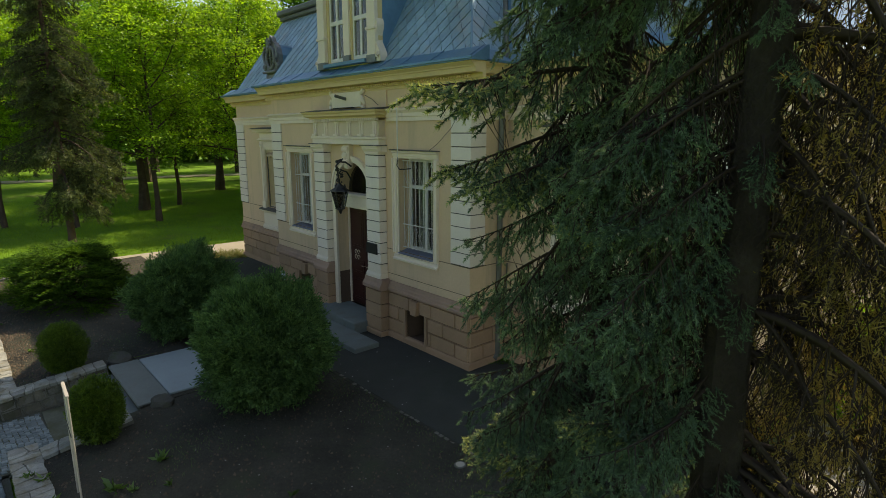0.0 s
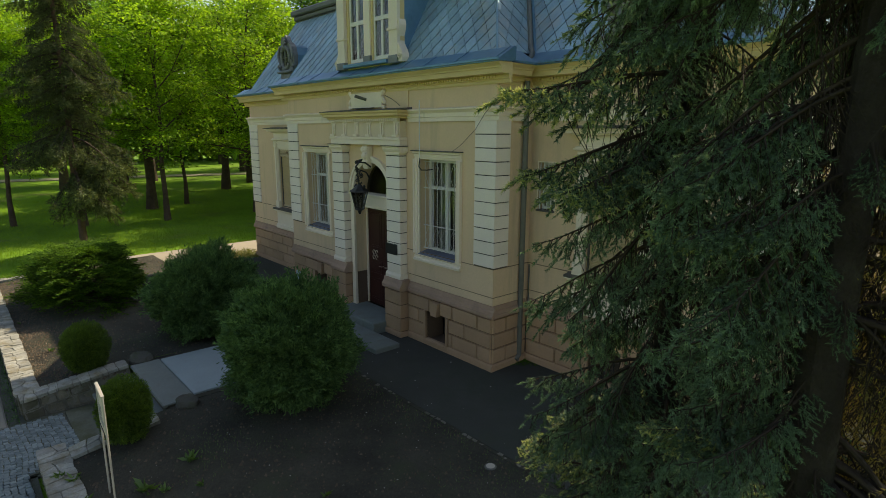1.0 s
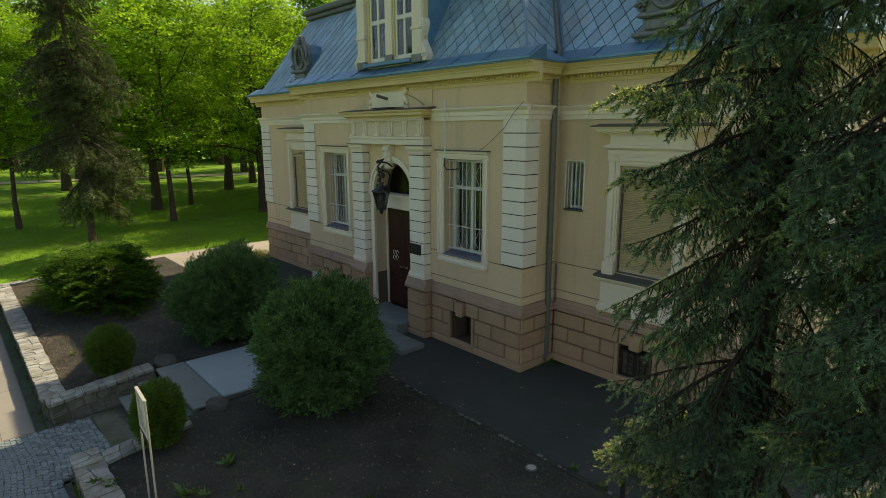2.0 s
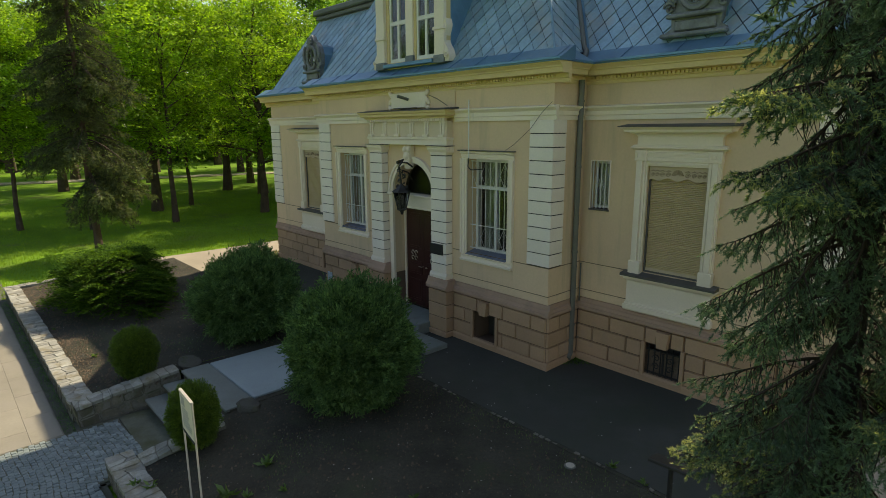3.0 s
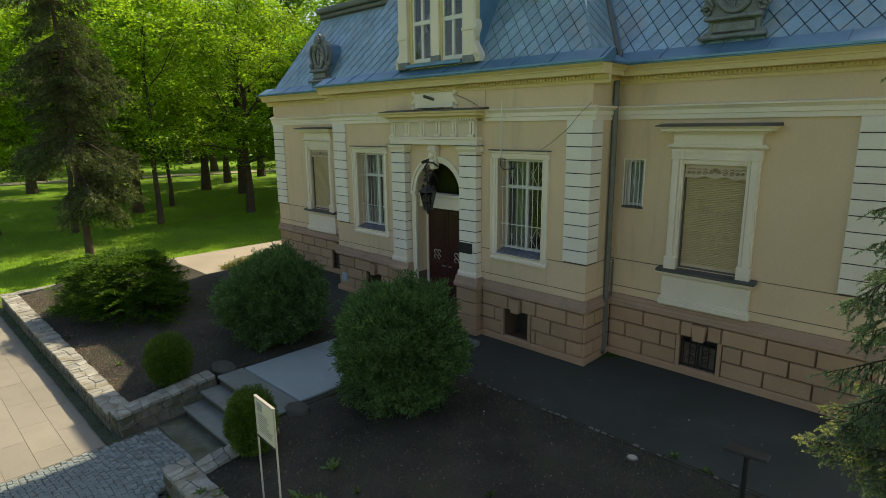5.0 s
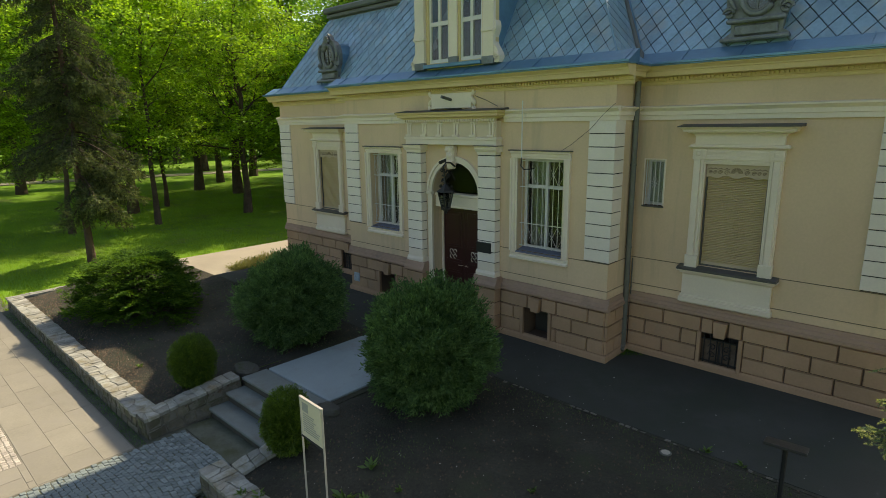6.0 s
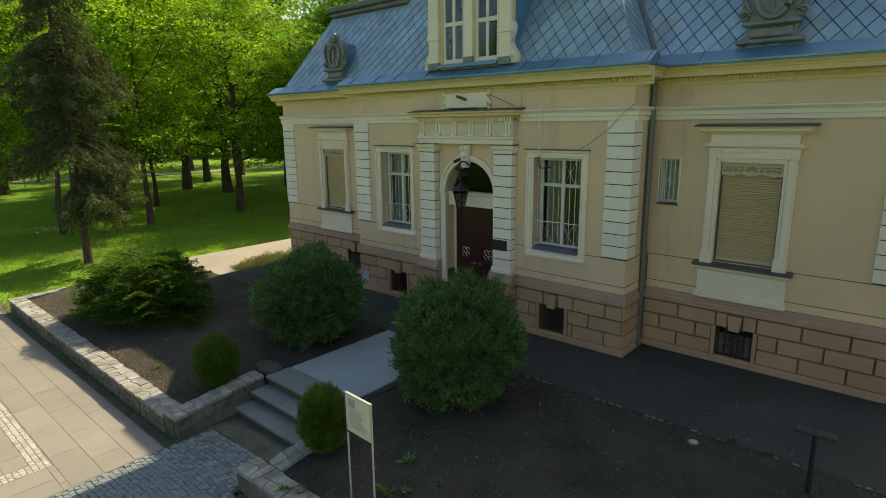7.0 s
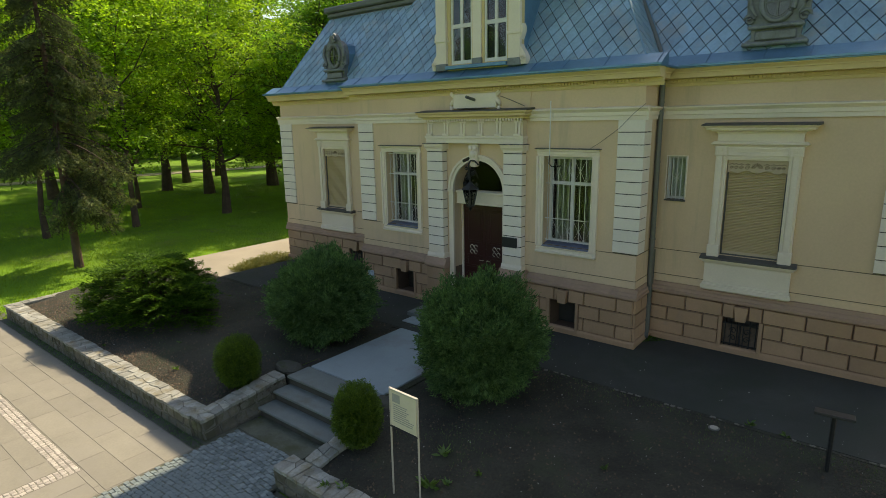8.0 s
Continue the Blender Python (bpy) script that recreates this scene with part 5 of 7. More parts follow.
globe_shrub("thuja_globe", "large rounded dark green thuja beside the walkway", (-1.62, -3.42, -0.08), (1.10, 1.10, 1.12), 70000, 0.074, "thuja", 11, "round thujas", 0.30, 1.7)
globe_shrub("thuja_globe", "rounded dark thuja near the house wall", (-6.12, -3.35, -0.08), (1.14, 1.12, 1.02), 62000, 0.08, "thuja", 12, "round thujas", 0.30, 1.9)
globe_shrub("box_bush", "small clipped bright green box ball in the bare soil", (-5.63, -5.9, -0.16), (0.43, 0.43, 0.52), 15000, 0.04, "box", 13, "clipped box balls", 0.3, 0.9)
globe_shrub("box_bush", "small clipped box ball beside the steps", (-2.22, -5.94, -0.16), (0.39, 0.39, 0.54), 15000, 0.04, "box", 14, "clipped box balls", 0.3, 0.9)


def spreading_juniper(at, seed):
    """Tiers of flat overlapping sprays on an uneven low dome, with dark gaps between the tiers."""
    rng = np.random.default_rng(seed)
    t = thing("juniper", "wide spreading dark green juniper with sunlit layered shoots", "shrub", at=at)
    sets = []
    for k in range(330):
        a = rng.uniform(0, 2 * math.pi)
        tier = (k % 8 + rng.uniform(-0.2, 0.2)) / 7.4
        z = 0.12 + 1.42 * max(0.0, tier)
        rim = math.sqrt(max(0.02, 1 - (max(0.0, z - 0.35) / 1.30) ** 2)) * (1 + 0.10 * math.sin(3 * a + 1.0) + 0.07 * math.sin(7 * a))
        rim *= rng.uniform(0.72, 1.04) if k % 3 else rng.uniform(0.3, 0.8)
        c = np.array([2.10 * rim * math.cos(a), 1.45 * rim * math.sin(a), z])
        out, side = np.array([math.cos(a), math.sin(a), 0.0]), np.array([-math.sin(a), math.cos(a), 0.0])
        n = 170
        u, w = rng.random(n) ** 0.7, rng.normal(size=n)
        reach = rng.uniform(0.30, 0.52)
        p = c + out * ((u - 0.75) * reach * 1.5)[:, None] + side * (w * 0.13 * (0.35 + u))[:, None]
        p[:, 2] += 0.10 * u - 0.11 * np.abs(w) * u + rng.normal(size=n) * 0.014
        along = out + side * (w * 0.8)[:, None] + np.array([0, 0, 0.22]) + rng.normal(size=(n, 3)) * 0.3
        sets.append(leaf_quads(rng, p, along, rng.uniform(0.05, 0.11, n), 0.026, level=0.5))
        if k % 6 == 0:
            part("stem", rod(bmesh.new(), [(0, 0, 0), c * np.array([0.5, 0.5, 0.8]), c], [0.03, 0.018, 0.005], 5), "twig", t)
    v, f = joined(sets)
    v[:, 2] = np.maximum(v[:, 2], 0.02)
    held("foliage", quick_mesh("foliage", v, f), "juniper", t)
    return t


spreading_juniper((-11.15, -4.95, -0.1), 21)


# ---- broad-leaved park trees
def limb_path(rng, start, direction, length, bends=4, wander=0.25, lift=0.08):
    p, d = np.array(start, float), unit(np.array(direction, float))
    pts = [tuple(p)]
    for _ in range(bends):
        d = unit(d + rng.normal(size=3) * wander + np.array([0, 0, lift]))
        p = p + d * length / bends
        pts.append(tuple(p))
    return pts


def park_tree(seed, height, clear, spread, leaves, leaf, material, label, trunk_r=0.2, bark="bark"):
    """Tapered trunk with limbs; leaves in many small clumps about the limbs' ends."""
    rng = np.random.default_rng(seed)
    t = thing("park_tree", label, "tree", "park trees")
    bm = bmesh.new()
    stem = [(0, 0, -0.2)] + [(rng.normal() * 0.12, rng.normal() * 0.12, height * 0.82 * k / 7) for k in range(1, 8)]
    rod(bm, stem, [trunk_r * 1.35] + [trunk_r * (1 - 0.85 * k / 7) for k in range(1, 8)], 9)
    part("trunk", bm, bark, t)
    tips = []
    n_l = 17
    for k in range(n_l):
        u = (k + 0.5) / n_l
        z = clear + (height * 0.80 - clear) * u
        a = k * 2.4 + rng.uniform(-0.4, 0.4)
        prof = spread * (0.75 + 0.5 * math.sin(math.pi * min(1, u * 1.1))) * (1 - 0.45 * u ** 3)
        ln = prof * rng.uniform(0.8, 1.12)
        s = np.interp(z / (height * 0.82), np.linspace(0, 1, 8), [0] + [p[0] for p in stem[1:]]), np.interp(z / (height * 0.82), np.linspace(0, 1, 8), [0] + [p[1] for p in stem[1:]])
        path = limb_path(rng, (s[0], s[1], z), (math.cos(a), math.sin(a), 0.35 + 0.5 * u), ln)
        r = trunk_r * 0.38 * (1 - 0.6 * u)
        bm = bmesh.new()
        rod(bm, path, [r * (1 - 0.8 * i / 4) for i in range(5)], 5)
        for q in path[2:]:
            tips.append((np.array(q), 0.55))
        for b in range(5):
            st = path[rng.integers(1, 4)]
            sub = limb_path(rng, st, (math.cos(a + rng.normal() * 0.9), math.sin(a + rng.normal() * 0.9), rng.uniform(-0.25, 0.6)), ln * rng.uniform(0.3, 0.55), 3)
            rod(bm, sub, [r * 0.4, r * 0.28, r * 0.18, r * 0.08], 4)
            for q in sub[1:]:
                tips.append((np.array(q), 0.5))
        part("limb", bm, bark, t)
    # clumps
    per = max(6, leaves // len(tips))
    sets = []
    for q, w in tips:
        for c in range(2):
            m = q + rng.normal(size=3) * np.array([0.60, 0.60, 0.50]) * spread / 4
            n = max(3, int(per / 2 * rng.uniform(0.5, 1.5)))
            p = m + rng.normal(size=(n, 3)) * np.array([0.46, 0.46, 0.11])
            al = rng.normal(size=(n, 3)) * np.array([1, 1, 0.35]) + np.array([0, 0, -0.25])
            sets.append(leaf_quads(rng, p, al, rng.uniform(0.7, 1.2, n) * leaf, rng.uniform(0.6, 0.9, n) * leaf, level=0.32))
    v, f = joined(sets)
    held("crown", quick_mesh("crown", v, f), material, t)
    return t


maple = park_tree(31, 15.0, 3.6, 4.3, 21000, 0.175, "leaf", "young maple with bright spring leaves on the lawn", 0.17)
maple2 = park_tree(32, 17.0, 3.2, 4.8, 22000, 0.185, "leaf", "broad maple with bright yellow-green spring leaves", 0.26)
linden = park_tree(33, 19.0, 3.4, 5.2, 10000, 0.29, "leafdeep", "tall linden with deep green leaves and dark trunk", 0.38)


def spot(ob, x, y, turn, size, first=False, z=LOW - 0.05):
    m = Matrix.Translation((x, y, z)) @ Matrix.Rotation(radians(turn), 4, "Z") @ Matrix.Scale(size, 4)
    if first:
        ob.matrix_basis = m
        return ob
    return copy_thing(ob, m)


spot(maple, -28.6, 2.1, 20, 0.95, True)
spot(maple2, -28.8, 7.7, 80, 0.9, True)
spot(linden, -39.5, 12.6, 10, 0.95, True)
ROW = [(maple, -29.2, -2.0, 140, 0.9), (linden, -54, 0.6, 200, 1.0), (linden, -44.5, 11.6, 120, 1.0), (linden, -50, 16.2, 240, 0.9),
       (maple2, -38, -8, 30, 1.0), (maple, -35, 20, 60, 1.05), (linden, -58, 9, 45, 1.1), (linden, -43, 26, 15, 1.0),
       (linden, -60, -9, 170, 1.1), (linden, -66, 22, 300, 1.1), (linden, -48, 36, 130, 1.15), (linden, -68, 4, 90, 1.15),
       (maple2, -24, 18, 310, 0.95), (linden, -22, 27, 95, 1.0), (maple2, -33, 15.5, 35, 0.95), (linden, -31, 29, 140, 1.3), (linden, -40, 19, 260, 1.2), (maple, -36, 5.5, 250, 0.9), (linden, -47, 4, 330, 1.0), (linden, -54, 22, 75, 1.1), (linden, -37, 38, 200, 1.45), (linden, -50, -16, 10, 1.1), (linden, -74, 14, 120, 1.3), (linden, -70, 36, 10, 1.3),
       (linden, -60, 46, 77, 1.3), (linden, -46, 52, 33, 1.3), (linden, -30, 50, 190, 1.3), (linden, -15, 46, 250, 1.3), (linden, -84, 26, 15, 1.4), (linden, -86, 0, 200, 1.4), (linden, -88, -18, 111, 1.4),
       # linden and maple2 entries here: added, mostly hidden, to shade the lawn
       (linden, -24.5, 15.0, 20, 0.9), (linden, -34.5, 2.8, 160, 0.85), (maple, -31.6, -5.0, 75, 0.85), (linden, -23, 11.5, 55, 0.8), (maple2, -27.5, 12, 140, 0.8)]
for ob, x, y, turn, size in ROW:
    spot(ob, x, y, turn, size)

# distant woods closing the park
rngw = np.random.default_rng(91)
n = 56000
ang = rngw.uniform(math.radians(0), math.radians(175), n)
dist = rngw.uniform(96, 112, n)
hh = rngw.random(n) ** 0.8 * (17 + 4 * np.sin(ang * 23) + 3 * np.sin(ang * 51))
p = np.stack([-dist * np.sin(ang), dist * np.cos(ang), hh + LOW], 1)
v, f = leaf_quads(rngw, p, rngw.normal(size=(n, 3)), rngw.uniform(0.9, 1.9, n), rngw.uniform(0.8, 1.5, n))
me = quick_mesh("distant_woods", v, f)
me.materials.append(M["leafdeep"])
tagged(new("distant_woods", me), "dense green woods closing the park", "woods", kind="stuff")


# ---- spruces
def spruce_branch(seed, length, twigs=30, density=230, needle=0.030, width=0.0075, droop=0.5, bare=0.30, hang=1.0, step=0.05, fuzz=1.0, stout=1.0, dead=2, tip_share=0.10):
    """A bough along +x from the trunk: arching wood, hanging side twigs with small twigs on them, needles on its outer part only."""
    rng = np.random.default_rng(seed)
    sway = rng.uniform(-0.12, 0.12)
    def axis(s):
        s = np.asarray(s, float)
        return np.stack([length * (s - 0.10 * droop * s ** 3), sway * np.sin(s * 3.5) * length * s, length * (0.10 * s - droop * s ** 2 + 0.45 * droop * s ** 4)], -1)
    wood, segs = [], []
    wood.append((axis(np.linspace(0, 1, 9)), np.linspace(0.024, 0.0035, 9) * stout))
    for i in range(twigs):
        s = 0.10 + 0.90 * ((i + rng.random()) / twigs) ** 0.85
        side = 1 if i % 2 else -1
        ln = (0.24 + 0.30 * math.sin(math.pi * min(1.0, s * 0.95)) - 0.22 * s) * rng.uniform(0.6, 1.3) * length / 1.8
        b = axis(s)
        green = s > bare + rng.normal() * 0.08
        drop = hang if green else 1.7
        fall = drop * rng.uniform(0.35, 1.5) * (1.1 - 0.55 * s)
        d = unit(np.array([rng.uniform(0.25, 0.75), side * rng.uniform(0.25, 0.9), -fall + 0.12]))
        u = np.linspace(0, 1, 5)
        line = b + d * (u * ln)[:, None] + np.array([0.10, 0, -0.45 * drop + (0.25 if green else 0.0)]) * (u ** 1.8 * ln)[:, None] + rng.normal(size=(5, 3)) * 0.008 * u[:, None]
        wood.append((line[[0, 2, 4]], np.array([0.0055, 0.0032, 0.0016])))
        if green:
            segs += [(line[k], line[k + 1]) for k in range(1, 4)]
        m = int(ln / step)
        for j in range(m):
            w = 0.2 + 0.8 * (j + rng.random()) / max(m, 1)
            q = np.array([np.interp(w, u, line[:, c]) for c in range(3)])
            s3 = 1 if j % 2 else -1
            across = unit(np.cross(d, np.array([0.0, 0.0, 1.0])))
            d3 = unit(d * 0.75 + across * s3 * 0.65 + np.array([0.15, 0, rng.uniform(-0.55, 0.15)]) + rng.normal(size=3) * 0.18)
            l3 = rng.uniform(0.05, 0.15) * (1.2 - 0.5 * w)
            if green:
                segs.append((q, q + d3 * l3))
            else:
                wood.append((np.stack([q, q + d3 * l3 * 1.3 + np.array([0, 0, -0.03])]), np.array([0.0022, 0.0010])))
        if s < 0.75:        # dead hanging twigs under the inner part
            for _ in range(dead):
                d4 = unit(np.array([rng.normal() * 0.35, rng.normal() * 0.5, -1.0]))
                l4 = rng.uniform(0.12, 0.48)
                k4 = np.linspace(0, 1, 3)
                wood.append((b + d4 * (k4 * l4)[:, None] + rng.normal(size=(3, 3)) * 0.018, np.linspace(0.003, 0.001, 3)))
    for e in np.linspace(0.62, 0.95, 5):
        tip = axis(np.array([e, e + 0.06]))
        segs.append((tip[0], tip[1]))
    a, b = np.array([q[0] for q in segs]), np.array([q[1] for q in segs])
    ln = np.linalg.norm(b - a, axis=1)
    cnt = np.maximum(3, (ln * density * fuzz).astype(int))
    idx = np.repeat(np.arange(len(a)), cnt)
    n = len(idx)
    u = rng.random(n)
    base = a[idx] + (b - a)[idx] * u[:, None]
    d = unit(b - a)[idx]
    rad = unit(np.cross(d, rng.normal(size=(n, 3))))
    along = d * 0.7 + rad * 0.72 + np.array([0, 0, 0.12])
    needles = needle_tris(rng, base, along, (needle * rng.uniform(0.75, 1.25, n))[:, None], width)
    # end tufts; on the low boughs their pale colour stands for sunlight
    pick = rng.random(len(b)) < tip_share
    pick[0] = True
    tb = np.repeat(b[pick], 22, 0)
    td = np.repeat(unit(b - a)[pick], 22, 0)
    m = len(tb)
    tip_tris = needle_tris(rng, tb + td * rng.uniform(-0.035, 0.015, (m, 1)), td * 0.8 + rng.normal(size=(m, 3)) * 0.6, needle * 1.05, width * 1.1)
    return wood, needles, tip_tris


def wood_mesh(wood, sides=3):
    vs, fs, o = [], [], 0
    for line, rad in wood:
        line = np.asarray(line, float)
        k = len(line)
        d = unit(np.gradient(line, axis=0)) if k > 2 else np.repeat(unit(line[1:] - line[:1]), 2, 0)
        u = unit(np.cross(d, np.array([0.21, 0.37, 0.9])))
        w = np.cross(d, u)
        for j in range(sides):
            c, s = math.cos(j * 2 * math.pi / sides), math.sin(j * 2 * math.pi / sides)
            vs.append(line + (u * c + w * s) * np.asarray(rad)[:, None])
        i = np.arange(k - 1)
        for j in range(sides):
            j2 = (j + 1) % sides
            fs.append(o + np.stack([j * k + i, j2 * k + i, j2 * k + i + 1, j * k + i + 1], 1))
        o += k * sides
    return np.concatenate(vs), np.concatenate(fs)


def bough_meshes(seed, length, material, tip_material="suntip", **kw):
    wood, needles, tip_tris = spruce_branch(seed, length, **kw)
    out = []
    for nm, (v, f), mat in (("bough", wood_mesh(wood), "twig"), ("needle_spray", needles, material), ("tip_growth", tip_tris, tip_material)):
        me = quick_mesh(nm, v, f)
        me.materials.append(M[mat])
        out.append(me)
    return out


def spruce(name, label, at, height, clear, radius, boughs, seed, trunk_r, bark, choose, profile, z_max=99, lean=(0.0, 0.0), crowd=1.0):
    """choose(angle, z, rng) gives the bough's meshes, its share of the full length and its dip, or None for a gap."""
    rng = np.random.default_rng(seed)
    t = thing(name, label, "tree", at=at)
    bm = bmesh.new()
    zs = np.linspace(-0.3, height, 14)
    rod(bm, [(lean[0] * z + 0.03 * math.sin(z * 1.3), lean[1] * z + 0.03 * math.cos(z * 0.9), z) for z in zs], [max(0.012, trunk_r * (1 - 0.92 * max(z, 0) / height)) * (1.25 if z < 0 else 1) for z in zs], 12)
    part("trunk", bm, bark, t)
    a = 0.0
    for i in range(boughs):
        u = (i + 0.5) / boughs
        z = clear + (min(height, z_max) - clear) * u ** crowd + rng.uniform(-0.1, 0.1)
        a += 2.39996 + rng.normal() * 0.25
        got = choose(a, z, rng)
        if got is None:
            continue
        me, share, dip = got
        ln = profile(z / height) * radius * share * rng.uniform(0.8, 1.15)
        tilt = rng.uniform(-9, 7) + dip
        m = Matrix.Translation((lean[0] * z + 0.02 * math.cos(a), lean[1] * z + 0.02 * math.sin(a), z)) @ Matrix.Rotation(a, 4, "Z") @ Matrix.Rotation(radians(-tilt), 4, "Y") @ Matrix.Rotation(radians(rng.uniform(-14, 14)), 4, "X") @ Matrix.Scale(ln / 1.8, 4)
        b = held("bough", me[0], None, t, m=m)
        tagged(held("needle_spray", me[1], None, b), kind="stuff")
        tagged(held("tip_growth", me[2], None, b), kind="stuff")
    return t


BOUGH = 1.05                   # length of the garden spruces' boughs as built
near = [bough_meshes(s, BOUGH, "needle", "bluetip", droop=dr, bare=ba, hang=1.0, twigs=24, density=520, needle=0.021, width=0.0050, step=0.046, dead=1, tip_share=fr, stout=0.7) for s, dr, ba, fr in ((41, 0.35, 0.22, 0.26), (42, 0.50, 0.28, 0.34), (43, 0.25, 0.20, 0.22), (44, 0.42, 0.30, 0.42), (45, 0.55, 0.24, 0.28))]
# low boughs, covered with the sun-coloured tufts
low = bough_meshes(49, BOUGH, "needle", droop=0.22, bare=0.22, hang=0.7, twigs=26, density=520, needle=0.022, width=0.0055, step=0.044, dead=1, tip_share=0.8, stout=0.7)
high = [bough_meshes(s, BOUGH, "needle", droop=dr, bare=0.2, hang=1.05, twigs=16, density=36, needle=0.07, width=0.030, step=0.1, dead=0, tip_share=0.0) for s, dr in ((36, 0.7), (37, 0.85))]
# dry boughs; golden sunlight is part of their needle colour
dry = [bough_meshes(s, BOUGH, "drysunneedle", "drysunneedle", twigs=20, droop=dr, bare=0.2, hang=1.9, density=120, needle=0.026, width=0.006, tip_share=0.04, dead=3) for s, dr in ((46, 0.95), (47, 0.8), (48, 1.05))]


def hang_bough(tree, meshes, turn, z, ln, tilt, roll=0.0):
    """One bough of a tree: turn about the trunk in degrees, height, length, and dip of its root."""
    m = Matrix.Translation((0, 0, z)) @ Matrix.Rotation(radians(turn), 4, "Z") @ Matrix.Rotation(radians(-tilt), 4, "Y") @ Matrix.Rotation(radians(roll), 4, "X") @ Matrix.Scale(ln / BOUGH, 4)
    b = held("bough", meshes[0], None, tree, m=m)
    tagged(held("needle_spray", meshes[1], None, b), kind="stuff")
    tagged(held("tip_growth", meshes[2], None, b), kind="stuff")


def garden_spruce(label, at, height, trunk_r, seed, choose, z0, z1, boughs):
    """A tall spruce with short hanging boughs; choose(turn, z, rng) gives meshes, length and dip, or None for a gap."""
    rng = np.random.default_rng(seed)
    t = thing("garden_spruce", label, "tree", "garden spruces", at)
    zs = np.linspace(-0.3, height, 18)
    bm = rod(bmesh.new(), [(0.03 * math.sin(z * 1.3), 0.03 * math.cos(z * 0.9), z) for z in zs], [max(0.012, trunk_r * (1 - 0.92 * max(z, 0) / height)) * (1.25 if z < 0 else 1) for z in zs], 14)
    for v in bm.verts:
        k = 1 + 0.16 * noise.noise(Vector((v.co.x * 14, v.co.y * 14, v.co.z * 2.5)))
        v.co.x, v.co.y = v.co.x * k, v.co.y * k
    part("trunk", bm, "barkdark", t)
    a = 0.0
    for i in range(boughs):
        z = z0 + (z1 - z0) * (i + 0.5) / boughs + rng.uniform(-0.12, 0.12)
        a += 137.5 + rng.normal() * 14
        got = choose(a % 360, z, rng)
        if got:
            hang_bough(t, got[0], a, z, got[1] * rng.uniform(0.82, 1.15), got[2] + rng.uniform(-9, 8), rng.uniform(-16, 16))
    zz = z1
    while zz < height - 0.4:          # the crown above, in shorter and shorter boughs
        a += 137.5
        hang_bough(t, high[rng.integers(2)], a, zz, 0.84 * (height - zz) / (height - z1) + 0.12, -16)
        zz += 0.08
    return t


def west_bough(a, z, rng):
    if z < 2.6 and rng.random() < 0.45:
        return None
    if abs(a - 330) < 45 and rng.random() < 0.55:        # thin towards its neighbour
        return None
    ln = 0.86 if z < 3.0 else (0.97 if z < 4.5 else 0.93)
    return near[rng.integers(5)], ln * (0.86 + 0.14 * math.cos(radians(a - 215))), rng.uniform(-42, -14)


def east_bough(a, z, rng):
    if a < 100 or a > 328:                                # dry, sunlit side
        if z < 2.9 and rng.random() < 0.7:
            return None
        return (dry[rng.integers(3)], rng.uniform(0.7, 1.45), rng.uniform(-32, 12)) if rng.random() < 0.62 else None
    if z < 3.2 and rng.random() < 0.6:
        return None
    if a > 248:                                           # open before the trunk
        return (near[rng.integers(5)], 0.45, -30) if rng.random() < 0.3 else None
    return near[rng.integers(5)], 0.98 if z > 4.2 else 0.84, rng.uniform(-40, -8)


west = garden_spruce("tall blue-green spruce with dense drooping boughs and dark trunk", (5.53, -4.28, -0.1), 11.5, 0.105, 51, west_bough, 1.75, 6.0, 160)
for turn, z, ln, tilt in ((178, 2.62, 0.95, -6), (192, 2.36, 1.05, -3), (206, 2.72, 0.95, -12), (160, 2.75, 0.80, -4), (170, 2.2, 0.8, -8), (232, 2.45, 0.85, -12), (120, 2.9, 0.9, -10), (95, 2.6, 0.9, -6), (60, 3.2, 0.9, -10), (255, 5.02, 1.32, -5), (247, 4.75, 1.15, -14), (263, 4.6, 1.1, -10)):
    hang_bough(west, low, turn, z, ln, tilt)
east = garden_spruce("dark spruce, green on one flank and dry on the other", (6.46, -4.68, -0.1), 11.5, 0.145, 52, east_bough, 1.9, 6.0, 215)
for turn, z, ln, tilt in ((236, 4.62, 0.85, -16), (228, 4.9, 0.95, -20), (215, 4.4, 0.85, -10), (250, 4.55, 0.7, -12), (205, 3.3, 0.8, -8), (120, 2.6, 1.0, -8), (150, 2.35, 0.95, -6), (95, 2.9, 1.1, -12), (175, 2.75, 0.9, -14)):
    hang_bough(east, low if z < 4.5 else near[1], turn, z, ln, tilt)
old = garden_spruce("sunlit spruce with thin brownish hanging boughs", (6.75, -2.25, -0.1), 10.4, 0.12, 53,
                    lambda a, z, rng: (dry[rng.integers(3)], 1.65 - 0.10 * z, rng.uniform(-20, 8)), 2.3, 6.5, 58)
far = [bough_meshes(s, 1.8, "oldneedle", "oldneedle", twigs=22, density=56, needle=0.09, width=0.030, droop=0.6, bare=0.12, hang=1.4, step=0.08, dead=0, tip_share=0.0) for s in (61, 62, 63)]
spruce("park_spruce", "dark brownish spruce with bare reddish lower trunk on the lawn", (-21.1, -3.4, LOW), 18.6, 2.2, 2.55, 345, 62, 0.15, "barkred",
       lambda a, z, rng: None if (z < 4.5 and math.cos(a - radians(60)) < -0.1) else (far[rng.integers(3)], rng.uniform(0.7, 1.1), -6),
       lambda u: max(0.08, 1.02 - 0.5 * u - 0.45 * u ** 4 + 0.17 * math.sin(u * 33) + 0.1 * math.sin(u * 77)), z_max=18.4, crowd=1.15)

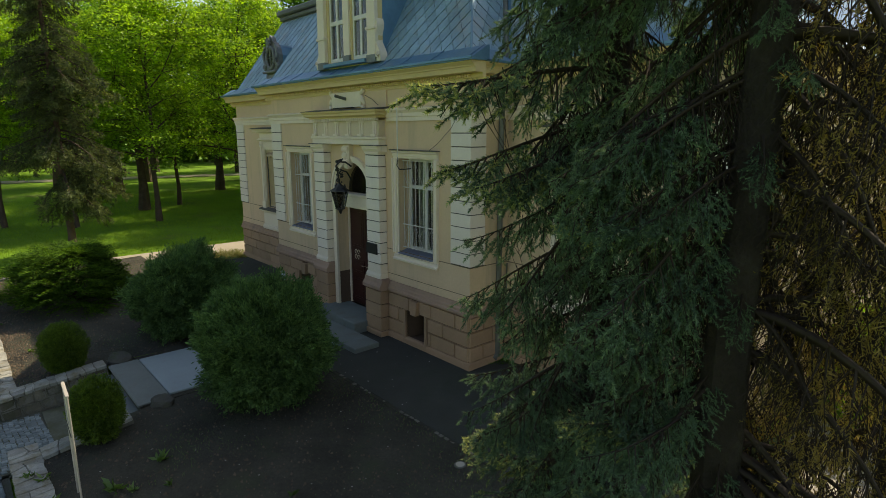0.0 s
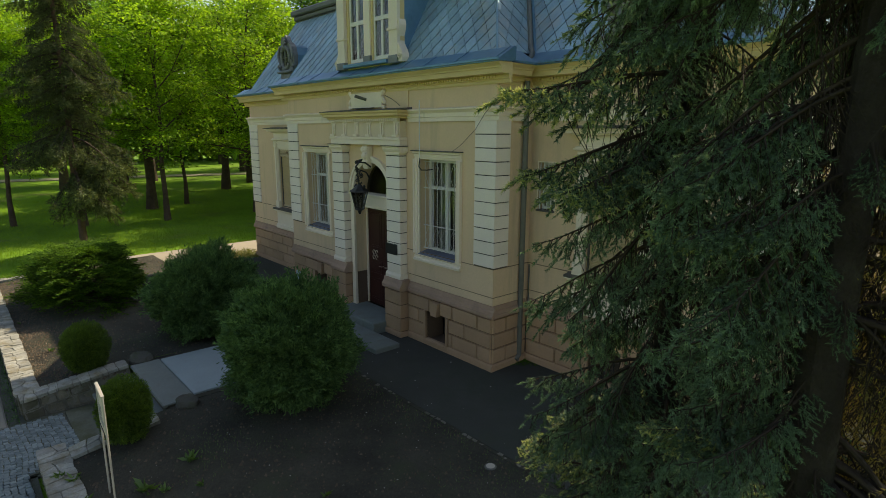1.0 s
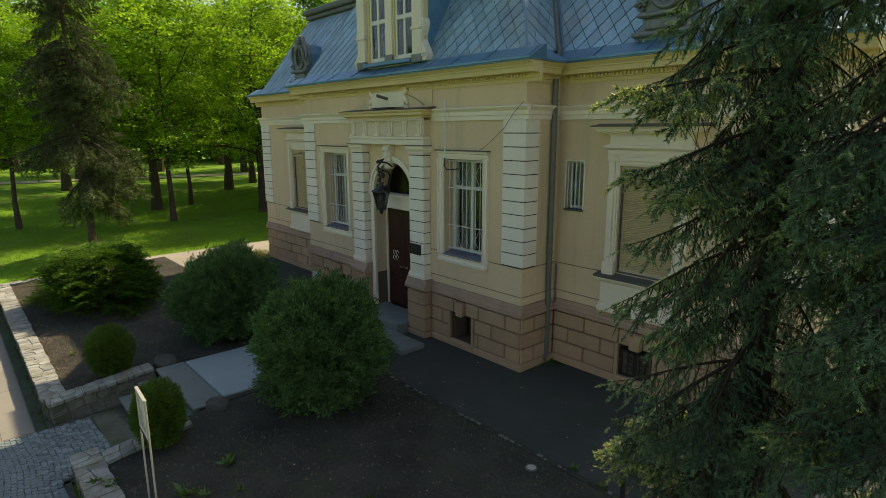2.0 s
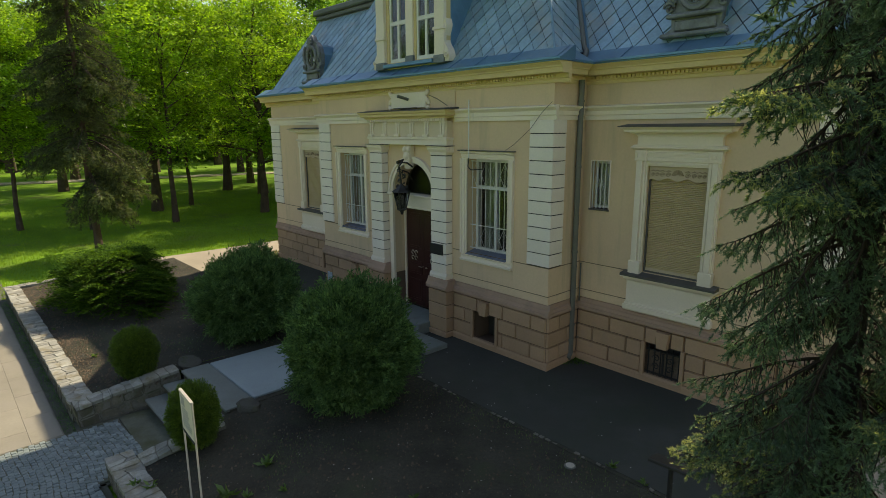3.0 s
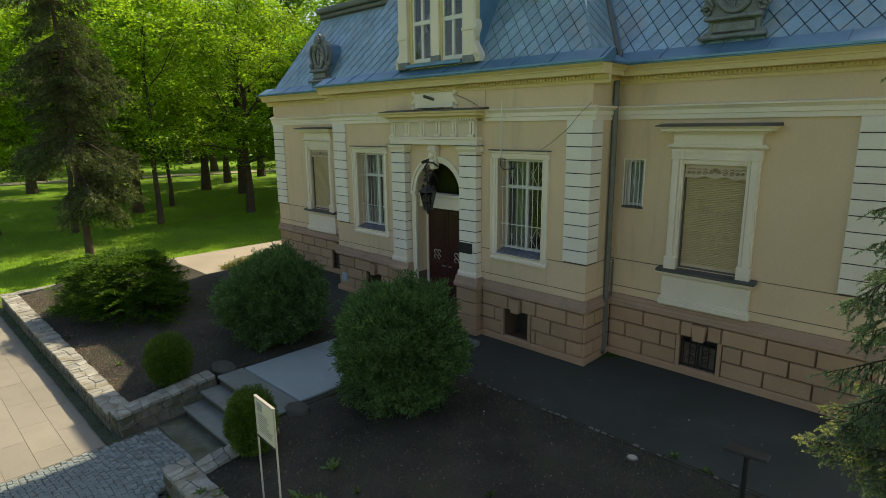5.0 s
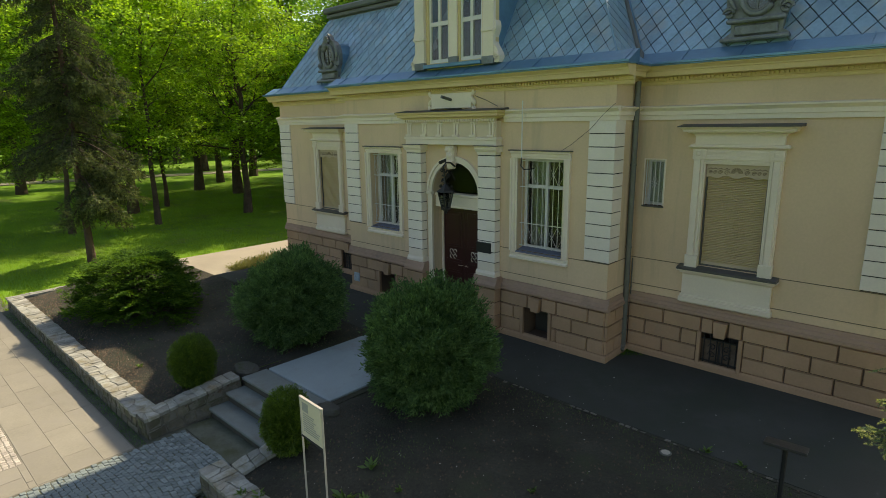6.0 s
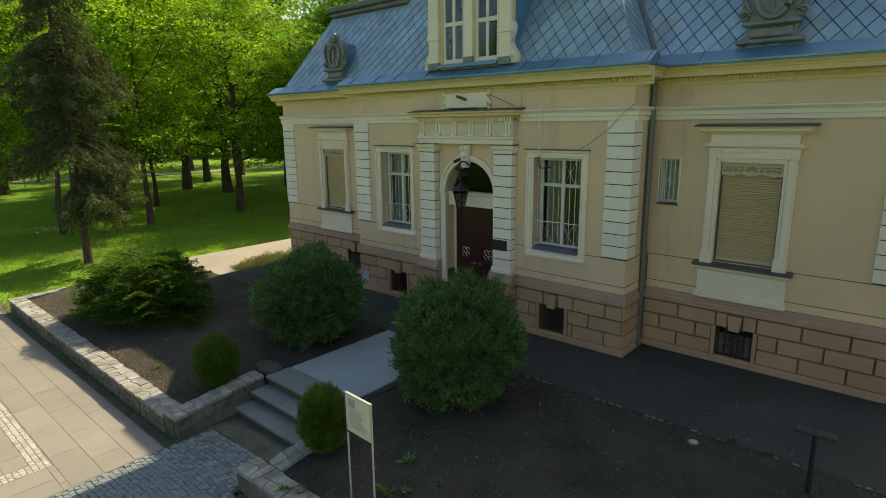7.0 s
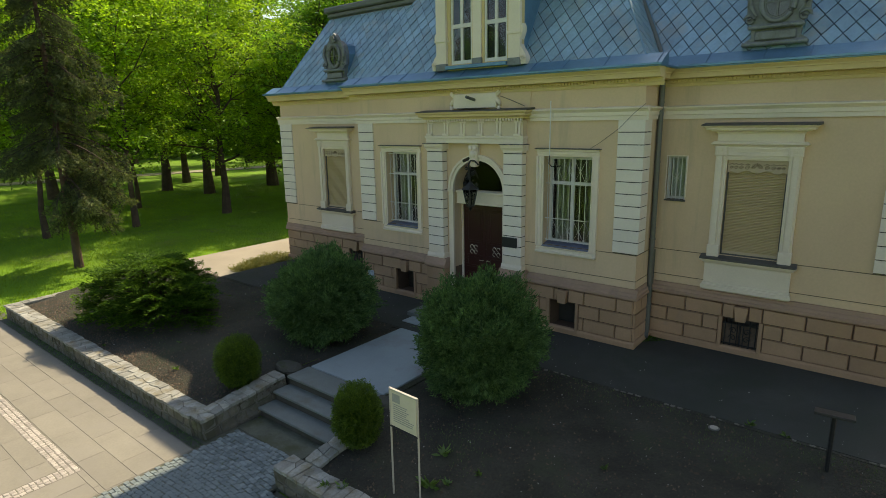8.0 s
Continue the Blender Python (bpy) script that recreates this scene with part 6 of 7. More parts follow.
# a sunlit shrub beyond the end of the house
t = thing("lilac_bush", "sunlit yellow-green bush beyond the end of the house", "shrub", at=(6.1, 3.4, LOW))
rng = np.random.default_rng(71)
p, d = ball_points(rng, 9000, (1.3, 1.1, 1.5), inner=0.3, lump=2.0)
v, f = leaf_quads(rng, p, d + rng.normal(size=p.shape), rng.uniform(0.06, 0.11, len(p)), 0.06)
held("foliage", quick_mesh("foliage", v, f), "leaf", t)
bm = bmesh.new()
for k in range(9):
    q = k * 2.4
    rod(bm, [(0.05 * math.cos(q), 0.05 * math.sin(q), -0.1), (0.4 * math.cos(q), 0.4 * math.sin(q), 1.3), (0.8 * math.cos(q), 0.7 * math.sin(q), 2.4)], [0.03, 0.02, 0.006], 5)
part("stem", bm, "twig", t)


# ---------------------------------------------------------------- things
def lantern():
    """Wrought-iron lantern hung before the arch from a scrolled bracket."""
    t = thing("wall_lantern", "large black wrought-iron lantern hanging before the arched portal", "lantern", at=(MID + 0.09, 0.0, 3.35))
    bm = bmesh.new()
    rod(bm, [(0, -0.05, 0.42), (0, -0.20, 0.52), (0, -0.36, 0.54), (0, -0.46, 0.44), (0, -0.42, 0.30), (0, -0.38, 0.0)], 0.022, 6)
    rod(bm, [(0, -0.05, 0.10), (0, -0.18, 0.30), (0, -0.36, 0.36)], 0.018, 6)
    for cx, cz, r in ((-0.10, 0.36, 0.07), (0.08, 0.24, 0.065), (-0.08, 0.12, 0.07), (0.17, -0.02, 0.05), (-0.17, -0.02, 0.05)):
        rod(bm, [(cx + r * (1 - j / 26) * math.cos(j * 0.45), -0.36 - 0.03 * math.sin(j), cz + r * (1 - j / 26) * math.sin(j * 0.45)) for j in range(24)], 0.011, 6)
    for k in range(7):
        a = k * 2.4
        rod(bm, [(0.04 * math.cos(a), -0.38, 0.05 + 0.04 * k), (0.10 * math.cos(a), -0.38 + 0.06 * math.sin(a), 0.08 + 0.04 * k)], [0.010, 0.022], 5)
    part("bracket", bm, "iron", t)
    part("cap", lathe(bmesh.new(), [(0.03, 0.04), (0.07, 0.0), (0.12, -0.05), (0.215, -0.11), (0.225, -0.135), (0.20, -0.14)], 6, (0, -0.38, 0.0)), "iron", t)
    bm = bmesh.new()
    for k in range(6):
        a = k * math.pi / 3
        rod(bm, [(0.19 * math.cos(a), -0.38 + 0.19 * math.sin(a), -0.14), (0.10 * math.cos(a), -0.38 + 0.10 * math.sin(a), -0.52)], 0.013, 5)
    lathe(bm, [(0.115, -0.52), (0.115, -0.545), (0.05, -0.58), (0.02, -0.66)], 6, (0, -0.38, 0))
    part("cage", bm, "iron", t)
    for k in range(6):
        a, b = k * math.pi / 3, (k + 1) * math.pi / 3
        bm = bmesh.new()
        bm.faces.new([bm.verts.new((r * math.cos(q), -0.38 + r * math.sin(q), z)) for r, q, z in ((0.185, a, -0.14), (0.185, b, -0.14), (0.098, b, -0.52), (0.098, a, -0.52))])
        bmesh.ops.solidify(bm, geom=bm.faces[:], thickness=0.004)
        part("pane", bm, "smoked", t)
    return t


lantern()

t = thing("door_plaque", "small black nameplate on the entrance pilaster", "sign", at=(PIL[1][0] + 0.20, -PB - 0.02, 2.0))
part("plate", boxes([(-0.20, 0.20, -0.02, 0.02, -0.12, 0.12)], 0.006), "iron", t)

t = thing("camera_dome", "small dark surveillance camera above the portal", "camera", at=(MID - 0.16, -0.18, 3.90))
part("body", rod(bmesh.new(), [(0, 0.1, 0.02), (0, -0.12, -0.03)], 0.04, 8), "iron", t)
part("arm", rod(bmesh.new(), [(0, 0.17, 0.06), (0, 0.08, 0.02)], 0.015, 6), "iron", t)

t = thing("antenna_rod", "thin white rod with hooked bracket on the facade", "rod", at=(-2.03, -0.2, 4.0))
part("rod", rod(bmesh.new(), [(0, 0, 0.0), (0, 0, 1.2)], 0.012, 6), "grille", t)
part("bracket", rod(bmesh.new(), [(0, 0, 0.05), (0.0, -0.02, -0.12), (0.06, 0.0, -0.19), (0.14, 0.08, -0.19), (0.18, 0.2, -0.18)], 0.012, 6), "iron", t)

t = thing("facade_cable", "thin slack cable on the bay wall", "cable", at=(0, 0, 0))
part("cable", rod(bmesh.new(), [(-0.02, -0.135, 5.09), (-0.25, -0.135, 4.90), (-0.55, -0.07, 4.62), (-0.95, -0.06, 4.33), (-1.15, -0.10, 4.20)], 0.005, 5), "slate", t)
t = thing("facade_cable", "thin cable between tablet and cornice", "cable", at=(0, 0, 0))
part("cable", rod(bmesh.new(), [(MID + 0.7, -0.05, 5.36), (MID + 1.0, -0.06, 5.26), (MID + 1.45, -0.2, 5.11)], 0.007, 5), "slate", t)

t = thing("wall_plate", "small pale blue plate fixed to the salmon plinth", "sign", at=(-7.90, -0.068, 0.42))
part("plate", boxes([(-0.12, 0.12, -0.012, 0.012, -0.13, 0.13)], 0.004), "plate", t)

# notice board on two posts
t = thing("notice_board", "pale notice board on two thin metal posts", "notice board", at=(-0.72, -6.46, -0.22))
A, B = Vector((-0.255, 0.013, 0)), Vector((0.255, -0.013, 0))
for q in (A, B):
    part("post", rod(bmesh.new(), [(q.x, q.y, -0.2), (q.x, q.y, 1.62)], 0.013, 8), "post", t)
ang = math.atan2(B.y - A.y, B.x - A.x)
bd = part("board", boxes([(0.02, (B - A).length - 0.02, -0.012, 0.012, 1.08, 1.60)], 0.003), "board", t)
bd.matrix_basis = Matrix.Translation(A) @ Matrix.Rotation(ang, 4, "Z")
for z, mat in ((1.595, "post"), (1.055, "iron")):
    part("frame_rail", boxes([(0.0, (B - A).length, -0.02, 0.02, z, z + 0.022)], 0.003), mat, t).matrix_basis = bd.matrix_basis
bm = boxes([(0.06, 0.20, -0.016, -0.0125, 1.44, 1.56)])
part("printed_picture", bm, "ink", bd)
rb = random.Random(4)
for k in range(9):
    part("printed_line", boxes([(0.07, 0.30 + rb.random() * 0.16, -0.0155, -0.0125, 1.40 - k * 0.030, 1.411 - k * 0.030)]), "ink", bd)

# small lectern-like plate on a post, seen from behind
t = thing("info_stand", "small dark plate on a short post at the asphalt edge", "stand", at=(3.68, -2.55, -0.05))
part("post", rod(bmesh.new(), [(0, 0, -0.2), (0, 0, 0.84)], 0.03, 8), "iron", t)
p = part("plate", boxes([(-0.235, 0.235, -0.13, 0.13, -0.018, 0.018)], 0.006), "iron", t)
p.matrix_basis = Matrix.Translation((0, 0, 0.86)) @ Matrix.Rotation(radians(4), 4, "Z") @ Matrix.Rotation(radians(-9), 4, "X")

t = thing("ground_lamp", "small round pale ground lamp in the soil", "lamp", at=(2.15, -2.32, -0.04))
part("rim", lathe(bmesh.new(), [(0.085, -0.05), (0.085, 0.010), (0.078, 0.016), (0.064, 0.016)], 20), "zinc", t)
part("lens", lathe(bmesh.new(), [(0.064, 0.0), (0.064, 0.017), (0.04, 0.021)], 20), "post", t)

# flat stump-like stones beside the walkway
for x, y, r in ((-5.3, -4.98, 0.26), (-2.66, -4.9, 0.22)):
    t = thing("edge_stone", "flat dark boulder beside the walkway", "stone", "edging stones", (x, y, -0.06))
    bm = bmesh.new()
    bmesh.ops.create_icosphere(bm, subdivisions=3, radius=1.0)
    for vtx in bm.verts:
        k = 1 + 0.18 * noise.noise(vtx.co * 1.7 + Vector((x, y, 0)))
        vtx.co = Vector((vtx.co.x * r * 1.25 * k, vtx.co.y * r * 0.85 * k, max(-0.05, min(0.10, vtx.co.z * 0.16 * k))))
    part("stone", bm, "darkstone", t)

# weeds with broad leaves
def weed(x, y, s, seed, mat="weed"):
    zz = bed(x, y)
    rng = np.random.default_rng(seed)
    t = thing("weed", "broad-leaved weed in bare soil", "weed", "weeds in the bed", (x, y, zz - 0.01))
    n = 16
    a = rng.uniform(0, 2 * math.pi, n)
    al = np.stack([np.cos(a), np.sin(a), rng.uniform(0.2, 1.2, n)], 1)
    v, f = leaf_quads(rng, rng.normal(size=(n, 3)) * 0.02 * s + np.array([0, 0, 0.03]), al, rng.uniform(0.10, 0.22, n) * s, 0.06 * s)
    held("leaves", quick_mesh("leaves", v, f), mat, t)
    return t


for k, (x, y, s) in enumerate(((-0.89, -5.43, 0.9), (-0.63, -6.1, 1.1), (-0.45, -5.9, 0.6), (-1.7, -6.75, 0.7), (1.2, -4.4, 0.5), (-5.1, -6.6, 0.5), (2.6, -1.95, 0.6), (3.1, -2.0, 0.5), (1.5, -5.6, 0.5), (-0.9, -6.75, 0.8), (-0.2, -5.5, 0.45), (0.3, -6.2, 0.6), (2.1, -4.9, 0.4), (3.3, -3.9, 0.45), (-1.9, -6.9, 0.6), (-7.4, -6.3, 0.5), (-8.6, -5.6, 0.4), (-10.2, -6.6, 0.4))):
    weed(x, y, s, 200 + k)

# pale ground cover by the corner of the house
rng = np.random.default_rng(301)
t = thing("groundcover_patch", "pale yellowish ground cover at the house corner", "plant", at=(-13.55, 0.2, -0.15))
n = 260
r = np.sqrt(rng.random(n))
a = rng.uniform(0, 2 * math.pi, n)
tuft = np.stack([0.60 * r * np.cos(a) * (1 + 0.3 * np.sin(3 * a)), 1.35 * r * np.sin(a), np.zeros(n)], 1)
high = rng.uniform(0.12, 0.42, n) * (1.1 - 0.7 * r)
idx = np.repeat(np.arange(n), 26)
k = rng.random(len(idx))
out = rng.normal(size=(len(idx), 3)) * np.array([1, 1, 0.3])
p = tuft[idx] + np.stack([0.10 * out[:, 0] * k, 0.10 * out[:, 1] * k, high[idx] * k], 1)
v, f = leaf_quads(rng, p, out + np.array([0, 0, 0.9]), rng.uniform(0.06, 0.13, len(idx)), 0.022)
held("leaves", quick_mesh("leaves", v, f), "dryweed", t)

# grass: blades on the near lawn, and sparse tufts in the bed
def blades(name, label, pts, rng, h, w, mat):
    n = len(pts)
    al = rng.normal(size=(n, 3)) * 0.35 + np.array([0, 0, 1.0])
    v, f = needle_tris(rng, pts, al, (h * rng.uniform(0.6, 1.3, n))[:, None], w)
    me = quick_mesh(name, v, f)
    me.materials.append(M[mat])
    return tagged(new(name, me), label, "grass", kind="stuff")


rng = np.random.default_rng(311)
n = 150000
x = -15.9 - rng.random(n) ** 1.5 * 30
y = rng.uniform(-14, 30, n)
keep = ~((x > -17.5) & (y > -3.2)) & ~(y < -7.2)
blades("lawn_grass", "short bright spring grass", np.stack([x, y, np.full(n, LOW - 0.02)], 1)[keep], rng, 0.075, 0.022, "grass")
n = 16000
x, y = rng.uniform(-2.5, 6, n), rng.uniform(-6.9, -2.05, n)
dens = np.array([noise.noise(Vector((a * 0.9, b * 0.9, 3.0))) for a, b in zip(x, y)])
near_edge = np.clip((y + 2.9) * 0.95, 0, 0.9)
k = dens + near_edge + rng.normal(size=n) * 0.2 > 0.42
blades("bed_grass", "sparse short grass in the soil", np.stack([x, y, [bed(a, b) for a, b in zip(x, y)]], 1)[k], rng, 0.045, 0.006, "weed")
n = 9000
x, y = rng.uniform(-15.2, -4.9, n), rng.uniform(-6.9, -2.05, n)
k = np.array([noise.noise(Vector((a * 0.7, b * 0.7, 9.0))) for a, b in zip(x, y)]) + rng.normal(size=n) * 0.2 > 0.3
blades("bed_grass", "sparse short grass in the soil", np.stack([x, y, [bed(a, b) for a, b in zip(x, y)]], 1)[k], rng, 0.045, 0.006, "weed")
# moss and weeds in the corner behind the downpipe
n = 420
q, h = rng.uniform(0, 1, n) ** 1.5, rng.uniform(0, 1, n)
blades("corner_weeds", "dark moss and weeds at the foot of the downpipe", np.stack([BR + 0.08 + 0.45 * q * h, REC - 0.10 - 0.50 * q * (1 - h), np.full(n, -0.004)], 1), rng, 0.035, 0.014, "juniper")
# grass growing at the foot of the long retaining wall
n = 4000
x, y = rng.uniform(-15.5, -4.7, n), -7.12 - rng.random(n) ** 2 * 0.26
blades("wall_foot_grass", "grass and moss along the wall foot", np.stack([x, y, np.full(n, LOW - 0.01)], 1), rng, 0.024, 0.012, "thuja")

# crumbs, clods and petals scattered over the soil
rng = np.random.default_rng(321)
n = 20000
# the last 6000 crowd along the west wall and lighten that strip
x = np.concatenate([rng.uniform(-2.6, 7, 7000), rng.uniform(-15.2, -4.9, 7000), rng.uniform(-15.4, -5.3, 6000)])
y = np.concatenate([rng.uniform(-6.85, -2.05, 14000), -6.85 + 0.9 * rng.random(6000) ** 1.6])
s = 0.006 + 0.03 * rng.random(n) ** 3
c = np.stack([x, y, [bed(a, b) for a, b in zip(x, y)]], 1)
off = np.array([(0, 0, 1), (1, 0, -.3), (-0.5, 0.87, -.3), (-0.5, -0.87, -.3)])
v = (c[:, None] + off[None] * s[:, None, None] * rng.uniform(0.6, 1.4, (n, 4, 1))).reshape(-1, 3)
f = (np.array([(0, 1, 2), (0, 2, 3), (0, 3, 1)])[None] + 4 * np.arange(n)[:, None, None]).reshape(-1, 3)
me = quick_mesh("soil_crumbs", v, f)
me.materials.append(M["drysoil"])
tagged(new("soil_crumbs", me), "dry crumbs and clods on the bed", "soil", kind="stuff")
n = 520
x = np.concatenate([rng.uniform(-2.6, 6, n // 2), rng.uniform(-12, 5, n // 4), rng.uniform(-13, -4.9, n - n // 2 - n // 4)])
y = np.concatenate([rng.uniform(-6.85, -1.7, n // 2), rng.uniform(-1.9, -0.2, n // 4), rng.uniform(-6.8, -1.7, n - n // 2 - n // 4)])
z = np.where(y > -2.0, 0.003, np.array([bed(a, b) for a, b in zip(x, y)]) + 0.006)
v, f = leaf_quads(rng, np.stack([x, y, z], 1), np.stack([rng.normal(size=n), rng.normal(size=n), rng.uniform(0, 0.3, n)], 1), 0.010 + 0.03 * rng.random(n) ** 2, 0.013)
me = quick_mesh("fallen_petals", v, f)
me.materials.append(M["litter"])
tagged(new("fallen_petals", me), "pale fallen petals and litter on soil and asphalt", "litter", kind="stuff")


# ---------------------------------------------------------------- pieces: blocks, tiles, stones, setts
# rusticated blocks of the plinth: three courses
BLOCKS = {}


def plinth_blocks(owner, x0, x1, y, skip=None, size=0.74):
    for row in range(3):
        z0 = 0.145 + row * 0.305
        x = x0 - (size / 2 if row % 2 else 0.0)
        while x < x1 - 0.02:
            a, b = max(x, x0), min(x + size, x1)
            spans = [(a, b)]
            if skip and z0 < 0.70:
                spans = []
                if a < skip[0] - 0.07:
                    spans.append((a, min(b, skip[0] - 0.07)))
                if b > skip[1] + 0.07:
                    spans.append((max(a, skip[1] + 0.07), b))
            elif skip:
                c = (skip[0] + skip[1]) / 2
                spans = [(p, q) for p, q in ((a, min(b, c - 0.13)), (max(a, c + 0.13), b)) if q - p > 0.05]
            for p, q in spans:
                if q - p < 0.05:
                    continue
                k = round(q - p - 0.019, 3)
                if k not in BLOCKS:
                    BLOCKS[k] = block_mesh("plinth_block", k, 0.287, 0.042, 0.012)
                held("plinth_block", BLOCKS[k], "block", owner, m=Matrix.Translation((p + 0.011, y - 0.011, z0)))
            x += size


plinth_blocks(plinths[0], BL - 0.012, PIL[0][0] - 0.06, 0.0, VENT_BAY[0])
plinth_blocks(plinths[1], PIL[1][1] + 0.06, BR + 0.012, 0.0, VENT_BAY[1])
plinth_blocks(plinths[2], WL - 0.03, BL + 0.0, REC, VENT_WING[0])
plinth_blocks(plinths[3], BR + 0.04, WR + 0.03, REC, VENT_WING[1])
for row in range(3):
    for a, b in (((0.0, 0.62), (0.62, 0.96)) if row % 2 else ((0.0, 0.36), (0.36, 0.96))):
        k = round(b - a - 0.019, 3)
        if k not in BLOCKS:
            BLOCKS[k] = block_mesh("plinth_block", k, 0.287, 0.042, 0.012)
        held("plinth_block", BLOCKS[k], "block", plinths[4], m=Matrix.Translation((BR + 0.011, a - 0.01, 0.145 + row * 0.305)) @ Matrix.Rotation(radians(90), 4, "Z"))

# diamond roof tiles
for roof, outline, keep_out, tiled, phase in ROOFS:
    if not tiled:
        roof.data.materials.clear()
        roof.data.materials.append(M["sheet"])
        continue
    lines = half_planes(outline)
    u0, u1 = min(p[0] for p in outline), max(p[0] for p in outline)
    j = 0
    v = 0.0
    while v < SL + TH / 2:
        u = math.floor(u0 / TW) * TW - TW + phase + (TW / 2 if j % 2 else 0.0)
        while u < u1 + TW:
            skip = any(a + 0.1 < u < b - 0.1 for a, b in keep_out)
            if not skip:
                d = [(u, v - TH / 2), (u + TW / 2, v), (u, v + TH / 2), (u - TW / 2, v)]
                cut = clip_poly(d, lines)
                full = len(cut) == 4 and all(abs(p[0] - q[0]) + abs(p[1] - q[1]) < 1e-6 for p, q in zip(cut, d))
                if full:
                    held("roof_tile", FULL_TILE, "tile", roof, m=Matrix.Translation((u, v, 0)) @ Matrix.Rotation(radians(rb.uniform(-0.5, 0.5)), 4, "X"))
                elif cut:
                    area = abs(sum(p[0] * q[1] - q[0] * p[1] for p, q in zip(cut, cut[1:] + cut[:1]))) / 2
                    if area > 0.004:
                        held("roof_tile", tile_mesh(cut, 0.012), "tile", roof)
            u += TW
        v += TH / 2
        j += 1

# retaining walls: mortar core with rubble facing and cap stones
def jitter_stone(rng, w, h, d, round_=0.16):
    """A rough stone: an uneven, chamfered slab with its face towards -y."""
    bm = bmesh.new()
    box(bm, 0, w, -d, 0.01, 0, h, bevel=min(w, h) * round_)
    for vtx in bm.verts:
        vtx.co += Vector((rng.uniform(-1, 1) * 0.10 * min(w, 0.2), rng.uniform(-1, 1) * 0.012, rng.uniform(-1, 1) * 0.10 * min(h, 0.15)))
    me = bpy.data.meshes.new("stone")
    bm.normal_update()
    bm.to_mesh(me)
    bm.free()
    return me


def stone_wall(name, label, origin, direction, length, top, foot, thick, seed, cap=True, rise=0.0, face_start=False):
    """A low wall; direction along its face, the face being on the right-hand side."""
    rs = random.Random(seed)
    d = Vector((*direction, 0))
    m = Matrix.Translation(origin) @ Matrix((d, Vector((-d.y, d.x, 0)), Vector((0, 0, 1)))).transposed().to_4x4() @ Matrix.Rotation(-math.atan2(rise, length), 4, "Y")
    bm = boxes([(0.0, length, 0.012, thick - 0.012, foot - 0.35, top - 0.012)])
    me = bpy.data.meshes.new(name)
    bm.normal_update()
    bm.to_mesh(me)
    bm.free()
    me.materials.append(M["mortar"])
    wall = tagged(new(name, me), label, "wall", kind="structure")
    wall.matrix_basis = m
    rs.random()
    rows = max(1, round((top - 0.05 - foot) / 0.19))
    hrow = (top - 0.05 - foot) / rows
    for r in range(-1 if rise > 0 else 0, rows):
        x = -rs.random() * 0.15
        while x < length:
            w = rs.uniform(0.18, 0.36)
            a, b = max(0, x), min(length, x + w)
            if b - a > 0.05:
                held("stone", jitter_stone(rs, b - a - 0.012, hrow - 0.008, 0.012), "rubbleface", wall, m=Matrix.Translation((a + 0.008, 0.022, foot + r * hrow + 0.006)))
            x += w
    if face_start:
        for r in range(rows):
            x = 0.0
            while x < thick - 0.06:
                w = min(rs.uniform(0.15, 0.26), thick - x)
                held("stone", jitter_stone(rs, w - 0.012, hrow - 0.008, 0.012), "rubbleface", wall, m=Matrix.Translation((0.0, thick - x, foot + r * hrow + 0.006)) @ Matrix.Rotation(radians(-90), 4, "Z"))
                x += w
    if cap:
        # irregular flags: a net of uneven corners, each mesh drawn in a little
        xs = [0.0]
        while xs[-1] < length - 0.25:
            xs.append(xs[-1] + rs.uniform(0.09, 0.22))
        xs.append(length)
        lanes = [-0.03, thick * 0.5, thick + 0.02]
        net = [[(x + (rs.uniform(-0.06, 0.06) if 0 < k < len(xs) - 1 else 0), y + (rs.uniform(-0.07, 0.07) if l == 1 else rs.uniform(-0.015, 0.015))) for l, y in enumerate(lanes)] for k, x in enumerate(xs)]
        for k in range(len(xs) - 1):
            cells = [[net[k][0], net[k + 1][0], net[k + 1][1], net[k][1]], [net[k][1], net[k + 1][1], net[k + 1][2], net[k][2]]]
            if rs.random() < 0.25:
                cells = [[net[k][0], net[k + 1][0], net[k + 1][2], net[k][2]]]
            for c in cells:
                cx, cy = sum(p[0] for p in c) / 4, sum(p[1] for p in c) / 4
                pts = []
                for i4 in range(4):          # corners cut off
                    (ax, ay), (bx, by_), (zx, zy) = c[i4], c[(i4 + 1) % 4], c[i4 - 1]
                    for q in ((zx, zy), (bx, by_)):
                        u, v = ax + (q[0] - ax) * 0.08, ay + (q[1] - ay) * 0.08
                        d = math.hypot(u - cx, v - cy)
                        pts.append((u + (cx - u) * 0.008 / d, v + (cy - v) * 0.008 / d))
                tilt = rs.uniform(-0.006, 0.006)
                bm = bmesh.new()
                up_ = [bm.verts.new((u + (cx - u) * 0.02, v + (cy - v) * 0.02, tilt * (u - cx) * 8 + rs.uniform(-0.002, 0.002))) for u, v in pts]
                lo = [bm.verts.new((u, v, -0.006)) for u, v in pts]
                lw = [bm.verts.new((u, v, -0.055)) for u, v in pts]
                bm.faces.new(up_)
                for r0, r1 in ((lo, up_), (lw, lo)):
                    for i4 in range(8):
                        bm.faces.new((r0[i4], r0[(i4 + 1) % 8], r1[(i4 + 1) % 8], r1[i4]))
                held("cap_stone", mesh_of("cap_stone", bm), "rubble", wall, m=Matrix.Translation((0, 0, top + rs.uniform(-0.006, 0.006))))
    return wall


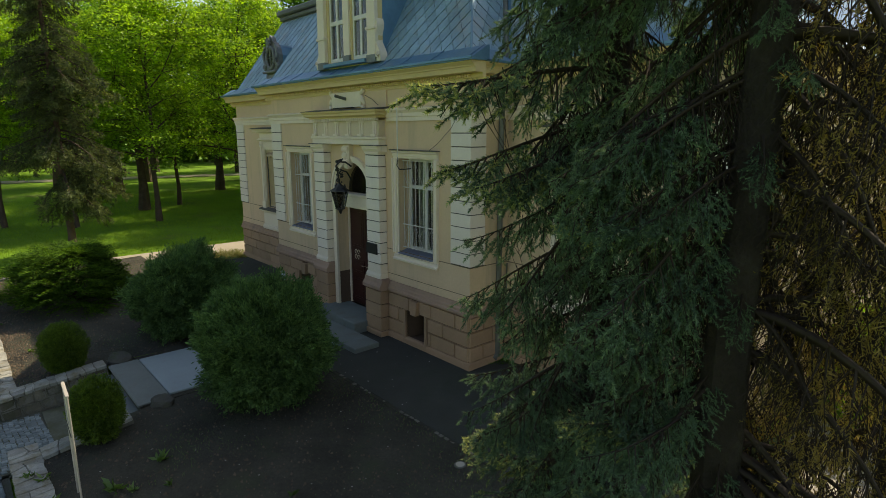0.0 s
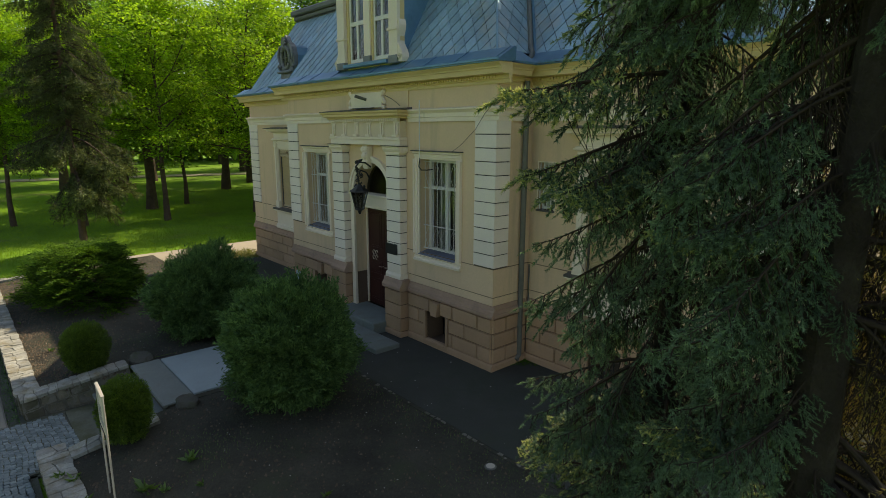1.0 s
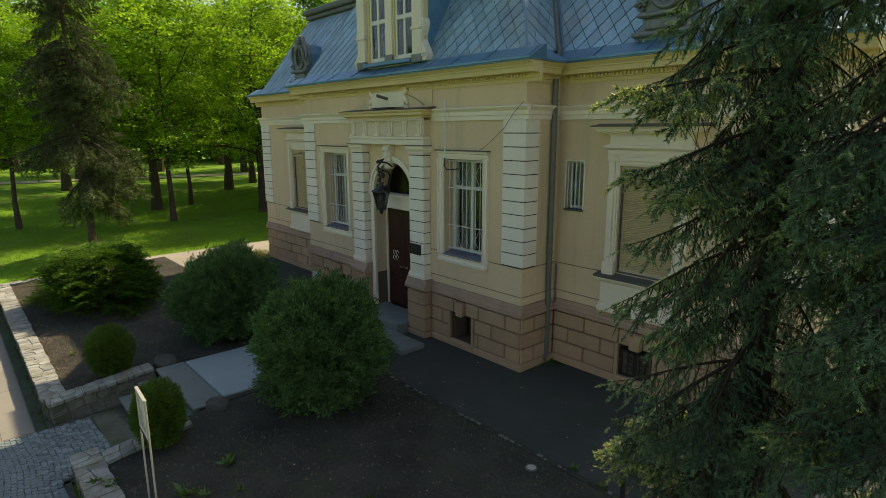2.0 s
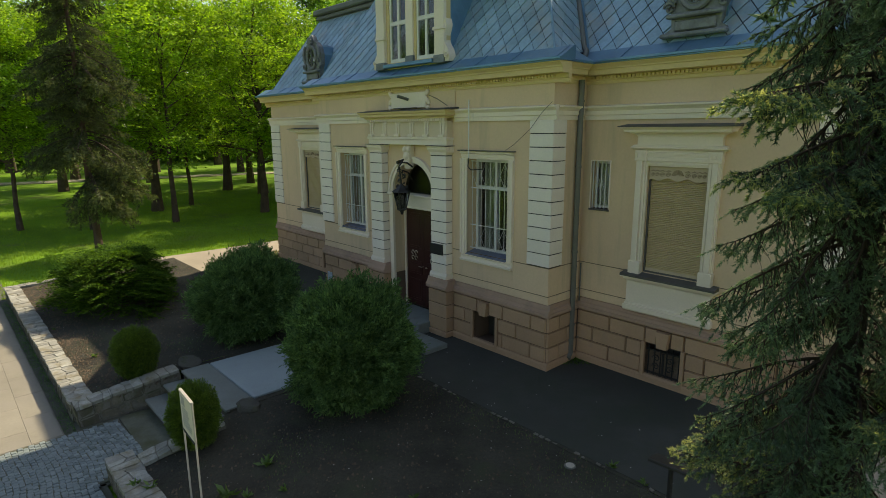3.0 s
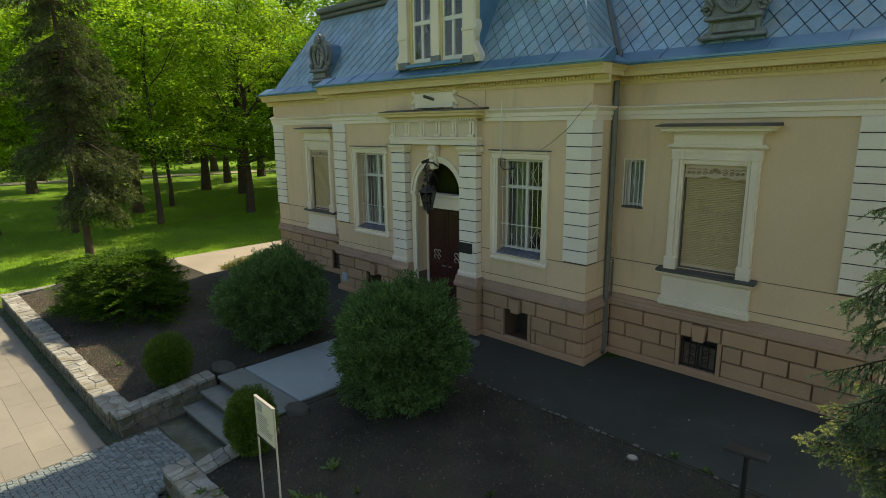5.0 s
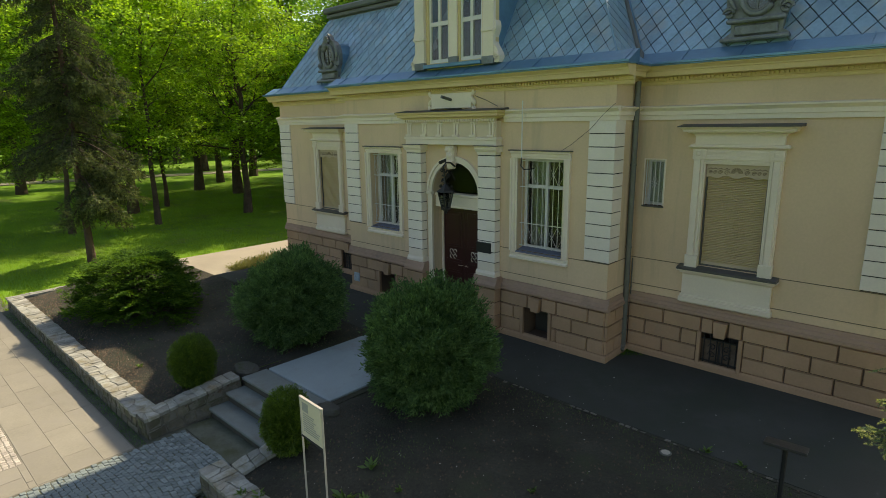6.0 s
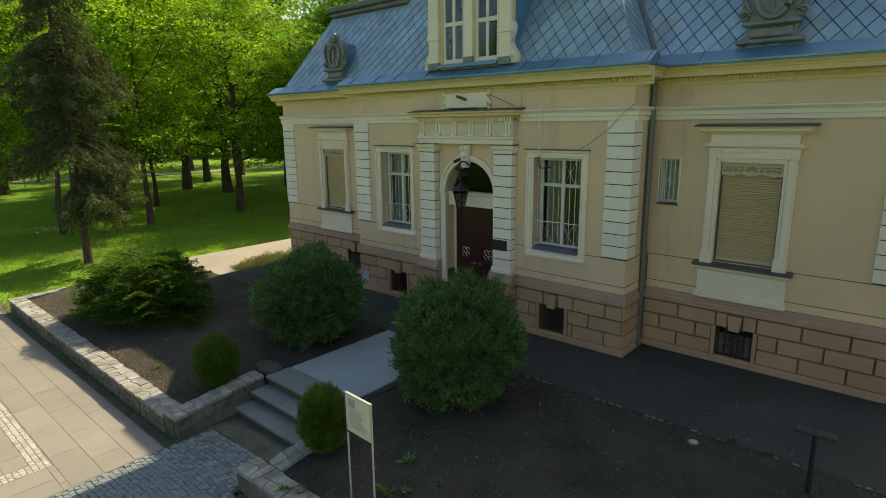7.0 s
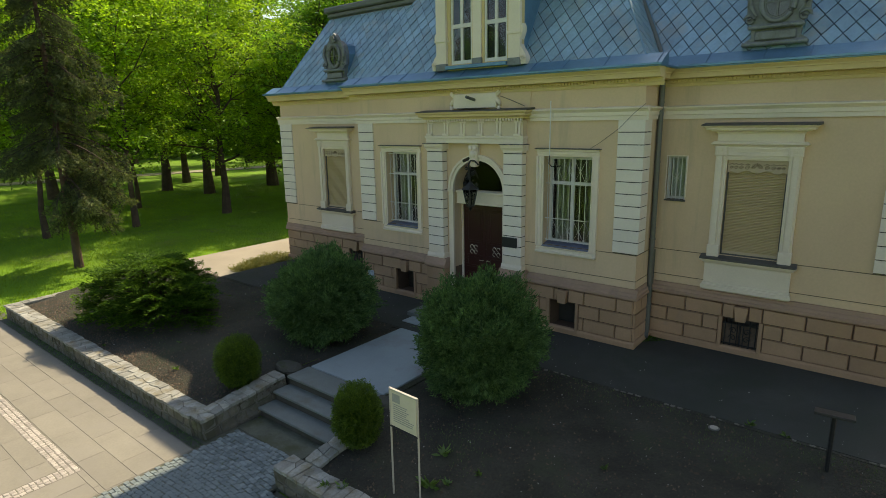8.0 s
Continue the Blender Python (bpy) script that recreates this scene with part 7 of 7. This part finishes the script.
stone_wall("retaining_wall_long", "low rubble retaining wall with irregular pale cap stones", (-15.9, -7.10, 0), (1, 0), 10.56, -0.19, -0.66, 0.36, 1)
stone_wall("retaining_wall_steps", "low rubble wall rising beside the steps", (-5.0, -7.10, 0), (0, 1), 1.80, -0.19, -0.66, 0.34, 2, rise=0.20, face_start=True)
stone_wall("retaining_wall_end", "low stone edging at the far end of the bed", (-15.9, -3.0, 0), (0, -1), 3.76, -0.10, -0.66, 0.30, 3, rise=-0.08)
stone_wall("retaining_wall_east", "low rubble retaining wall with mossy cap stones", (-2.91, -7.06, 0), (1, 0), 11.5, -0.22, -0.66, 0.36, 4)
stone_wall("retaining_wall_cheek", "low rubble wall beside the garden steps", (-2.60, -5.45, 0), (0, -1), 1.26, 0.02, -0.66, 0.30, 5, rise=-0.22)

# small edging stones between asphalt and soil
rs = random.Random(8)
bm = boxes([(-12.9, 14, -2.07, -2.0, -0.3, -0.010)])
kerb = setting("walk_edging", bm, "soil", "row of small stones edging the asphalt walk", "edging")
x = -2.9
while x < 6.5:
    w = rs.uniform(0.09, 0.16)
    if rs.random() < 0.72:
        held("stone", jitter_stone(rs, w * 0.7, 0.05, 0.045), "mortar", kerb, m=Matrix.Translation((x, -2.01 + rs.uniform(-0.012, 0.008), -0.058 + rs.uniform(-0.012, 0.012))))
    x += w

# cobbled path of granite setts
def sett_mesh(rs, w, l, h=0.05):
    bm = bmesh.new()
    box(bm, -w / 2, w / 2, -l / 2, l / 2, 0, h, bevel=0.007)
    for vtx in bm.verts:
        vtx.co += Vector((rs.uniform(-1, 1) * 0.006, rs.uniform(-1, 1) * 0.006, rs.uniform(-1, 1) * 0.003))
    me = bpy.data.meshes.new("sett")
    bm.normal_update()
    bm.to_mesh(me)
    bm.free()
    return me


rs = random.Random(9)
setts = [sett_mesh(rs, rs.uniform(0.076, 0.088), rs.uniform(0.068, 0.078)) for _ in range(14)]
pale = [m.copy() for m in setts]
for m in pale:
    m.materials.append(M["settpale"])
path = tagged(new("cobbled_path", bpy.data.meshes.new("cobbled_path")), "grey granite sett path to the steps", "path", kind="structure")
bm = boxes([(-4.86, -2.86, -11.4, -6.46, -0.75, LOW + 0.005)])
bm.to_mesh(path.data)
bm.free()
path.data.materials.append(M["bedding"])
extra = bmesh.new()
count = 0
y, row = -6.50, 0
while y > -9.4:
    x = -4.81 + (0.045 if row % 2 else 0.0)
    while x < -2.92 + (0.0 if y > -7.15 else 1.5):
        m = Matrix.Translation((x + rs.uniform(-0.008, 0.008), y + rs.uniform(-0.008, 0.008) + 0.03 * math.sin(x * 3.0), LOW - 0.032 + rs.uniform(-0.004, 0.004))) @ Matrix.Rotation(rs.uniform(-0.05, 0.05), 4, "Z")
        if count < 300:
            held("sett", setts[rs.randrange(14)], "sett", path, m=m)
        else:
            extra.from_mesh(setts[rs.randrange(14)])
            extra.verts.ensure_lookup_table()
            bmesh.ops.transform(extra, matrix=m, verts=extra.verts[-24:])
        count += 1
        x += 0.089
    y -= 0.079
    row += 1
rest = part("setts", extra, "sett", path)
rest["kind"] = "stuff"

# paving slabs with a band of pale setts
def slab_mesh(w, l, h=0.06):
    bm = bmesh.new()
    box(bm, 0, w, 0, l, 0, h, bevel=0.003)
    me = bpy.data.meshes.new("paving_slab")
    bm.normal_update()
    bm.to_mesh(me)
    bm.free()
    return me


square = tagged(new("paved_square", bpy.data.meshes.new("paved_square")), "square of pale sandstone slabs divided by sett bands", "paving", kind="structure")
# kept off the wall; the dark mossy strip there partly stands for shade
bm = boxes([(-16.6, -4.87, -11.6, -7.30, -0.75, LOW + 0.003)])
bm.to_mesh(square.data)
bm.free()
square.data.materials.append(M["joint_sand"])
cache = {}


def slabs(x0, x1, y0, y1, w, l):
    row, y = 0, y0
    while y < y1 - 0.05:
        hh = min(l, y1 - y)
        x = x0 - (w / 2 if row % 2 else 0)
        while x < x1 - 0.03:
            a, b = max(x, x0), min(x + w, x1)
            k = (round(b - a - 0.006, 3), round(hh - 0.006, 3))
            if k not in cache:
                cache[k] = slab_mesh(*k)
            held("paving_slab", cache[k], "slab", square, m=Matrix.Translation((a + 0.003, y + 0.003, LOW - 0.052 + rs.uniform(-0.0015, 0.0015))))
            x += w
        y += l
        row += 1


slabs(-16.5, -4.88, -8.70, -7.32, 1.16, 0.46)
slabs(-5.75, -4.88, -11.5, -8.70, 0.43, 0.9)
slabs(-16.5, -6.06, -11.5, -8.98, 1.25, 1.1)
for k in range(100):
    for j in range(3):
        held("sett", pale[rs.randrange(14)], "settpale", square, m=Matrix.Translation((-5.82 - k * 0.090, -8.76 - j * 0.084, LOW - 0.042)) @ Matrix.Rotation(rs.uniform(-0.1, 0.1), 4, "Z"))
for k in range(16):
    for j in range(3):
        held("sett", pale[rs.randrange(14)], "settpale", square, m=Matrix.Translation((-5.82 - j * 0.090, -9.01 - k * 0.082, LOW - 0.042)) @ Matrix.Rotation(rs.uniform(-0.1, 0.1), 4, "Z"))
